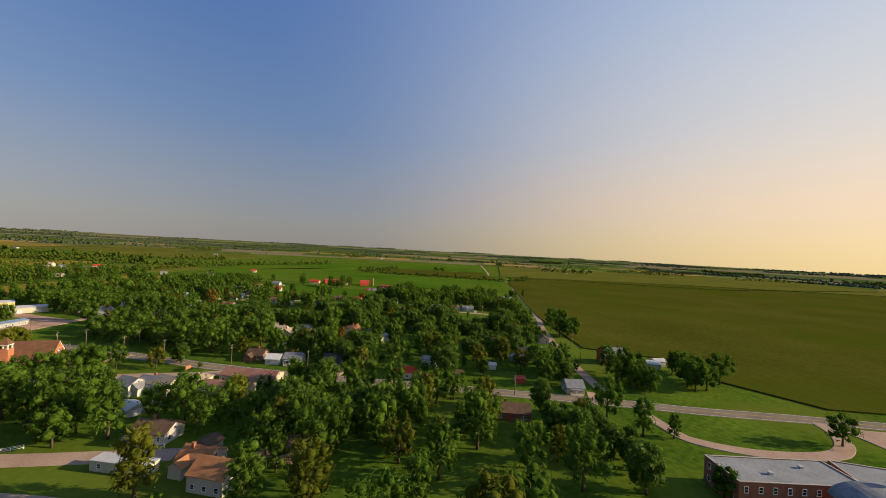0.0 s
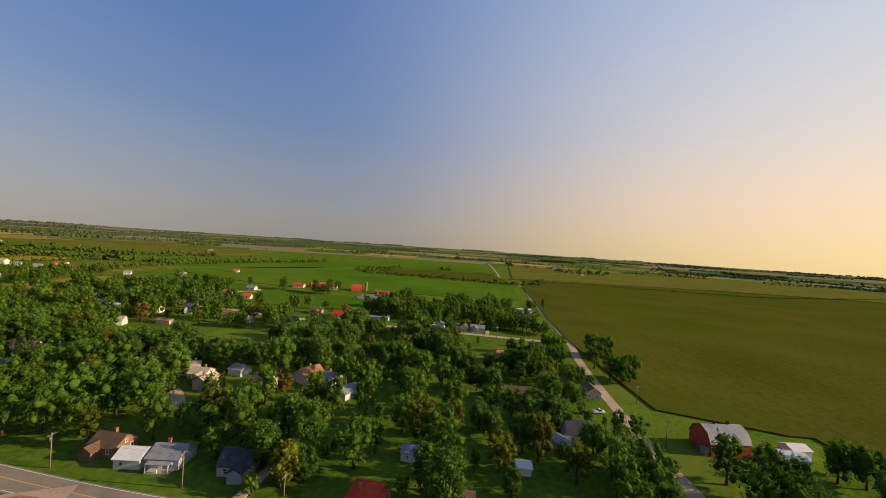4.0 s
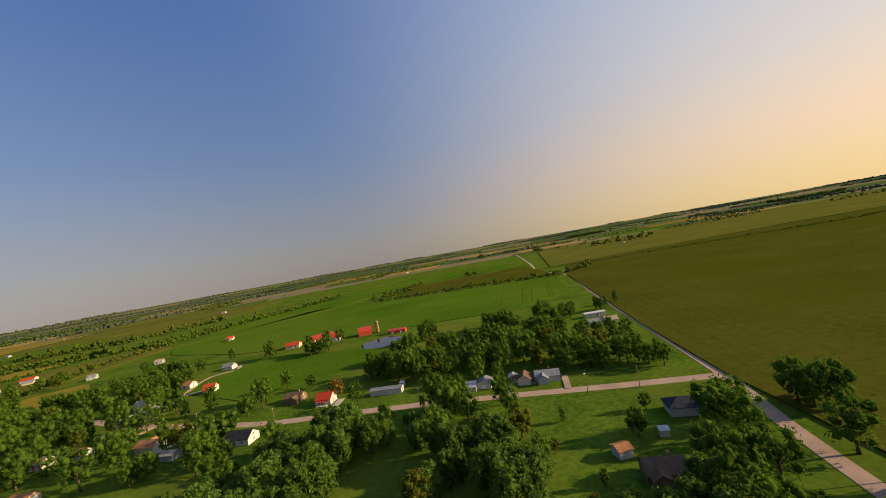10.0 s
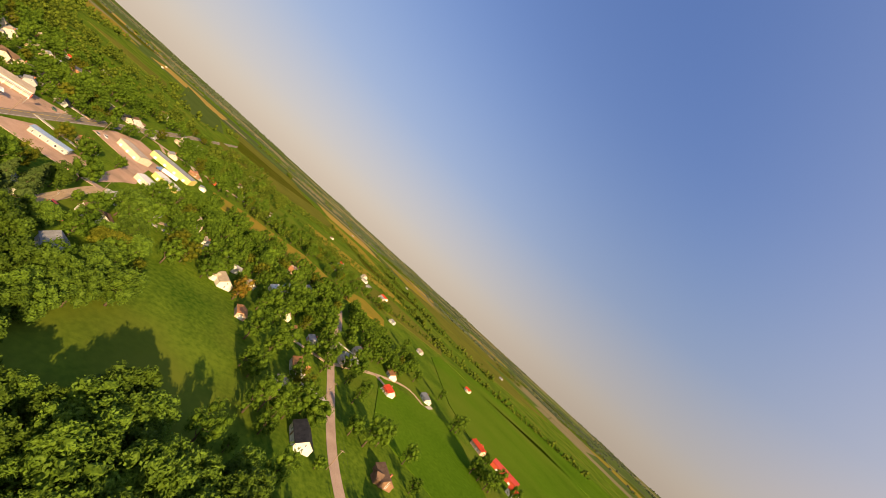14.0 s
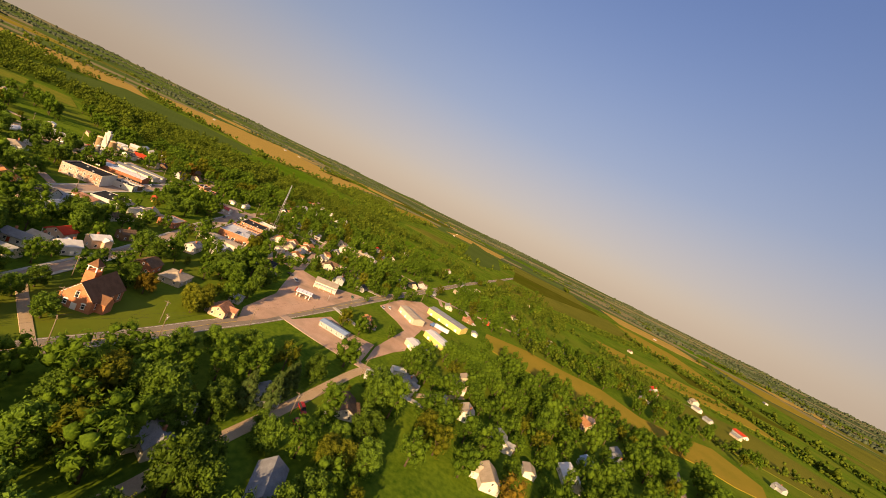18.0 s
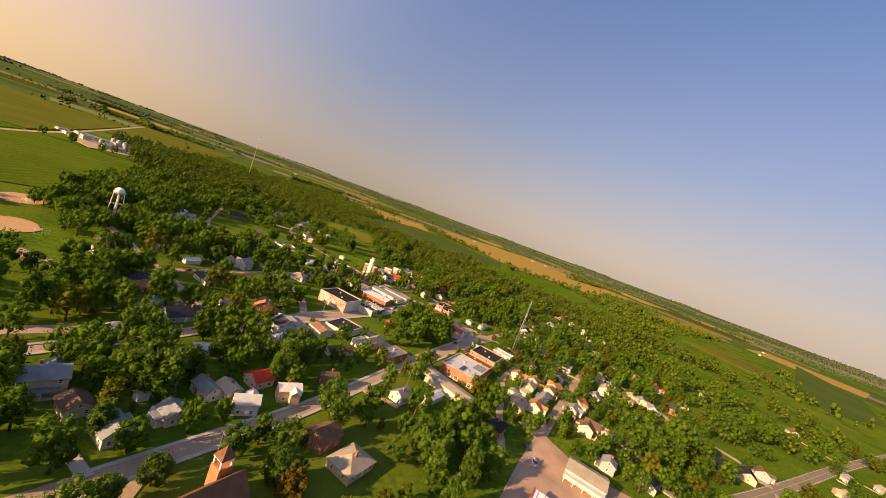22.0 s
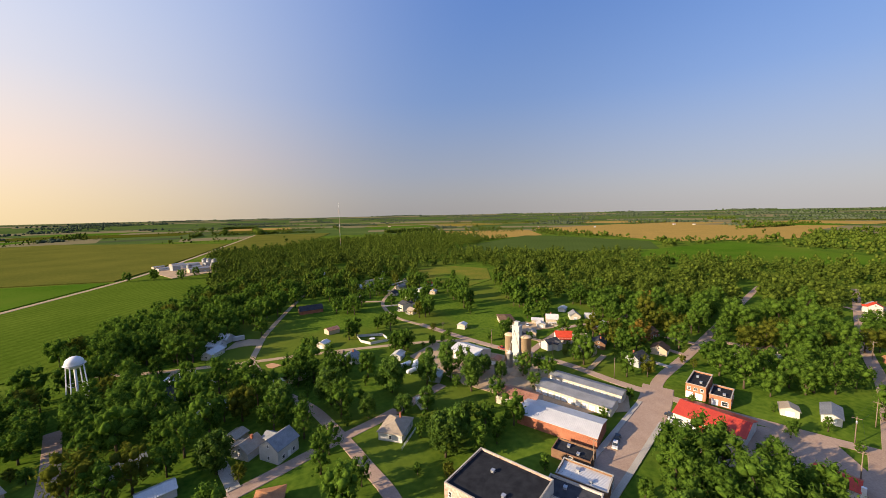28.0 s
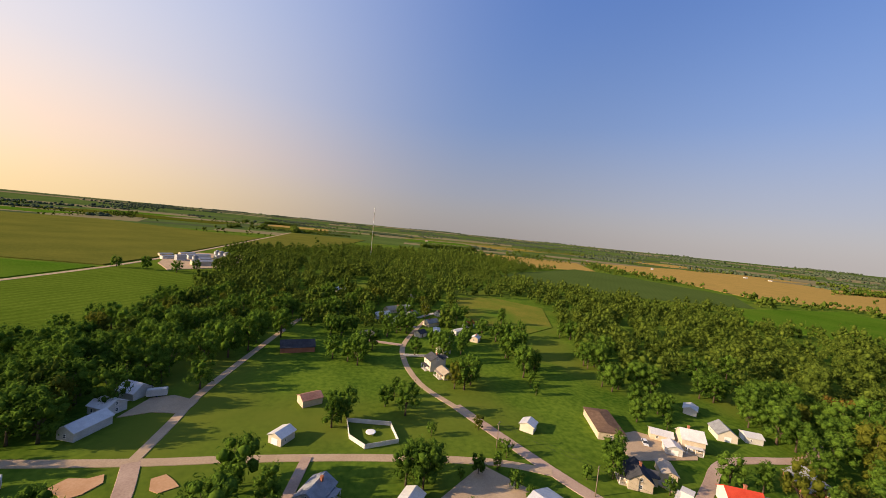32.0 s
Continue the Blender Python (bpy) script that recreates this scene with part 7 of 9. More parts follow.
def scatter(poly, n, r0, r1, seed, kinds=("", "", "", "", "", "", "p"), gap=0.75):
    """Fills a part of the plan with trees that keep clear of buildings and streets."""
    g = random.Random(seed)
    xs, ys = [p[0] for p in poly], [p[1] for p in poly]
    made = 0
    for _ in range(n * 14):
        x, y, r = g.uniform(min(xs), max(xs)), g.uniform(min(ys), max(ys)), g.uniform(r0, r1)
        if made >= n:
            break
        if not inside(x, y, poly) or r > 2.5 and any((0 < 0.55 * (x - a) + 0.83 * (y - b) < 14 and abs(0.83 * (x - a) - 0.55 * (y - b)) < 6) if x < -150 and y < 260 else (0 < b - y < 14 and abs(x - a) < 6) for a, b, c in BUSY[ROAD_COUNT:]) or any(inside(x, y, lawn) for lawn in LAWNS) or any(math.hypot(x - a, y - b) < c + 0.45 * r for a, b, c in BUSY) or any(math.hypot(x - a, y - b) < gap * (r + c) for a, b, c in PLANTED):
            continue
        also(round(x, 1), round(y, 1), r, g.choice(kinds))
        made += 1


tree(-81.1, 253.9, 5.1)
tree(-22.8, 241.6, 5.8)
tree(-129.5, 235.8, 5.0)
tree(4.8, 139.4, 6.1)
tree(-124.3, 235.6, 3.9)
tree(-199.2, 125.1, 3.8, "a")
tree(-28.4, 245.4, 4.6)
tree(-26.6, 250.3, 4.0)
tree(-145.7, 216.5, 5.0)
tree(-86.9, 249.7, 4.4)
tree(-150.8, 210.6, 5.4)
tree(-87.6, 256.6, 5.8)
tree(-119, 234.5, 4.7)
tree(-125.5, 229.4, 3.9)
tree(-134.1, 230.4, 5.0)
tree(-79.9, 260.4, 5.5)
tree(-196.7, 119.2, 4.5)
tree(-74.2, 260.9, 5.5)
tree(-263.1, -55.3, 4.8)
tree(-137.3, 234.3, 5.3)
tree(-7.9, 240.2, 3.7)
tree(-71.5, 254.4, 6.3)
tree(-7.6, 209.9, 4.1)
tree(-25.5, 235.4, 5.7)
tree(-132.8, 224, 5.4)
tree(-11.6, 246, 3.6)
tree(-31.1, 239.2, 5.3)
tree(-87, 244.1, 4.5)
tree(-132.8, 239.6, 5.0)
tree(-112.8, 231.8, 4.4)
tree(-118.4, 229, 4.4)
tree(-267.1, -59.5, 4.1)
tree(-95, 258.9, 6.3)
tree(-219.8, 59.6, 5.2)
tree(-262.5, -49.1, 5.2)
tree(-8.2, 202.4, 4.7)
tree(-216.6, 50.3, 5.5)
tree(-225.3, -15.8, 5.5)
tree(-142.8, 211.3, 6.0)
tree(-74.5, 246.2, 4.0)
tree(-124.9, 222.8, 3.9)
tree(-206.4, 144.3, 2.9, "p")
tree(-208.1, 139.5, 4.2, "p")
tree(-168.4, 215.2, 3.9)
tree(-268.9, -53.4, 5.1)
tree(-174.3, 210.5, 3.2)
tree(-68.6, 250.4, 3.6)
tree(-219.9, 101.4, 5.6)
tree(-6, 246, 3.7)
tree(-225.4, -27.6, 3.6)
tree(-67.4, 265.1, 5.4)
tree(-88.3, 264.2, 5.7)
tree(-82.3, 240.6, 4.9)
tree(-43.4, 238, 4.1)
tree(-12.8, 207.5, 4.7)
tree(-18.7, 220.4, 2.9)
tree(17.1, 181.3, 4.2)
tree(-155.4, 194.4, 5.9)
tree(-110.1, 228.9, 4.4)
tree(-64.7, 259.6, 6.2)
tree(-272.9, -57.9, 4.2)
tree(-89.1, 237, 4.2)
tree(-79.7, 268.1, 5.2)
tree(-55.1, 250.3, 3.7)
tree(-141.4, 242.1, 4.1)
tree(-213.7, 140.4, 3.5, "p")
tree(-210.4, 144.5, 4.7, "p")
tree(-146.5, 238.7, 4.7)
tree(-72.1, 269.9, 6.0)
tree(-97.8, 232.8, 4.4)
tree(-22.7, 263.3, 4.4)
tree(-39.4, 232.6, 4.1)
tree(-151.5, 235.4, 4.8)
tree(-158.3, 188.1, 6.1)
tree(-98.6, 263.9, 5.2)
tree(-129.7, 214.2, 4.0, "p")
tree(-116.8, 220.9, 4.1)
tree(-123.4, 216.6, 3.8)
tree(-57, 260.3, 5.1)
tree(20.8, 175.8, 4.3)
tree(-111.2, 222.9, 4.6)
tree(-219.3, -28.4, 4.2)
tree(-210.9, 63.1, 6.1)
tree(-59.9, 253.2, 4.7)
tree(22.3, 181.4, 3.8)
tree(-91.9, 269.1, 5.9)
tree(-46.1, 231, 4.5)
tree(23.3, 145.8, 3.6)
tree(-91.1, 230.8, 4.1)
tree(-160.7, 177.7, 4.9)
tree(-85.2, 271.6, 3.7)
tree(-148.3, 243.3, 4.5)
tree(-57.9, 266.3, 6.3)
tree(-96.9, 227.3, 4.9)
tree(-129.8, 209.2, 4.1)
tree(18.6, 219.7, 5.0)
tree(-78.5, 274.9, 6.0)
tree(-222.5, 134.8, 3.0, "p")
tree(-20.7, 268.5, 4.4)
tree(-221.9, 91.2, 5.1)
tree(-186.6, 90.7, 2.7)
tree(-60.6, 271.6, 5.5)
tree(-157, 180.1, 4.3)
tree(-71.8, 276.5, 5.9)
tree(-144.1, 248.3, 5.5)
tree(9.9, 242.7, 4.8)
tree(-36.2, 221.5, 2.8)
tree(-161.4, 237.2, 4.9)
tree(-266.6, -78.6, 3.7)
tree(-61.7, 234.4, 5.5)
tree(-156.2, 176.2, 2.8, "p")
tree(25, 213, 4.9)
tree(-85.9, 277.1, 3.7)
tree(9.1, 249.1, 4.5)
tree(-150.1, 182.7, 3.0)
tree(15.5, 241.6, 4.6)
tree(-257.1, -79.7, 3.4)
tree(-121.6, 207.4, 4.0)
tree(-205.9, 70.5, 4.2)
tree(-158, 169.1, 4.1, "p")
tree(-174.7, 234.3, 4.1, "p")
tree(-15.8, 273.2, 4.3)
tree(-77.3, 281.6, 5.4)
tree(2.9, 260.2, 5.6)
tree(-144.2, 186.1, 4.3, "p")
tree(-180.5, 232, 3.6, "p")
tree(-24.4, 93.1, 3.9)
tree(15.8, 247.7, 4.3)
tree(-1.7, 266.7, 6.0)
tree(-69.6, 284.9, 4.9)
tree(-64, 285.2, 5.5)
tree(-66.4, 224, 3.2)
tree(-243.8, -82, 3.4)
tree(-16.5, 278.5, 3.6)
tree(-246, 119.8, 4.7)
tree(-164.3, 127.8, 2.0, "a")
tree(-11.9, 275.4, 3.9)
tree(-179.2, 237.7, 4.1, "p")
tree(-186.6, 231.8, 3.7)
tree(-114.9, 203.9, 5.9)
tree(-248.4, 114.9, 5.2)
tree(-162.9, 129.7, 2.2, "a")
tree(-28.7, 96.2, 3.8)
tree(-247.4, 125.7, 4.9)
tree(-29.8, 91.7, 3.6)
tree(7.9, 264.2, 5.4)
tree(38.5, 189.8, 4.3)
tree(38.5, 183.8, 3.1)
tree(-28.2, 120.9, 4.6)
tree(-199.9, -18.9, 3.1)
tree(41.5, 107.1, 5.2)
tree(-242, 141.4, 5.2)
tree(40.9, 91.8, 3.9)
tree(-161.5, 132.7, 3.7)
tree(3.3, 270.6, 5.5)
tree(-289.5, -85.2, 5.6)
tree(41.7, 87, 4.1)
tree(40.5, 195.7, 4.7)
tree(-31.9, 85.1, 4.3)
tree(-161.9, 117.6, 3.1)
tree(28.1, 242.3, 4.6)
tree(-32.2, 145.5, 3.5)
tree(-253.2, 122.9, 4.3)
tree(-188.8, 54.5, 4.4)
tree(-254.6, 116.2, 4.8)
tree(-183.2, 244.5, 4.8)
tree(-74.1, 292.4, 5.7)
tree(-131.1, 183.2, 5.2)
tree(-63.7, 293, 6.0)
tree(-34.5, 101.4, 3.9)
tree(45.2, 191.1, 4.3)
tree(-36.5, 154.3, 3.5)
tree(46.4, 90.2, 3.6)
tree(-283.9, 30.1, 4.4)
tree(-193.8, 238.1, 5.5)
tree(28.5, 249.5, 4.2)
tree(-37.3, 164.6, 5.2)
tree(11.1, 271.2, 3.9)
tree(-171.1, 79.5, 6.0)
tree(-37, 148.4, 3.5)
tree(47, 185.9, 4.7)
tree(47.9, 82.9, 4.6)
tree(-82.6, 293.7, 4.5)
tree(-273.6, -98.3, 5.3)
tree(-37.6, 142.6, 3.4)
tree(-255.7, 134, 5.2)
tree(34.3, 245.5, 4.5)
tree(-2.8, 284, 4.3)
tree(-256.9, -98.4, 6.2)
tree(47.9, 205.6, 5.9)
tree(-66.4, 297.1, 5.1)
tree(-183.7, 38.4, 5.4)
tree(-57.8, 297.1, 6.0)
tree(-177.1, 68, 4.9)
tree(-295.7, -93.9, 4.1)
tree(-77.8, 297.8, 5.3)
tree(52.8, 87.8, 4.6)
tree(-86.3, 295.9, 4.6)
tree(3.1, 284.2, 4.5)
tree(-195.1, -70, 5.3)
tree(-43.2, 88.9, 4.7)
tree(-3.4, 289.2, 5.3)
tree(-231.5, -98.4, 6.1)
tree(-63.3, 200.1, 3.5, "a")
tree(54.4, 82.1, 3.9)
tree(-45.8, 165.6, 6.1)
tree(40.3, 246.7, 5.4)
tree(-263.8, 132.5, 4.0)
tree(-43.1, 105.9, 5.8)
tree(54.3, 171.3, 4.1)
tree(55.1, 75.4, 3.9)
tree(-214.1, 232.7, 6.3)
tree(-47.2, 299.3, 5.0)
tree(-24.2, 299.9, 4.4)
tree(-296.7, 15.4, 3.9)
tree(-81.5, 300.1, 4.7)
tree(-307.4, -90.8, 3.1)
tree(-45.7, 92.6, 4.6)
tree(-296.3, 29.6, 4.9)
tree(-118, 179.9, 3.8)
tree(-166.2, 75.6, 6.1)
tree(-64.3, 303.6, 5.9)
tree(2.5, 289.5, 5.0)
tree(-221.8, 228.7, 6.0)
tree(46, 240.8, 5.9)
tree(-212.8, -95.5, 5.5)
tree(-47.4, 151.1, 5.0)
tree(-158, 94.2, 4.1)
tree(56.9, 60.6, 4.8)
tree(57.2, 156.6, 4.7)
tree(-299.6, 11.2, 4.0)
tree(-110.7, 182.5, 4.5)
tree(-300.8, 2.9, 5.0)
tree(-47.8, 86, 5.5)
tree(-303.5, -99.3, 3.8)
tree(58.4, 209.3, 4.1)
tree(-287.2, -108.6, 5.5)
tree(59.7, 71.2, 3.7)
tree(60.8, 139.3, 4.6)
tree(-18.2, 302.3, 4.1)
tree(-42.3, 303.6, 3.7)
tree(45.7, 251.1, 6.0)
tree(60.8, 77, 3.8)
tree(-50.3, 90.4, 5.6)
tree(-58.4, 306.9, 6.1)
tree(-23.9, 305.5, 4.5)
tree(-67, 307.7, 6.1)
tree(-54.2, 173.9, 3.3)
tree(62.1, 161, 4.7)
also(-218.4, 239.7, 6.3)
also(-158.9, 85.7, 4.0, "p")
also(-306.4, -1.3, 4.4)
also(-305.8, 9.7, 3.5)
also(-30.6, 306.8, 3.7)
also(-305.8, 14.7, 3.8)
also(50.5, 246.5, 5.9)
also(-65.3, 188.2, 5.5)
also(63.8, 170.3, 3.7)
also(64.4, 155.5, 4.4)
also(65.9, 104.7, 5.3)
also(-225.2, 235.9, 5.2)
also(-306, 21.5, 4.6)
also(-169, 59.7, 4.3)
also(-162.4, 72.9, 5.6)
also(-61.2, 311.1, 5.3)
also(67.9, 183.9, 3.7)
also(-250.2, -117.8, 4.5)
also(-129.4, 154.9, 6.1)
also(-70, 184.6, 3.8)
also(-214.3, 255.2, 5.0, "p")
also(-166.2, 60.3, 5.7)
also(-312.4, 12.2, 5.1)
also(-92, 309, 4.4)
also(-210, -108.1, 4.0)
also(-312.4, 5.4, 5.8)
also(-315.9, -10.8, 4.6)
also(57.8, 246.8, 3.9)
also(-120.1, 300.7, 5.4)
also(-315.2, -4.5, 4.2)
also(-171.4, -52.8, 4.3)
also(-170, 51.3, 4.4)
also(-65.6, 180.7, 3.9)
also(-60.6, 151.7, 3.8)
also(-314.3, 21.3, 4.2)
also(73.4, 180.9, 4.0)
also(-203.5, -107.6, 4.3)
also(-317.4, 0.6, 4.7)
also(73, 92.2, 5.1)
also(-170.1, 6.3, 4.2)
also(-240.5, -120.8, 4.2)
also(-147.3, 298.6, 4.0)
also(-233.1, -120.8, 4.0)
also(-71.3, 178.1, 3.4)
also(-163.8, 59.3, 4.6)
also(-322.5, -6, 4.5)
also(67.8, 239, 3.4)
also(57.9, 261.9, 4.8)
also(-323.7, -11.5, 4.9)
also(-227.6, 252.5, 5.8)
also(-321.3, 13.1, 6.1)
also(-321.8, 7.1, 6.3)
also(-207.2, -115.1, 4.3)
also(-320.1, 26.3, 4.6)
also(-142.4, 302.4, 4.0)
also(-64.7, 84.3, 2.8)
also(-225.8, -122.3, 4.4)
also(-327, -17.8, 5.4)
also(-124.3, 307, 5.4)
also(56.2, 268, 4.7)
also(-235.9, -125.4, 4.2)
also(-218.8, -121.8, 4.3)
also(-323.5, 21.2, 5.7)
also(77.3, 60.8, 3.1)
also(-65.5, 106.1, 3.3)
also(-165.1, 4, 5.8)
also(-225.3, 259.7, 5.3)
also(-148.7, 304, 3.5)
also(76, 232.7, 2.3)
also(73.3, 240.8, 2.9)
also(-326.8, 2.6, 5.1)
also(-91, 165.6, 4.6)
also(-234, 254.5, 5.3)
also(62.4, 266.4, 4.5)
also(67.2, 260.1, 5.2)
also(45.4, 288.3, 3.4)
also(-331.6, -7.9, 5.6)
also(-171.4, 300.6, 6.0)
also(83.8, 92.3, 3.1)
also(-223.9, -127.9, 4.3)
also(-70.8, 86.3, 4.8)
also(-200.9, -120.2, 4.6)
also(-123.5, 313, 3.4)
also(-330.6, 8.4, 5.4)
also(-216.9, -127.3, 4.8)
also(-23.8, 324.5, 6.1)
also(-334.7, -14, 5.5)
also(-232.7, 261.6, 4.7)
also(-17, 323.9, 5.3)
also(-129.6, 313.5, 4.0)
also(-78.5, 163.5, 3.5)
also(90, 148, 5.0)
also(90.2, 160.5, 5.9)
also(-334.4, 0.4, 4.6)
also(-180.2, -113.5, 6.0)
also(-153.8, -33.2, 3.9)
also(-334.3, 17.2, 5.1)
also(-257.5, 238.6, 5.2)
also(-161.8, -95.3, 5.5)
also(-125.8, 318.1, 3.5)
also(-337.1, 11.6, 5.7)
also(94.4, 152.5, 5.6)
also(95, 139.3, 4.2)
also(95.2, 145.1, 4.6)
also(-152.8, -21.6, 5.8)
also(-262.4, 233.8, 5.5)
also(-231.8, 272, 5.5)
also(-165, 311.3, 6.0)
also(-22.6, 330.1, 5.1)
also(-206.2, 292.9, 4.9, "a")
also(-274.7, -140.5, 4.5)
also(-15.7, 329.6, 5.5)
also(-340.2, 8, 4.7)
also(-340.3, 3, 4.3)
also(-341.9, -1.4, 4.9)
also(-149.1, -35.9, 6.1)
also(3.9, 325.5, 4.8)
also(-132.2, 321.6, 5.4)
also(-270.2, -143.1, 4.4)
also(-228.6, 280.4, 5.8)
also(99.8, 149.6, 5.4)
also(100.1, 136.2, 4.2)
also(-285.8, 197.6, 2.7)
also(101.5, 141.3, 4.3)
also(-277.8, -143.8, 4.4)
also(-66.4, 19.9, 5.7)
also(72.9, 279.1, 5.1)
also(-153.2, 12, 4.4)
also(92.3, 248.3, 5.1)
also(69.4, 287.9, 5.3)
also(96.4, 243.4, 4.9)
also(-273.3, -146.3, 4.1)
also(-165, -117.8, 5.5)
also(-152.6, 16.2, 4.1)
also(-224.2, -146, 3.1)
also(-235, 283.7, 4.9)
also(-134.7, 328.2, 5.0)
also(55.1, 304.8, 2.1)
also(-177.3, 319, 5.6)
also(-181.1, -131.5, 3.5)
also(-127.6, 330.2, 5.1)
also(-142, -33.8, 6.2)
also(-263.6, 254.5, 4.4)
also(99.1, 251.1, 4.5)
also(-90.3, 84.4, 4.1)
also(-144.5, -16.9, 5.7)
also(91.4, 267.5, 6.0)
also(102.1, 246.3, 5.1)
also(-156.7, -117.4, 5.7)
also(76, 290.2, 5.6)
also(-150, -111.2, 4.4)
also(-69.1, 348.4, 4.1)
also(-146.8, 7.1, 4.4)
also(-264.2, 261.2, 3.8)
also(-280.4, 235.9, 6.1)
also(-283.5, 231.5, 4.7)
also(-269, 256.6, 4.2)
also(-144.9, -108.8, 4.4)
also(-148.5, -115.1, 4.5)
also(-293.9, 208.1, 3.4)
also(-141.8, 89.6, 4.0)
also(-146.3, 18, 4.4)
also(-147.3, -120.1, 4.2)
also(-167.1, -137.2, 3.4)
also(-143.4, -114.5, 4.8)
also(-142.9, 4.6, 4.4)
also(-134.5, -100.8, 4.2)
also(4.2, 346.6, 4.0)
also(123.4, 145.9, 5.0)
also(-126.2, -79.4, 5.7)
also(-140.4, 86.5, 3.6)
also(124, 140.8, 5.2)
also(-141.4, -119.1, 5.0)
also(-126, -88.6, 4.6)
also(-336.8, -136.8, 4.2)
also(128.4, 166.2, 4.2)
also(-375.8, -84, 5.5)
also(128.9, 147.9, 5.1)
also(-126, 98.2, 4.3)
also(-89.6, 29.3, 3.5)
also(-120.1, -86.2, 4.0)
also(130.6, 142.8, 5.0)
also(100.8, 290.6, 5.1)
also(-127.6, 94.5, 4.6)
also(-368.5, -107.1, 3.8)
also(-268.9, 281.9, 3.9)
also(134.2, 170, 4.4)
also(-119.7, -91.6, 4.0)
also(-130.2, -114.4, 4.8)
also(134.8, 163.9, 4.3)
also(-86.1, 364.4, 4.2, "a")
also(100.2, 296.1, 5.2)
also(-134.9, 356.5, 4.0)
also(-340.7, -142.6, 3.7)
also(-144.6, 59.1, 4.2)
also(107.3, 290.4, 5.2)
also(-123.5, 94.3, 4.0)
also(-361.3, 133.7, 4.4)
also(-114.8, 73.2, 6.1)
also(106.7, 296.8, 4.6)
also(-233.9, 326.5, 4.1)
also(-124.7, -121.2, 5.1)
also(-249.1, -176.1, 4.7)
also(144.4, 153, 6.1)
also(-119.5, -115.7, 4.4)
also(-397.4, -39, 5.9)
also(-131.3, 364.8, 5.9)
also(8.2, 364.8, 6.1)
also(-147.9, -150, 4.4)
also(-28.3, 369.3, 4.0, "p")
also(-39.5, 373, 5.3)
also(-252.5, -178.8, 3.1)
also(-364.1, 142.3, 4.1)
also(-118.6, -120.6, 4.7)
also(142.7, 93.3, 4.5)
also(-234.5, 332.8, 4.3)
also(-52.9, 375.7, 5.8)
also(-401, -51.1, 5.0)
also(-306.2, 244.7, 4.8)
also(-3.8, 370.5, 4.2)
also(-240.3, 331, 5.0)
also(-113.5, -115, 4.6)
also(-382.4, 130.1, 5.8)
also(-44.6, 376.2, 6.1)
also(-393.3, 30.8, 4.6)
also(55.9, 350.6, 3.9)
also(-306.1, 251.7, 4.5)
also(49.8, 353.6, 4.6)
also(-113, -119.2, 5.2)
also(-382.7, 136.6, 4.9)
also(-247.2, 331, 6.2)
also(-5.7, 374.9, 5.0)
also(-292.2, 281.4, 4.6)
also(-311.2, 245.4, 4.6)
also(-165.4, 369.2, 5.6)
also(-288.1, 288.3, 4.1)
also(0.5, 376, 4.2)
also(-240.1, 339.7, 6.0)
also(-53.9, 382.8, 6.3)
also(-68.5, 383.8, 4.0)
also(35.9, 364, 6.1)
also(48.1, 359.2, 3.9)
also(-391.4, 132.3, 5.9)
also(-10.7, 378.1, 5.2)
also(-136.2, 375.9, 4.8)
also(-304.9, 262.6, 4.2)
also(-60.2, 384.2, 5.5)
also(-45.6, 383.2, 6.0)
also(-311.1, 252.4, 4.4)
also(56.3, 357.1, 4.8)
also(-213, 356.9, 6.2)
also(-401.4, -94.2, 5.7, "a")
also(67.5, 351, 5.2)
also(-398.9, 130.1, 3.8, "a")
also(-120.6, -140.9, 3.7)
also(-297.9, 279.7, 3.8)
also(80.7, 342.9, 3.9)
also(-287.3, 295.4, 3.9)
also(-390.6, 139.6, 5.5)
also(75.7, 346.9, 4.0)
also(-379.5, 148.5, 5.0)
also(-73.8, 387.1, 4.3)
also(-116, -137.5, 3.8)
also(-248, 339.6, 6.1)
also(-413.9, -25.5, 3.9)
also(-1.4, 380.3, 5.5)
also(-386.5, 145.2, 5.2)
also(-306, 268, 4.8)
also(-415.1, -31.6, 4.2)
also(54.5, 361.8, 4.4)
also(-309.6, 261.1, 4.6)
also(-296.5, 287.1, 4.2)
also(-293, 292.7, 4.5)
also(-65.4, 388.4, 5.2)
also(-108, -128.4, 6.0)
also(41.3, 368.5, 5.5)
also(20, 376.5, 5.8)
also(-7.5, 383.6, 5.2)
also(-50.7, 388.3, 4.0)
also(65.7, 356.8, 4.6)
also(73.9, 353.6, 5.4)
also(-133.3, -158.6, 4.7)
also(82.1, 349.5, 3.7)
also(-113.7, -141.7, 3.8)
also(-112.5, 388.2, 3.4)
also(-310.9, 267.6, 4.1)
also(48.5, 368.4, 4.7)
also(-32.1, 388.4, 4.3)
also(-255, 340.7, 5.3)
also(-420.4, -26.3, 4.2)
also(-384.8, 154.8, 5.3)
also(-135.3, -164, 5.0)
also(-166.2, -175.7, 6.0)
also(-60.1, 393.2, 5.0)
also(72.1, 358.4, 4.4)
also(41.5, 374, 4.9)
also(-106.2, -135.3, 5.4)
also(-391.9, 151.7, 6.2)
also(19.2, 383.7, 5.2)
also(-159.3, -175.1, 5.1)
also(-125.9, -160.5, 5.0)
also(-246.2, 351.9, 5.1)
also(-239.6, 357, 5.8)
also(-321.3, 257.1, 4.2)
also(-196.8, 378.2, 5.3)
also(-36.1, 393.5, 4.3)
also(-101.9, -132.7, 4.5)
also(-319.1, 262.5, 5.0)
also(-418.1, 20.2, 4.7)
also(47.8, 374.9, 4.8)
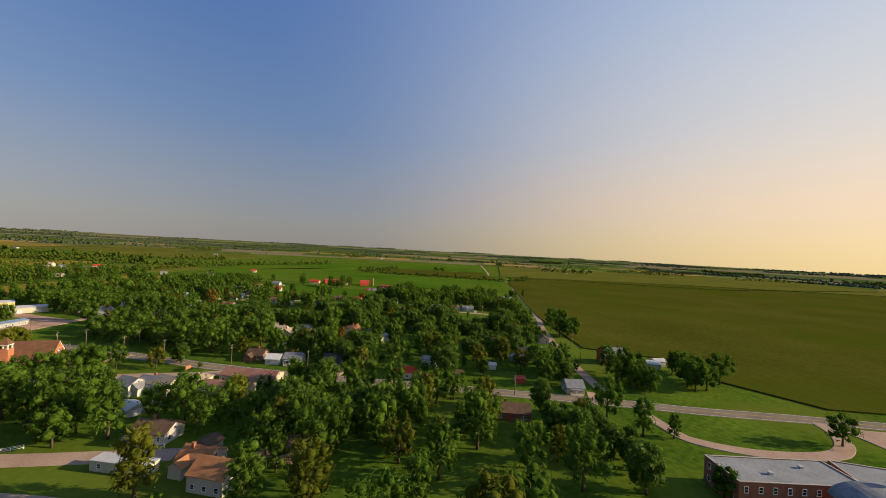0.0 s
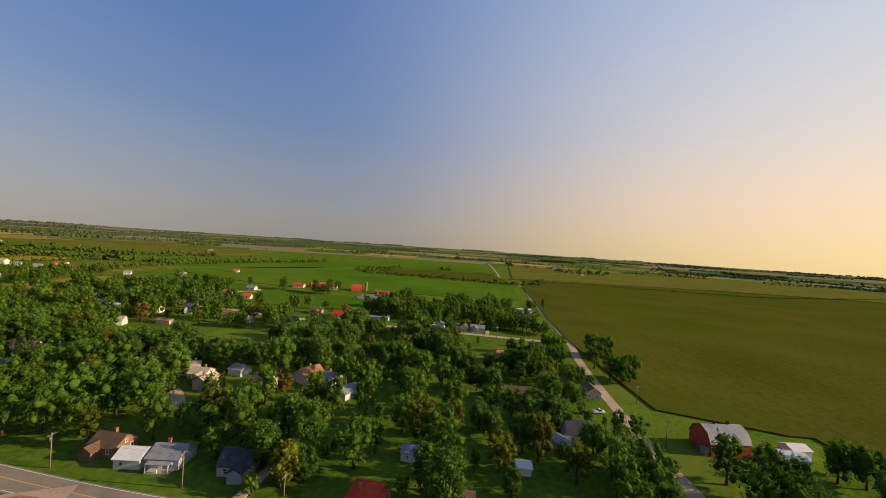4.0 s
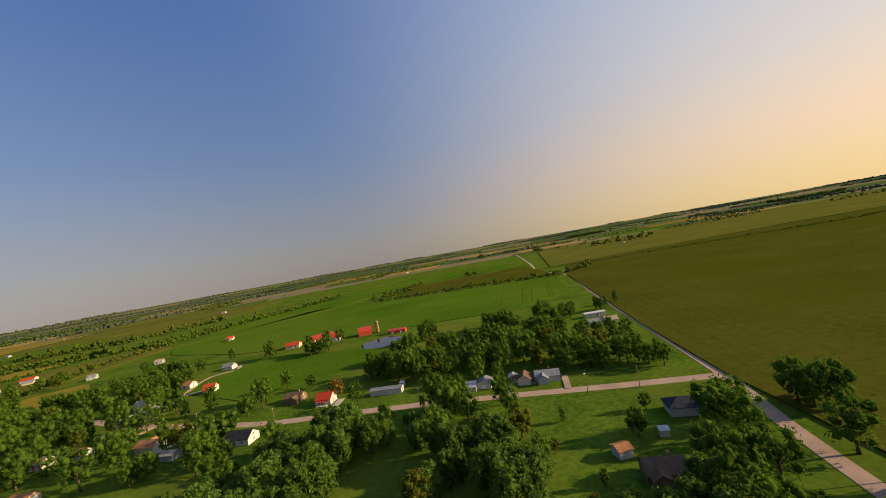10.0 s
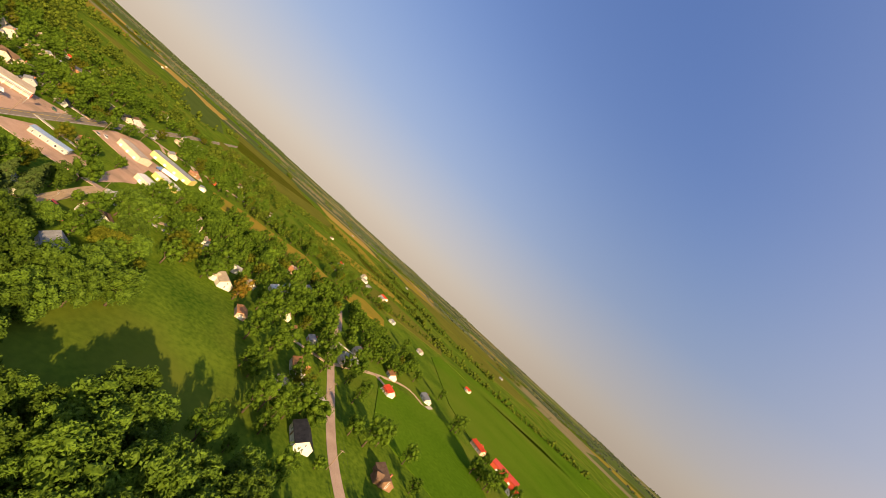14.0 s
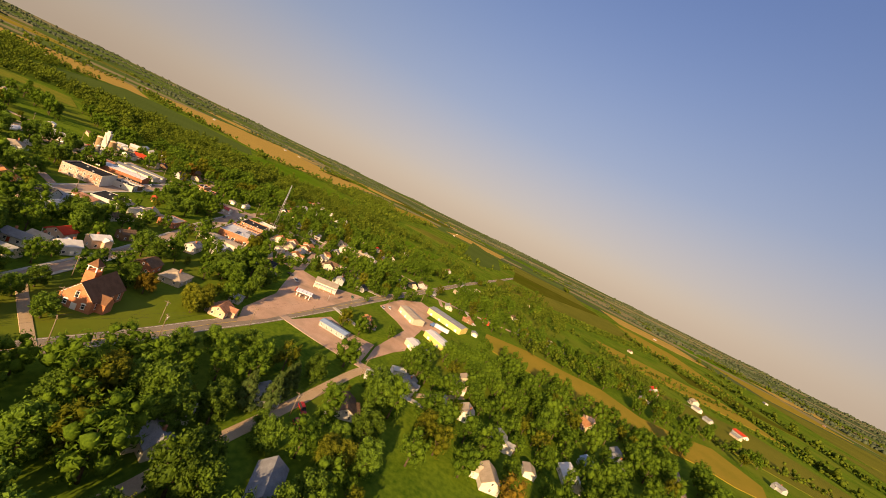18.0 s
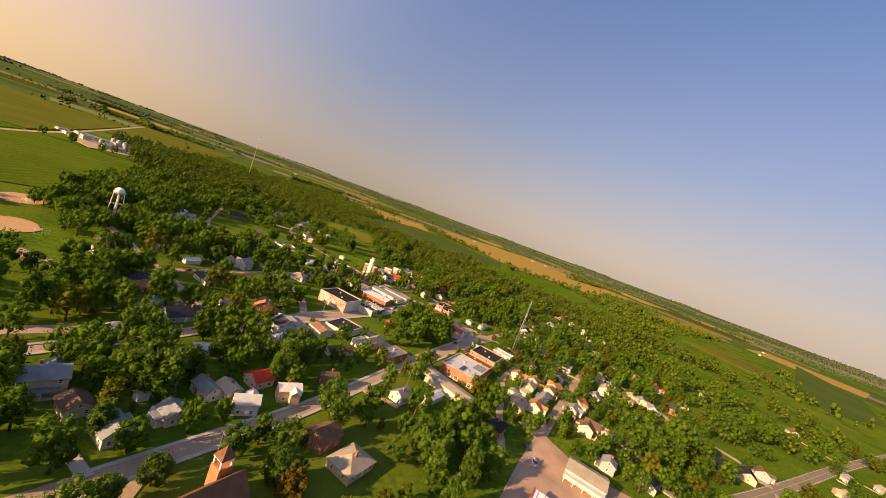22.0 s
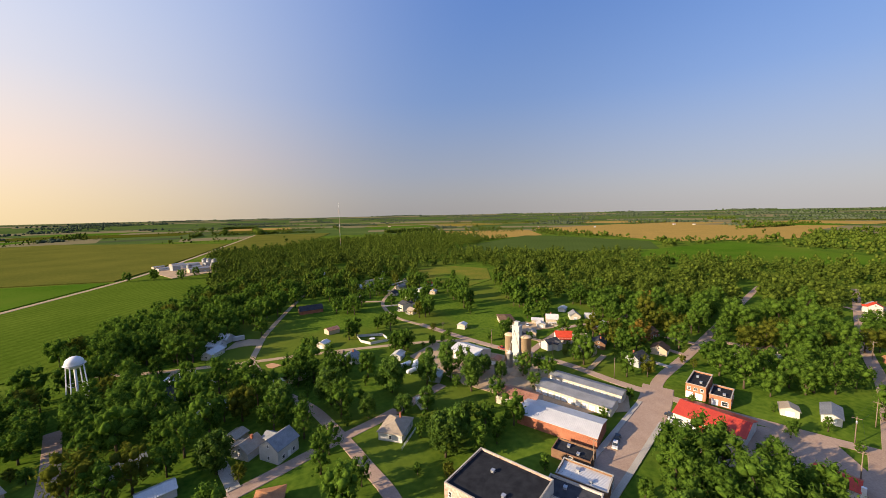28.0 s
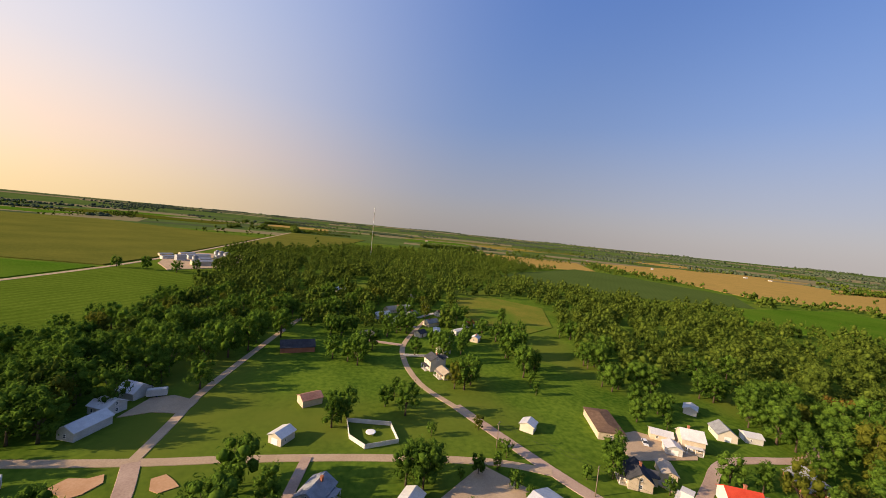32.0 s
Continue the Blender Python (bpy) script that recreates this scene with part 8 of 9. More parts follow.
also(-416.3, 27.3, 4.8)
also(-275.1, -198.4, 3.1)
also(25.5, 384.8, 5.4)
also(-28.8, 393.9, 4.5)
also(-131.7, 393.9, 4.3)
also(-286.6, 318.3, 4.0)
also(-162.4, -180.4, 5.7)
also(-317.7, 272.2, 3.7)
also(18.4, 390, 5.7)
also(-156.4, -180.1, 5.7)
also(-325.1, 259.1, 4.5)
also(-323.1, 265.6, 4.9)
also(-250.8, 358.9, 6.3)
also(-424.2, 24, 5.3)
also(171.8, 67.5, 5.5)
also(-286.5, 325.2, 4.2)
also(-244.3, 364.1, 5.7)
also(-423.3, 30.9, 4.4)
also(25.7, 391.2, 4.7)
also(-423.9, -89.9, 5.4, "p")
also(-291.7, 322.7, 3.7)
also(-323.4, 271.3, 3.6)
also(-321.3, 277.8, 3.7)
also(-433.5, -71, 4.3)
also(-143.5, -182.2, 4.3)
also(-138.6, -181.6, 3.8)
also(-304.5, -204.3, 4.3, "p")
also(-302.4, 315.1, 5.8)
also(1.3, 402.7, 5.0)
also(8.6, 402.2, 5.3)
also(-440.3, -61.7, 5.1, "p")
also(-131.7, -180.4, 5.9)
also(-428.2, 140.2, 5.4)
also(-174.3, -195.6, 5.1)
also(-138.3, -185.9, 4.3)
also(-313.6, 307, 3.9)
also(-116.3, -175, 5.5)
also(-431.4, 137.9, 5.6)
also(-9.8, 408.3, 4.0)
also(-125.5, -182, 5.8)
also(-428.9, -107.1, 4.9, "p")
also(-318.4, 304.2, 4.0)
also(-431.4, 146.1, 5.3)
also(-131.1, -186.4, 6.1)
also(-447.8, -64.9, 5.2, "p")
also(-55.5, 415.5, 4.7)
also(2.6, 409.1, 6.2)
also(10.8, 408.6, 5.6)
also(-416.3, -125.6, 3.6)
also(-430.1, 152.6, 4.2)
also(-16, 411.5, 3.8)
also(-309.3, -213.8, 4.1)
also(-317, 311.6, 3.4)
also(-452.6, -59.2, 6.0, "p")
also(-61.7, 418.7, 5.8)
also(-435.1, 143.7, 5.0)
also(-142.7, -193.9, 3.7)
also(-342.9, -195.2, 2.3)
also(-437.1, 136.7, 4.7)
also(-158.6, -200, 4.0)
also(-125, -188.1, 5.5)
also(-9.7, 414.5, 3.8)
also(-456, -51.8, 5.2)
also(-376.1, -167.7, 3.7)
also(-385.1, -160.6, 2.3)
also(-180.7, -209.4, 4.0)
also(-52.2, 420.9, 5.9)
also(-434.5, 155, 4.1)
also(-144.7, -199.5, 4.6)
also(-246.7, 391.1, 3.5)
also(-418.8, -131, 4.7)
also(-460.8, -45.8, 5.4)
also(-58.4, 424.1, 5.4)
also(32.6, 412.6, 6.0)
also(-153.8, -204.2, 3.7)
also(-440.9, 142.2, 4.2)
also(39.8, 411.1, 5.8)
also(-138.4, -199.2, 4.7)
also(-159.4, -206.6, 4.4)
also(-30.2, 422, 4.3)
also(-447.6, -96, 4.5)
also(-252.7, 390.5, 3.6)
also(-174.6, -211.7, 3.6)
also(-23.9, 422.4, 4.4)
also(-463.5, -55.3, 5.8)
also(-181.2, -216.2, 4.2)
also(-438.8, -113.6, 4.1)
also(-448.2, -101.3, 4.3, "p")
also(-444, -109.6, 4.0)
also(-467.9, -48.2, 5.3)
also(-121, -197, 5.5)
also(-31.1, 427.2, 5.2)
also(-125.4, -200.4, 5.4)
also(34.9, 419.2, 6.3)
also(-467.6, -63.8, 5.2, "p")
also(42.1, 417.7, 5.6)
also(-24.8, 427.6, 4.5)
also(-256.2, -239.7, 4.0)
also(-263.6, -241, 4.1)
also(-445.6, -113, 3.9)
also(-296.1, 365.7, 5.9)
also(-473.1, -57.4, 4.7, "p")
also(-159.3, -218.2, 4.1)
also(-303.4, 362.8, 5.1)
also(-118.4, -202.8, 5.1)
also(-474.3, -62.8, 5.2, "p")
also(-248.4, -244.3, 5.0)
also(-464.4, 50.4, 5.1)
also(-260, -245.6, 4.3)
also(-163.7, -223.5, 4.0)
also(-57.3, -121.8, 4.5)
also(-113.7, -204, 5.0)
also(-118.9, -207.8, 4.3)
also(-299.1, 374.1, 6.0)
also(-347, -215.4, 5.8)
also(-157.8, -223.9, 3.3)
also(-128.4, -213.3, 4.3)
also(-472.3, -88.3, 5.5)
also(-306.4, 370.1, 6.3)
also(-55.5, -127.6, 4.7)
also(-143.6, -220.6, 5.4)
also(-394.4, -171.3, 4.1)
also(-114.1, -209.1, 5.1)
also(-425.8, -145.4, 5.7)
also(-257.8, 413.8, 6.0)
also(-151.6, -226.3, 6.0)
also(-52.7, -124.4, 4.7)
also(-477.8, -82.6, 6.4)
also(-466.8, -103.8, 5.4)
also(-353.3, -215.6, 5.2)
also(-123.7, -216.6, 3.7)
also(-264.7, 411.9, 6.1)
also(-129.4, -218.8, 3.6)
also(-136.9, -222.9, 5.1)
also(-262.5, -256.7, 4.2)
also(-146.7, -228.3, 5.3)
also(-478, -91.2, 6.2)
also(-443.2, -135.9, 5.4)
also(-270.6, -258, 4.8)
also(-249.6, 426.6, 4.5)
also(-259.4, 421.2, 5.6)
also(-484.4, -85.8, 6.0)
also(-152.9, -234.3, 5.4)
also(-472.4, -106.3, 6.3)
also(-138.9, -230.1, 5.0)
also(-267.3, 419.1, 4.9)
also(-496, -0.2, 4.5)
also(-449.3, -133.8, 4.9)
also(-264.7, -262.5, 3.9)
also(-256.8, 426.9, 4.6)
also(-130.4, -228.5, 5.1)
also(-243, 435.6, 4.8)
also(-499.5, 7.6, 3.9)
also(-451.1, -137.4, 4.5)
also(-170.8, -248.3, 6.1)
also(-141.2, -237.4, 4.6)
also(-502.5, 1, 4.4)
also(-357.4, 324.3, 5.2)
also(46.2, 446.7, 5.3)
also(-255.3, 434.5, 5.1)
also(-249.4, 437.2, 4.6)
also(-388, -196.4, 4.8)
also(-188.3, -256.2, 6.1)
also(-241.4, 443, 4.6)
also(-312.9, -258.1, 4.2)
also(52.4, 447.2, 5.3)
also(-271, 427.1, 4.8)
also(-128.4, -235.9, 6.0)
also(-135.6, -239, 5.9)
also(-357.2, 332.7, 4.9)
also(-297.2, 409, 5.6)
also(-144.9, -244.3, 4.6)
also(20.7, 455.1, 4.4)
also(-308.7, -262.8, 3.8)
also(-386.5, -202.2, 4.0)
also(-151.9, -247.5, 3.9)
also(-363.9, 324.4, 4.7)
also(-317.5, 391.6, 5.3)
also(-292.9, 415.4, 5.9)
also(-247.8, 444.7, 4.9)
also(-480.5, -114.4, 6.4)
also(-40.6, -139.2, 5.7)
also(46.4, 452.2, 4.8)
also(-509.6, -59.3, 4.9)
also(-268.6, 435, 4.2)
also(-485.4, -110, 6.1)
also(-114.7, -234.3, 5.3)
also(-314.7, -262.9, 3.7)
also(-493.5, 87.8, 4.6)
also(-393.6, -198.4, 4.0)
also(-512, -54.2, 4.9)
also(52.6, 452.7, 5.3)
also(-363.6, 331.7, 5.2)
also(-275.5, 432.8, 4.0)
also(26, 459.2, 4.2)
also(-49.6, 464.7, 5.1)
also(-146.4, -251.3, 4.2)
also(-302.6, 414.3, 6.0)
also(-108.8, -236, 5.4)
also(-350.2, -244.1, 5.2)
also(-324.5, 393.1, 5.8)
also(15.7, 461.7, 5.4)
also(-496.9, 94.3, 5.0)
also(-499.5, 83.2, 4.6)
also(-297.3, 419.9, 5.8)
also(4.4, 463.2, 4.9)
also(-515.9, -60, 5.2)
also(-116.5, -241.2, 5.6)
also(-487.5, -116.2, 6.3)
also(-43.2, 468.5, 5.1)
also(-492.4, -111.9, 5.5)
also(-52.6, 469.6, 5.0)
also(11.8, 466.6, 4.3)
also(21.1, 465.8, 5.4)
also(-503, 89.7, 5.3)
also(-110.5, -242.8, 5.7)
also(-217.8, -279.7, 5.9)
also(-404.7, -198.8, 5.2)
also(-409.9, -193.4, 5.4)
also(3.6, 469.2, 4.2)
also(-522.9, 10.7, 5.0)
also(-46.2, 473.4, 5.4)
also(-282.6, -283.3, 6.0)
also(-526.4, 2.6, 5.1)
also(-246.8, -285.5, 4.6)
also(-253.2, -285.3, 4.0)
also(17.1, 469.7, 5.1)
also(-167.3, -269.4, 6.3)
also(-342, 388.7, 6.0)
also(-176.3, -272.7, 5.9)
also(62.3, 464.5, 4.1)
also(-519.5, -86.1, 5.6)
also(-348.5, 385.9, 5.4)
also(-409.2, -202.2, 4.9)
also(-361.2, -249.3, 5.5)
also(-154.7, 477.7, 4.2)
also(-414.4, -196.8, 4.8)
also(69.6, 466, 3.8)
also(-320.6, 417.4, 5.6)
also(-246.9, -290.2, 4.4)
also(-253.9, -291, 4.4)
also(-127.3, -260.2, 3.4)
also(-501.8, 149, 5.1)
also(8, 475.8, 4.1)
also(-519.3, -91.7, 5.2)
also(-457.2, 221.8, 5.3)
also(-165.5, -275.7, 6.3)
also(-344.8, 395.6, 5.7)
also(64.6, 470.1, 4.3)
also(47.2, 473.7, 4.5)
also(1.8, 477.7, 4.9)
also(-174, -279.7, 5.6)
also(-131.3, -265.1, 4.2)
also(-506.9, 142.1, 6.3)
also(-150, 482.1, 4.5)
also(-437.1, -180.5, 5.2)
also(-327.4, 417.7, 5.4)
also(-319.5, 425.3, 5.1)
also(-351.7, 393, 5.3)
also(-158, 482.3, 4.3)
also(-457.5, 227.9, 5.3)
also(-527.4, -84.2, 5.9)
also(-433.4, -185.3, 4.5)
also(-143.2, 482.9, 5.5)
also(-125.1, -265.4, 3.9)
also(44.3, 478.7, 4.5)
also(-395.9, -226.2, 4.5)
also(-297.1, -291.4, 4.9)
also(53.6, 477.9, 4.7)
also(-506.6, 154.5, 5.3)
also(8.2, 481.8, 4.5)
also(72, 473.4, 4.1)
also(-527.2, -89.8, 5.1)
also(-290.8, -293.5, 4.4)
also(-326.4, 425.6, 4.9)
also(-401.7, -223.6, 5.2)
also(-442.5, -182.5, 4.9)
also(-545.1, -39.2, 5.5)
also(-511.8, 147.8, 5.8)
also(50.7, 482, 5.5)
also(-439.8, -187.5, 4.4)
also(-200.4, -294.9, 4.6)
also(-142.9, 488.6, 6.2)
also(-396.9, -231.3, 5.1)
also(-299.4, -295.5, 4.8)
also(-208, -298.3, 4.3)
also(-294, -297.7, 5.0)
also(-457.1, -175, 4.5)
also(-481.1, -153.3, 4.3, "a")
also(-402.7, -228.8, 5.0)
also(-462.1, -171, 4.4)
also(-532.5, 79.9, 4.3)
also(-202.1, 492.5, 5.7)
also(-150.8, -286.1, 5.2)
also(-162, 493.5, 5.7)
also(-156.9, -288.9, 4.8)
also(-201.6, -301.2, 4.4)
also(97, 476.9, 3.5)
also(-481.8, -158.2, 4.4, "a")
also(-462.1, -177.9, 4.5)
also(-488, -154.8, 4.6, "a")
also(-467, -173.8, 5.4)
also(-550.5, 40.6, 4.0)
also(-539.3, 80.6, 4.2)
also(95.2, 482.1, 4.0)
also(-514.2, -131.7, 5.2)
also(-149.1, -292.4, 5.0)
also(-156.4, -294.7, 4.8)
also(-553.6, 34.1, 4.7)
also(-517.6, -127.9, 5.5)
also(-358.1, -276.5, 5.2)
also(101.4, 481.6, 3.6)
also(-365.1, -273.2, 4.6)
also(-204, 500.8, 6.0)
also(-557.3, 41.8, 4.5)
also(-519.4, -133.4, 4.8)
also(-524.3, -129, 5.6)
also(-226.4, -316.1, 4.4)
also(-501.2, 216.3, 6.3)
also(-366.6, -279, 5.1)
also(-214.5, -317.9, 5.5)
also(-230.5, -320.4, 4.2)
also(-245.6, -321.4, 5.4)
also(-508.9, 213.6, 5.9)
also(-502.7, 222.5, 5.1)
also(-298.8, 480.6, 4.5)
also(-207.2, -320.6, 6.3)
also(-251, -325, 5.6)
also(-293.9, 486.1, 4.7)
also(-219.3, -323.5, 5.4)
also(-241.4, -325.3, 5.1)
also(-510.6, 220.8, 6.0)
also(-140.4, 514.8, 5.0)
also(-303, 484.5, 5.4)
also(-211.7, -327, 6.0)
also(-246.7, -328.9, 5.9)
also(116.7, 497.6, 3.5)
also(-298.1, 489.9, 4.5)
also(-386.6, 423.3, 5.5)
also(-255.2, 514.1, 4.6)
also(-383, 430, 5.4)
also(-511, 244.9, 6.2)
also(-393.4, 426.4, 5.1)
also(-390.8, 432.9, 5.5)
also(-510.8, 252.9, 5.8)
also(-519.1, 244.9, 5.8)
also(-518.9, 252.9, 5.1)
also(-562, 146.2, 5.7)
also(-567.7, 139.3, 6.2)
also(-564.8, 150.2, 5.9)
also(-571.3, 142.6, 5.7)
also(-604.3, 87.8, 5.3)
also(-608.2, 79.1, 5.5)
also(-267.7, -363.9, 6.0)
also(-275.5, -363.3, 5.5)
also(-609.9, 91.7, 5.0)
also(-613.5, 84.5, 5.1)
also(-268.1, -369.7, 4.9)
also(-275.9, -369.1, 5.0)
also(-243.3, -375.9, 5.4)
also(-235.2, -376.8, 5.0)
also(-243.9, -381.3, 6.2)
also(-236.8, -382.3, 5.7)
also(-631.6, 108.6, 5.1)
also(-597.7, 156.3, 5.6)
also(-627.6, 116.6, 5.7)
also(-603.3, 151.1, 5.1)
also(-596.2, 161.6, 5.1)
also(-633, 110.6, 5.4)
also(-628.9, 118.5, 6.3)
also(-601.5, 156.6, 6.0)
also(-610.8, 268.3, 6.4)
also(-614.7, 278.4, 5.7)
also(-616.5, 271, 5.1)
also(-619.7, 279.9, 5.6)

also(-52, -508, 5.0)
also(-84, -498, 5.4)
also(-94, -524, 4.6)
also(-23, -513, 5.0)
also(-186.6, -127.3, 5.6)
also(-199, -117, 6.2)
also(-223, -131, 6.0)
also(-177, -121, 5.0)
also(-225, -149, 5.2)
also(-234, -137.5, 4.6)
also(-169, -103, 6.0)
also(-156, -181, 5.6)
also(-143, -184, 6.0)
also(-128, -183, 5.4)
also(-133, -193, 5.8)
also(-150, -196, 6.2)
also(-197, -210, 5.0)
also(-261, -234.5, 5.2)
also(-254.5, -182, 4.2)
also(-277, -182, 5.0)
also(-309, -203, 5.6)
also(-314, -208, 5.0)
also(-308.6, -240, 5.4)
also(-352, -226, 4.8)
also(-352, -244, 5.2)
also(-345, -204, 2.6)
also(-384, -323, 5.0)
also(-450, -200, 5.4)
also(-482, -207, 5.0)
also(-386, -178.6, 4.4)
also(-393, -173, 3.6)
also(-417, -238, 6.0)
also(-435.6, -150, 5.6)
also(-428, -140, 5.0)
also(-415, -108, 4.6)
also(-453, -95, 6.0)
also(-294, -103, 4.6)
also(-285, -98, 4.0)
also(-347, -146, 3.4)
also(-270, -190, 3.4)
also(-496, -100, 6.0)
also(-524, -70, 6.0)
also(-419, -25, 5.0)
also(-410, -62, 4.0)
also(-416, -41, 4.6)
also(-447, -108, 5.2)
also(-423, -114, 4.4)
tree(-115, 92, 5.0)
tree(-91, 97, 4.4)
tree(-72, 98, 4.6, "p")
tree(-58, 117, 4.0)
tree(-50, 116, 4.0)
tree(-122, 139, 4.0)
tree(-69, 159, 4.4)
tree(-38, 160, 4.6)
tree(-37, 143, 4.2, "p")
tree(-182, 167, 4.4)
tree(-193, 169, 4.4)
tree(-202, 179, 4.8)
tree(-141, 174, 4.4)
tree(-153, 175, 4.6, "p")
tree(-166, 199, 4.6)
tree(-171, 195, 4.2)
tree(-161, 192, 4.2, "p")
tree(-178, 200, 3.8, "c")
tree(-185, 205, 3.6, "c")
tree(-192, 204, 3.8, "c")
tree(-210, 206, 4.6)
tree(-202, 189, 3.4, "p")
tree(-199, 203, 3.4, "c")
tree(-170, 217, 4.2)
tree(-119, 193, 5.6)
tree(-227, 233, 4.4)
tree(-206, 144, 4.2, "p")
tree(-211, 140, 3.6, "a")
tree(-196, 118, 4.4)
tree(-170, 113, 3.4)
also(-162, -199, 6.4)
also(-150, -208, 6.8)
also(-139, -203, 6.4)
also(-128, -208, 6.6)
also(-168, -219, 6.6)
also(-180, -226, 6.4)
also(-191, -233, 6.2)
also(-198, -246, 6.4)
also(-146, -220, 6.8)
also(-205, -256, 6.2)
scatter([(-432, -168), (-472, -178), (-505, -115), (-440, -88), (-424, -118), (-415, -135)], 34, 4.2, 6.2, 131, gap=0.75)
tree(-28, 297, 4.6)
tree(-56, 275, 6.0)
tree(-56, 290, 5.8)
tree(-64, 282, 6.2)
tree(-23, 262, 4.6, "p")
tree(-14, 284, 5.0)
scatter([(-204, -154.3), (-96.3, -187.1), (-103.8, -258.4), (-130.5, -374.9), (-209.5, -383.6), (-218.3, -309.3), (-195.7, -270.1), (-178.6, -197.6)], 40, 4.0, 6.0, 1, gap=0.6)
scatter([(-215.6, -370.9), (-270.8, -255.1), (-321.5, -240.9), (-333, -213.1), (-396.3, -215.2), (-431, -279.5), (-378.6, -332.9), (-312.4, -430.8)], 23, 3.5, 5.5, 2, gap=0.62)
scatter([(-372.8, -205.2), (-409.5, -206.2), (-436.5, -172.4), (-471.1, -118.9), (-572.3, -71.4), (-626.2, 45.7), (-534.8, 80.1), (-453.6, -5.9), (-395.7, -106.8), (-433.6, -113.6)], 44, 3.5, 5.5, 3, gap=0.62)
scatter([(-369.1, 87.7), (-526.7, 56.9), (-585.5, 162.7), (-524.2, 184.7), (-401.3, 171.2)], 18, 3.5, 5.5, 4, gap=0.65)
scatter([(-440.6, 317), (-414.3, 253.8), (-493.1, 226.2), (-558.2, 234.2), (-571.6, 399.1), (-461.9, 508.6), (-377.6, 488), (-437, 390.2)], 50, 3.5, 5.5, 5, gap=0.65)
scatter([(-230.1, 295.6), (-327.2, 281.4), (-357.1, 389.3), (-348, 513.2), (-244.1, 475), (-223.1, 392.7), (-173.4, 363.2), (-165.5, 330.7)], 60, 3.5, 5.2, 6, gap=0.65)
scatter([(-149.3, 77.7), (-162.8, 72.6), (-223, 89), (-212, 42.2), (-178.5, -9.2), (-134.4, -26.2), (-125.1, 24.4), (-132.1, 72.2)], 17, 4.0, 6.0, 7, gap=0.65)
scatter([(-214.8, 8.3), (-266.2, -4.2), (-240.9, -51.7), (-190.6, -34)], 7, 3.0, 4.5, 8)
scatter([(-263.7, -75), (-192.5, -140.4), (-139.3, -134), (-155.4, -86.4), (-184.2, -68.4), (-218.7, -73.9)], 12, 3.5, 5.5, 9)
scatter([(-81, 102.4), (-17.8, 115.2), (-2, 73), (-33.1, 43.2), (-86.9, 56)], 12, 4.0, 6.0, 10, gap=0.65)
scatter([(-104.1, 143.1), (-17.4, 140.6), (53.1, 136.4), (61.5, 187.1), (-22.8, 241.6), (-60.9, 250.1), (-109.2, 228.3)], 28, 4.0, 6.0, 12, gap=0.62)
scatter([(63, 346.6), (-38.7, 359.1), (-80.1, 392.3), (-57.6, 445.6), (45.8, 435.6), (85.9, 389.3)], 40, 3.5, 5.0, 13)
scatter([(-60.2, 218.1), (-136, 188.4), (-144, 246.4), (-88.3, 294), (-40.7, 294.6), (-13, 269.4)], 25, 4.5, 6.5, 14)
scatter([(-493.5, 87.8), (-401.1, 175.3), (-441.1, 231.8), (-558.2, 234.2), (-619.8, 208.5), (-626.2, 45.7)], 26, 3.5, 5.5, 21, gap=0.62)
scatter([(-389.7, 166.2), (-267.2, 162.7), (-250.5, 302.9), (-335.1, 278.4), (-406.6, 224.1)], 30, 3.0, 4.5, 22, gap=0.7)
scatter([(-237.6, 114.9), (-334.2, 40.7), (-401.4, 167.1), (-287.7, 153.9)], 18, 3.0, 4.5, 23, gap=0.8)
scatter([(-166, 40.6), (-218.7, 80.6), (-293.3, 50.3), (-226.8, 14.1)], 10, 3.2, 4.8, 24, gap=0.8)
scatter([(-261.1, -57), (-332.9, -115.1), (-367, -61.2), (-291.5, -21.8)], 10, 3.0, 4.5, 25, gap=0.8)
scatter([(-367, -61.2), (-488.3, -98.9), (-496.6, -152.7), (-411.3, -141.3), (-336, -124.2)], 6, 3.4, 5.2, 26, gap=0.65)
scatter([(-371.4, -51.2), (-531.8, -98.4), (-600.7, 28.5), (-442.6, 98.4)], 10, 3.4, 5.4, 27, gap=0.62)
scatter([(-135.1, -132.7), (-123.8, -30.1), (-113.1, 8.2), (-149.2, 49.3), (-191.9, 16.8), (-159.5, -51.1), (-174.3, -91.6)], 5, 3.6, 5.6, 28, gap=0.65)
scatter([(-202.8, -46), (-148.5, -65.8), (-127.1, -112.4), (-185.3, -147), (-263.7, -75)], 4, 3.6, 5.6, 29, gap=0.65)
scatter([(-8.7, 127.4), (72.9, 129.8), (78.9, 227.6), (30.3, 326.1), (-59.1, 323.3), (-60.8, 239.9)], 18, 3.6, 5.8, 30, gap=0.62)
scatter([(-196.9, 146.5), (-104.1, 143.1), (-109.2, 228.3), (-152.8, 244.3), (-240, 214)], 16, 4.0, 6.0, 51, gap=0.65)
scatter([(-291.6, 164.1), (-223.4, 173.1), (-248.4, 280.9), (-119.2, 340.7), (-107.4, 289.8), (-152.8, 244.3)], 26, 3.6, 5.4, 52, gap=0.7)
scatter([(-151.7, 56.7), (-86.9, 56), (4.9, 25.9), (70, 71), (16.7, 115.3), (-53.4, 122.9), (-121.5, 129.2), (-158.3, 120.1)], 31, 3.8, 6.0, 53, gap=0.62)
scatter([(-86.9, 56), (-131.3, 18.1), (-132.1, -11.3), (-67.5, -35.9), (-4.2, -23), (4.9, 25.9)], 21, 3.8, 6.0, 54, gap=0.65)
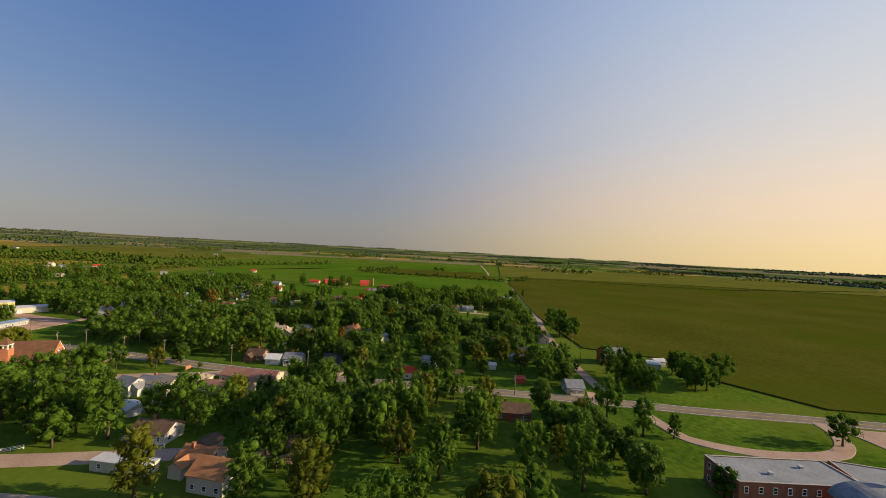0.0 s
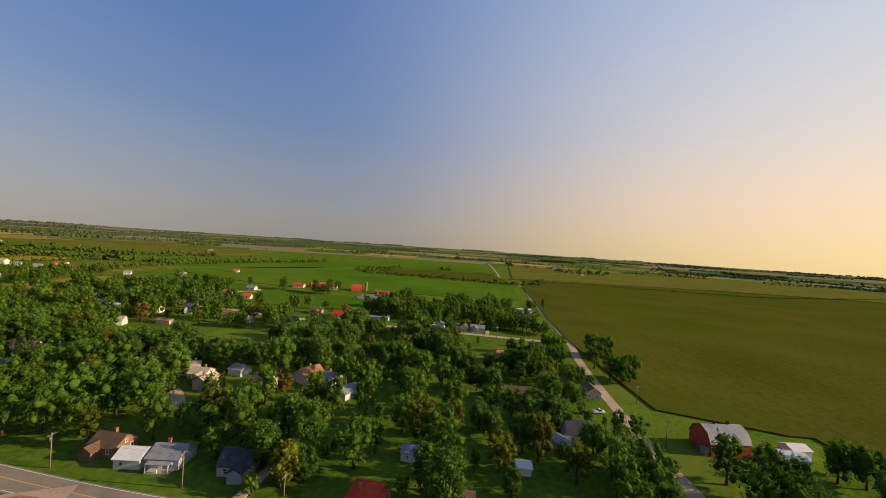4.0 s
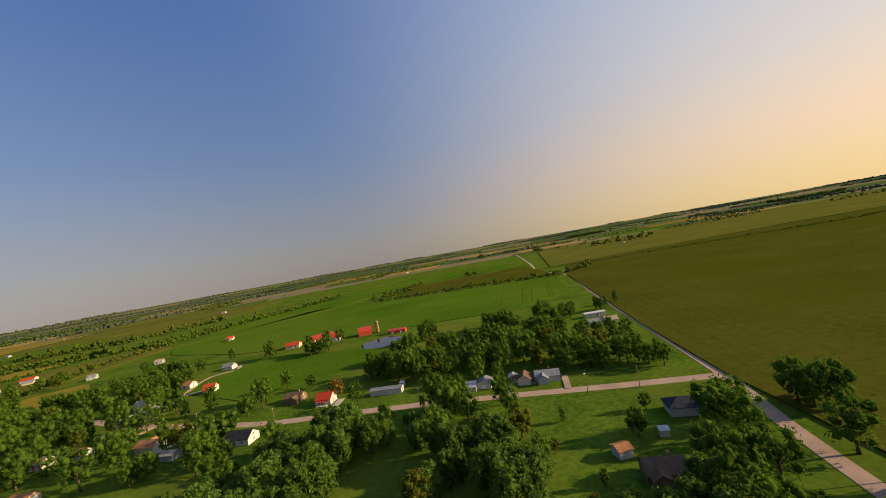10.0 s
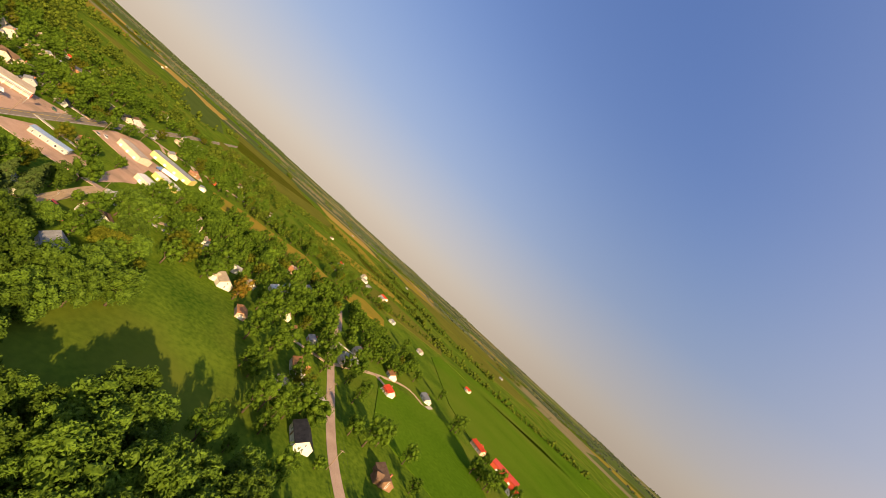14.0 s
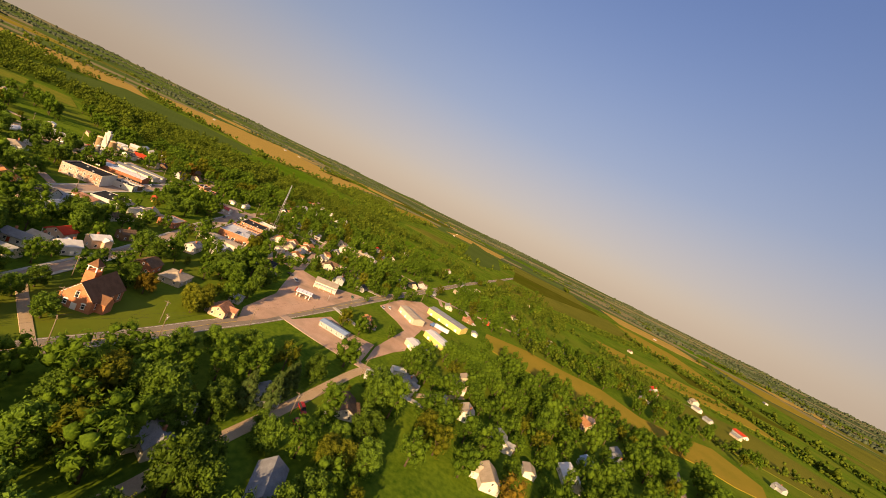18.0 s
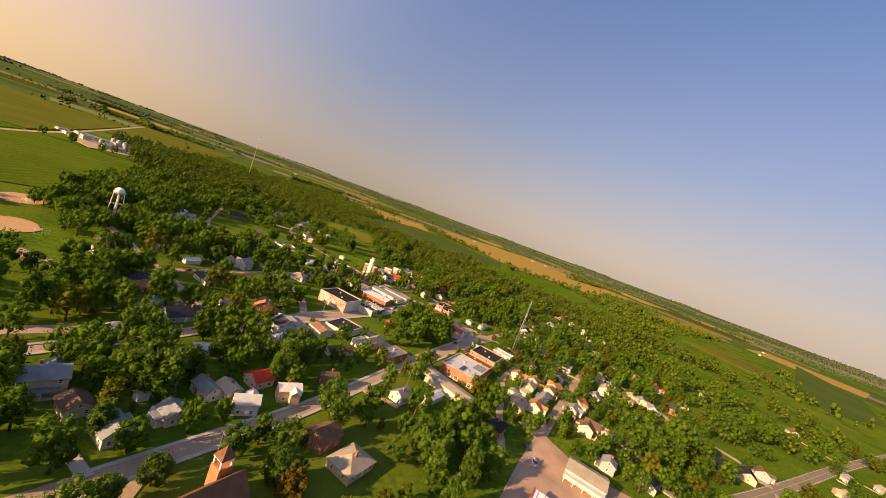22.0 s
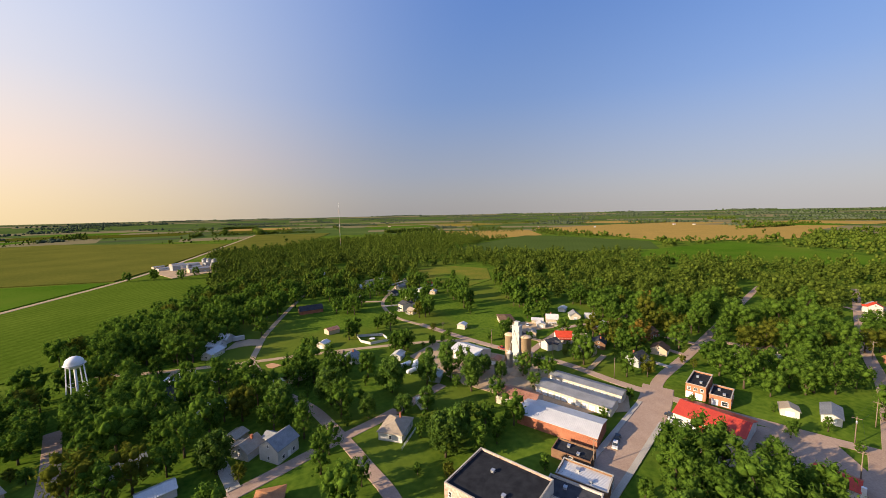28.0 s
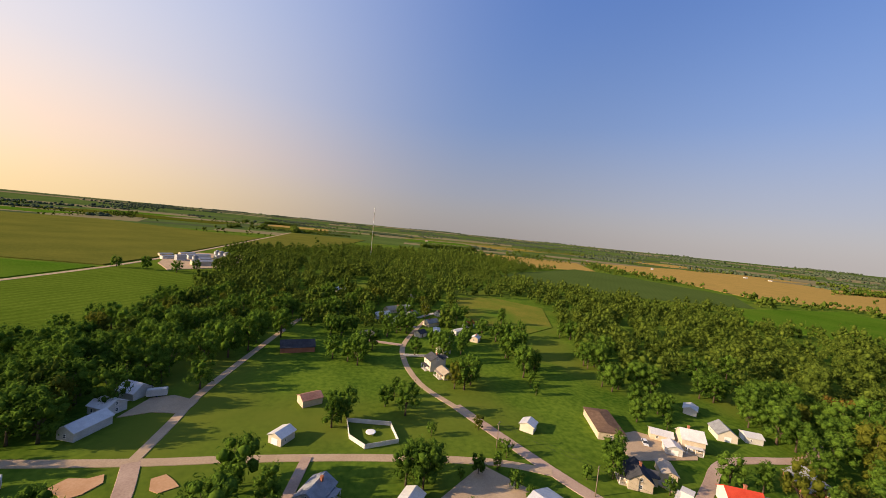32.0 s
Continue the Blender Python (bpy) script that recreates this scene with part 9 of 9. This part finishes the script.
scatter([(-129.2, -12.6), (-137.8, -40.1), (-165.8, 18.9), (-163.9, 40.2), (-159.3, 44.2)], 7, 3.8, 6.2, 60, gap=0.62)
scatter([(-97.5, -147.2), (-136.8, -198.6), (-173.8, -64.6), (-153.5, -27.6)], 7, 3.8, 6.2, 61, gap=0.62)
scatter([(-85.4, -140.6), (-216.4, -135.4), (-224.1, -66.2), (-195.5, -55.2), (-150.5, -51.1)], 8, 3.8, 6.2, 62, gap=0.62)
scatter([(-141.8, 12.4), (-163.1, 34.7), (-171.1, 65.6), (-160.3, 108.5), (-157.9, 111.6)], 14, 3.8, 6.2, 63, gap=0.62)
scatter([(-119.2, -182.8), (-209.6, -374.4), (-218.6, -278.1), (-171.7, -201.7), (-155.5, -157.7)], 26, 3.8, 6.2, 64, gap=0.62)
scatter([(-130.7, -146.8), (-158.3, -144), (-171.8, -120.3), (-170, -107.7)], 10, 3.8, 6.2, 65, gap=0.62)
scatter([(-404.4, -150.9), (-594.1, -111.3), (-616.5, -60.8), (-446.1, -41.8), (-369.3, -102.8)], 6, 3.8, 6.2, 66, gap=0.62)
scatter([(-291.7, 39.8), (-323.6, 42.7), (-317.4, 96.7), (-257.5, 130.2), (-240.4, 114.1)], 10, 3.8, 6.2, 67, gap=0.62)
scatter([(-145.6, 162.6), (-173.3, 172.5), (-148.7, 197.8), (-129.4, 195.2)], 14, 3.8, 6.2, 68, gap=0.62)
scatter([(-159.3, 99.1), (-201.1, 80.2), (-197.5, 104.9), (-161.5, 116.6)], 9, 3.4, 5.6, 80, gap=0.85)
scatter([(-212.5, 24.6), (-238.1, 56.5), (-199.6, 87.7)], 8, 3.4, 5.6, 81, gap=0.8)
scatter([(-683.5, -83), (-707.4, 24.9), (-632.6, 121.7), (-494.8, 146.7), (-512.3, 54.2)], 20, 3.4, 5.6, 82, gap=0.65)
scatter([(-599.7, 161.8), (-1024.4, 339.6), (-639.2, 329.2), (-471.3, 232.9)], 30, 3.4, 5.6, 83, gap=0.65)
scatter([(-394.1, 55.2), (-301.9, 67.9), (-329.3, 140.2), (-429, 137.1)], 26, 1.6, 3.0, 101, gap=0.9)
scatter([(-372.8, -205.2), (-534.8, 80.1), (-377.8, 191.5), (-170.7, 153.5), (-56.2, 165.3), (74.6, 227.7), (72.6, 121.7), (-43.8, 26.5), (-136, -14.9), (-136.1, -115.6)], 230, 1.2, 2.3, 102, gap=0.95)
scatter([(-56.2, 165.3), (-233.4, 192.8), (-297.8, 314.1), (-183.1, 351.1), (61.2, 323.9), (74.6, 227.7)], 60, 1.2, 2.3, 103, gap=0.95)
scatter([(-264.9, -415.2), (-353.2, -395.3), (-344.3, -279.9), (-314.1, -239.7), (-272.5, -249), (-264.8, -320.5)], 16, 3.0, 4.8, 111, gap=0.7)
scatter([(-100, 70), (-130, 50), (-200, 15), (-235, -5), (-245, -60), (-215, -130), (-150, -150), (-130, -100), (-120, 0)], 22, 3.2, 6.0, 121, gap=0.8)
scatter([(-110, 110), (-140, 55), (-200, 25), (-255, 0), (-275, 45), (-215, 82), (-150, 108)], 14, 3.0, 5.5, 122, gap=0.85)
scatter([(-95, 132), (-150, 114), (-215, 90), (-270, 62), (-290, 110), (-240, 150), (-190, 148)], 26, 3.0, 5.0, 123, gap=0.9)
scatter([(-300, 110), (-350, 40), (-400, 15), (-440, 120), (-470, 180), (-330, 160)], 60, 2.4, 4.4, 124, gap=0.85)
scatter([(-380, -20), (-420, -70), (-520, -60), (-500, 60), (-480, 150), (-420, 110)], 41, 3.5, 6.0, 125, gap=0.75)
scatter([(-330, -90), (-350, -60), (-400, -90), (-430, -130), (-400, -190), (-340, -170)], 8, 3.2, 5.4, 126, gap=0.85)
scatter([(-90, 150), (-240, 172), (-240, 205), (-160, 198), (-110, 190), (-60, 160)], 26, 3.8, 6.4, 127, gap=0.8)
scatter([(-100, 60), (-60, 50), (-20, 60), (40, 70), (60, 110), (-30, 115), (-70, 110)], 20, 3.5, 6.0, 128, gap=0.85)
scatter([(-240, 240), (-330, 262), (-380, 262), (-372, 400), (-260, 400), (-200, 320)], 60, 3.2, 5.6, 129, gap=0.8)
scatter([(-400, 260), (-470, 200), (-520, 240), (-560, 420), (-480, 560), (-430, 480), (-430, 330)], 70, 3.2, 5.6, 130, gap=0.8)


def fast_mesh(name, verts, tris, mat):
    me = bpy.data.meshes.new(name)
    me.vertices.add(len(verts)), me.loops.add(3 * len(tris)), me.polygons.add(len(tris))
    me.vertices.foreach_set("co", np.ascontiguousarray(verts, dtype=np.float32).ravel())
    me.loops.foreach_set("vertex_index", np.ascontiguousarray(tris, dtype=np.int32).ravel())
    me.polygons.foreach_set("loop_start", np.arange(0, 3 * len(tris), 3, dtype=np.int32))
    me.materials.append(mat)
    me.update(calc_edges=True)
    return me


def triangles(me):
    me.calc_loop_triangles()
    v = np.empty(3 * len(me.vertices), np.float32)
    t = np.empty(3 * len(me.loop_triangles), np.int32)
    me.vertices.foreach_get("co", v), me.loop_triangles.foreach_get("vertices", t)
    return v.reshape(-1, 3), t.reshape(-1, 3)


LEAF_GROVE = material("grove_leaves", LEAF_LOW, LEAF_HIGH, 0.65, 0.09, 1.6, per="island", spread=0.12, thin=0.4)
PALE_GROVE = material("pale_grove_leaves", (0.045, 0.066, 0.008), (0.15, 0.158, 0.020), 0.65, 0.09, 1.6, per="island", spread=0.12, thin=0.4)
RUST_GROVE = material("rusty_grove_leaves", (0.075, 0.055, 0.010), (0.165, 0.108, 0.018), 0.65, 0.09, 1.6, per="island", spread=0.3)
g = random.Random(5)
for kinds, mat, label in ((("", "c"), LEAF_GROVE, "many leafy green trees between the houses"), (("p",), PALE_GROVE, "scattered pale yellow-green trees between the houses"), (("a",), RUST_GROVE, "a few trees with rusty autumn leaves")):
    low = [tree_meshes(s, mat, lobes=17, leaves=640, core=0.6, shape="tall" if s == 54 else "round", sub=0 if s != 51 else 1, tri=True) for s in (51, 52, 53, 54)]
    kits = [[triangles(m) for m in pair] for pair in low]
    for which, what, m2, lab in ((1, "grove", mat, label), (0, "grove_trunks", BARK, "trunks and limbs of the scattered trees")):
        vs, ts, k = [], [], 0
        for x, y, r, kind in GROVE:
            if kind not in kinds:
                continue
            v, t = kits[int(abs(x * 3 + y)) % 4][which]
            a, s = (x * 12.9 + y * 7.3) % 6.283, r / 3.9
            c, d = math.cos(a), math.sin(a)
            sz = s * (1.0 + 0.22 * ((x * 0.37 + y * 0.11) % 1))
            vs.append(np.stack([(v[:, 0] * c - v[:, 1] * d) * s + x, (v[:, 0] * d + v[:, 1] * c) * s + y, v[:, 2] * sz], 1))
            ts.append(t + k)
            k += len(v)
        if vs:
            tagged(linked(what, fast_mesh(what, np.concatenate(vs), np.concatenate(ts), m2)), lab, "trees", kind="stuff")

# ---- far woods ----
def woods(name, spots, mat, label, leaves=0, lobes=1, core=0.62):
    """Many tree crowns in one mesh; spots: x, y, z, radius."""
    if lobes > 1:
        kit = [triangles(tree_meshes(900 + i, mat, lobes=lobes, leaves=leaves, sub=0, tri=True, shape="tall" if i in (2, 4) else "round", core=core)[1]) for i in range(6)]
        kit = [((v - (0, 0, 5.6)) / 3.9, t) for v, t in kit]
    else:
        kit = [(v, np.array(f)) for v, f in (blob(900 + i, 1.0, 0.95, 1 if len(spots) < 4000 else 0, 0.5) for i in range(6))]
    vs, ts, k = [], [], 0
    g = random.Random(len(spots))
    for x, y, z, r in spots:
        bv, bf = kit[g.randrange(6)]
        t = g.uniform(0, 6.28)
        c, s = math.cos(t), math.sin(t)
        vs.append(np.stack([bv[:, 0] * c - bv[:, 1] * s, bv[:, 0] * s + bv[:, 1] * c, bv[:, 2] * g.uniform(0.9, 1.35)], 1) * r + (x, y, z + r * 0.9))
        ts.append(bf + k)
        k += len(bv)
    return tagged(linked(name, fast_mesh(name, np.concatenate(vs), np.concatenate(ts), mat)), label, "woods", kind="stuff")


CLEARINGS = []
CLEARINGS.append([(-530, -668), (-620, -750), (-905, -955), (-970, -890), (-1022, -580), (-880, -440), (-680, -490), (-565, -572)])
CLEARINGS.append([(-700, -340), (-760, -410), (-853, -456), (-1135, -475), (-1015, -172), (-870, -160)])
CLEARINGS.append([(-370, -436), (-425, -452), (-474, -392), (-436, -308), (-388, -284), (-350, -335)])
CLEARINGS.append([(-384, -285), (-404, -256), (-388, -207), (-351, -176), (-325, -165), (-334, -202)])
CLEARINGS.append([(-750, -32), (-685, -8), (-674, 20), (-694, 58), (-714, 130), (-800, 122), (-792, 30)])
CLEARINGS.append([(-1035, -555), (-1100, -803), (-1195, -1324), (-1830, -1411), (-2150, -655), (-1779, -580), (-1328, -430)])
CLEARINGS.append([(-748, -895), (-760, -1400), (-1130, -1235), (-965, -915)])
CLEARINGS.append([(-1770, -405), (-2206, -335), (-1868, -155), (-1480, -280)])
CLEARINGS.append([(-1138, -100), (-1280, -72), (-1290, 60), (-1104, 88), (-1108, -16)])
CLEARINGS.append([(-2164, -25), (-1723, 185), (-1202, 235), (-1000, 167), (-1169, 95)])


def fill(poly, step, r0, r1, seed, keep=1.0):
    g = random.Random(seed)
    xs, ys = [p[0] for p in poly], [p[1] for p in poly]
    out = []
    for i in range(int((max(xs) - min(xs)) / step) + 1):
        for j in range(int((max(ys) - min(ys)) / step) + 1):
            x, y = min(xs) + (i + g.uniform(-0.4, 0.9)) * step, min(ys) + (j + g.uniform(-0.4, 0.9)) * step
            if inside(x, y, poly) and g.random() < keep and not any(math.hypot(x - a, y - b) < 0.8 * c + 2 for a, b, c in PLANTED):
                r = g.uniform(r0, r1) * g.choice((0.6, 0.8, 0.9, 1.0, 1.0, 1.1, 1.25))
                if noise.noise(Vector((x / 60, y / 60, seed))) < -0.36 or noise.noise(Vector((x / 24, y / 24, seed + 3))) < -0.34 or any(inside(x, y, c) for c in CLEARINGS) or any(-c - 4 < x - a < c + 9 and abs(y - b) < c + 4 for a, b, c in BUSY):
                    continue
                out.append((x, y, g.uniform(0.5, 4.0) if step < 15 else g.uniform(-2.0, 1.5), r))
    return out


def hedge(pts, step, r0, r1, seed, z0=-1.0):
    g = random.Random(seed)
    out = []
    for (x0, y0), (x1, y1) in zip(pts, pts[1:]):
        n = max(1, int(1.3 * math.hypot(x1 - x0, y1 - y0) / step))
        for i in range(n):
            t = (i + g.random()) / n
            r = g.uniform(r0, r1) * g.choice((0.6, 0.8, 1.0, 1.0, 1.25))
            x, y = x0 + (x1 - x0) * t + g.uniform(-1, 1) * r, y0 + (y1 - y0) * t + g.uniform(-1, 1) * r
            out.append((x, y, land(math.hypot(x - CX, y - CY)) + g.uniform(z0, 1.0), r))
    return out


near = fill([(-114, -180), (-122, -245), (-134, -325), (-133, -458), (-100, -580), (-120, -690), (-200, -700), (-300, -600), (-362, -450), (-350, -340), (-345, -310), (-262, -285), (-232, -300), (-205, -268), (-192, -222), (-166, -206), (-160, -186)], 12.0, 4.4, 6.4, 31, 0.9)
near += fill([(-400, -203), (-440, -188), (-476, -176), (-500, -120), (-535, -66), (-600, -60), (-680, -120), (-700, -300), (-640, -440), (-480, -440), (-438, -320), (-408, -260)], 12.0, 4.4, 6.4, 32, 0.95)
woods("near_woods", near, WOODS, "dense green deciduous woods behind the town", 420, 12, 0.56)
mid = fill([(-120, -690), (-200, -700), (-300, -600), (-362, -440), (-470, -440), (-640, -440), (-700, -520), (-690, -720), (-800, -900), (-500, -1100), (-260, -1060), (-150, -880), (-60, -880), (-70, -720)], 13, 4.6, 6.6, 33, 0.9)
mid += fill([(-680, -120), (-700, -300), (-640, -440), (-830, -440), (-960, -420), (-960, -190), (-880, -165), (-900, 60), (-760, 150), (-640, 110), (-600, 30)], 13, 4.6, 6.6, 34, 0.9)
mid += fill([(-505, -50), (-535, -66), (-600, -60), (-680, -110), (-760, -60), (-670, 40), (-640, 110), (-760, 150), (-800, 205), (-640, 190), (-510, 160), (-515, 90), (-540, 10)], 12, 3.8, 6.0, 51, 0.8)
mid += fill([(-500, 215), (-640, 225), (-900, 262), (-1000, 340), (-760, 380), (-560, 350), (-500, 290)], 11, 3.8, 5.8, 35, 0.5)
mid += fill([(-420, 300), (-500, 290), (-560, 350), (-640, 470), (-560, 520), (-470, 420)], 10.5, 3.5, 5.5, 36, 0.5)
woods("woods", mid, WOODS, "broad green woods reaching toward the fields", 170, 8, 0.56)
far = fill([(-500, -1100), (-800, -900), (-690, -720), (-981, -875), (-1060, -640), (-1110, -715), (-1200, -1150), (-1000, -1400), (-620, -1350)], 18, 5, 7.5, 37, 0.85)
far += fill([(-830, -440), (-924, -488), (-1060, -640), (-1110, -715), (-1275, -520), (-1850, -510), (-1700, -150), (-1200, -130), (-1000, -60), (-900, -160), (-947, -206), (-950, -416)], 18, 5, 7.5, 38, 0.75)
far += fill([(-900, 60), (-1010, 70), (-1200, 40), (-1600, 60), (-1500, 260), (-1000, 200)], 18, 5, 7.5, 39, 0.7)
far += hedge([(-196.8, 836.7), (-68.3, 811.8), (55.2, 790.1), (137.3, 774.8)], 4.5, 2.2, 4.2, 41)
far += hedge([(-216.8, 893.9), (-170.1, 977.9), (-137.3, 1058.3)], 5, 3, 5, 42) + hedge([(-202.6, 858.3), (-144.9, 934.6), (-160.9, 978.8)], 5, 3, 5.5, 43)
far += hedge([(142.4, 785.4), (174.7, 806.7), (204.8, 854.8)], 6, 3, 5, 44) + hedge([(-33.9, 1072.2), (2.8, 1080)], 5, 4, 6, 45)
far += hedge([(-1139.2, 590.9), (-811, 708.8), (-516.2, 738), (-455, 900.7), (-353.2, 1096.9)], 7, 4, 6.5, 46)
far += hedge([(-1207.4, 851.2), (-733.9, 875.8), (-634.5, 1029.8)], 8, 4, 7, 47) + hedge([(126.1, 910.6), (681.9, 872.2), (1432, 1191.8)], 2.2, 1.0, 1.6, 48)
far += hedge([(-706, 379), (-694, 488), (-723, 580), (-787, 758)], 6, 2.5, 4.5, 206)
far += hedge([(387, 1428.5), (556.2, 1409.2)], 10, 5, 8, 49) + hedge([(1193, 771.2), (1337.3, 689.2)], 8, 5, 8, 50)
far += hedge([(-740.9, 233), (-760.3, 331.6), (-966.8, 575.5), (-957.1, 800.5)], 6, 2.5, 4.5, 201) + hedge([(-764.3, 223.2), (-783.3, 319.6), (-1015.5, 568.3), (-1010.3, 799.6)], 7, 2.5, 4.5, 202)
far += hedge([(-664.8, 418), (-666.1, 521.8), (-651.5, 720.9)], 6, 2.5, 4.5, 203) + hedge([(-482.5, 504.1), (-515, 609.5), (-513.9, 740.3)], 6, 2.5, 4.5, 204) + hedge([(-616.1, 245.9), (-667.6, 245), (-735.9, 226.2)], 7, 3, 5, 205)
g = random.Random(77)
for i in range(150):
    a, r = g.uniform(0, 6.283), g.uniform(1500, 3300)
    x, y = CX + r * math.cos(a), CY + r * math.sin(a)
    if -520 < x < 1600 and 100 < y < 1500:
        continue
    t, n = g.choice((0.04, 1.61)) + g.uniform(-0.1, 0.1), g.uniform(120, 420)
    far += hedge([(x, y), (x + n * math.cos(t), y + n * math.sin(t))], g.uniform(23, -10.1), 3, 8, 100 + i)
woods("far_woods", far, WOODS, "distant hedgerows and woodlots between the fields", 8, 3)
# distance haze is painted into this colour: a greyer, flatter green than WOODS
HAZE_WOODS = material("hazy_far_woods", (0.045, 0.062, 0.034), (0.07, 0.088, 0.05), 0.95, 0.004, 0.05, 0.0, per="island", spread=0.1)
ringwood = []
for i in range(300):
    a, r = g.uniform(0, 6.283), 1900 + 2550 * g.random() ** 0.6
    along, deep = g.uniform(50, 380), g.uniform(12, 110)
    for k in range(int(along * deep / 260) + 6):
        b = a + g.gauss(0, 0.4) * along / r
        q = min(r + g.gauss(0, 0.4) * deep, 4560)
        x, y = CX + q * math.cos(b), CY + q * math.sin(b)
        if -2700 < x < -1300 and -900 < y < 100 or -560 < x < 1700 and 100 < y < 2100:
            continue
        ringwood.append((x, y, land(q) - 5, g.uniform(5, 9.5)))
woods("horizon_woods", ringwood, HAZE_WOODS, "band of woods along the horizon with haze painted into its green", 0)
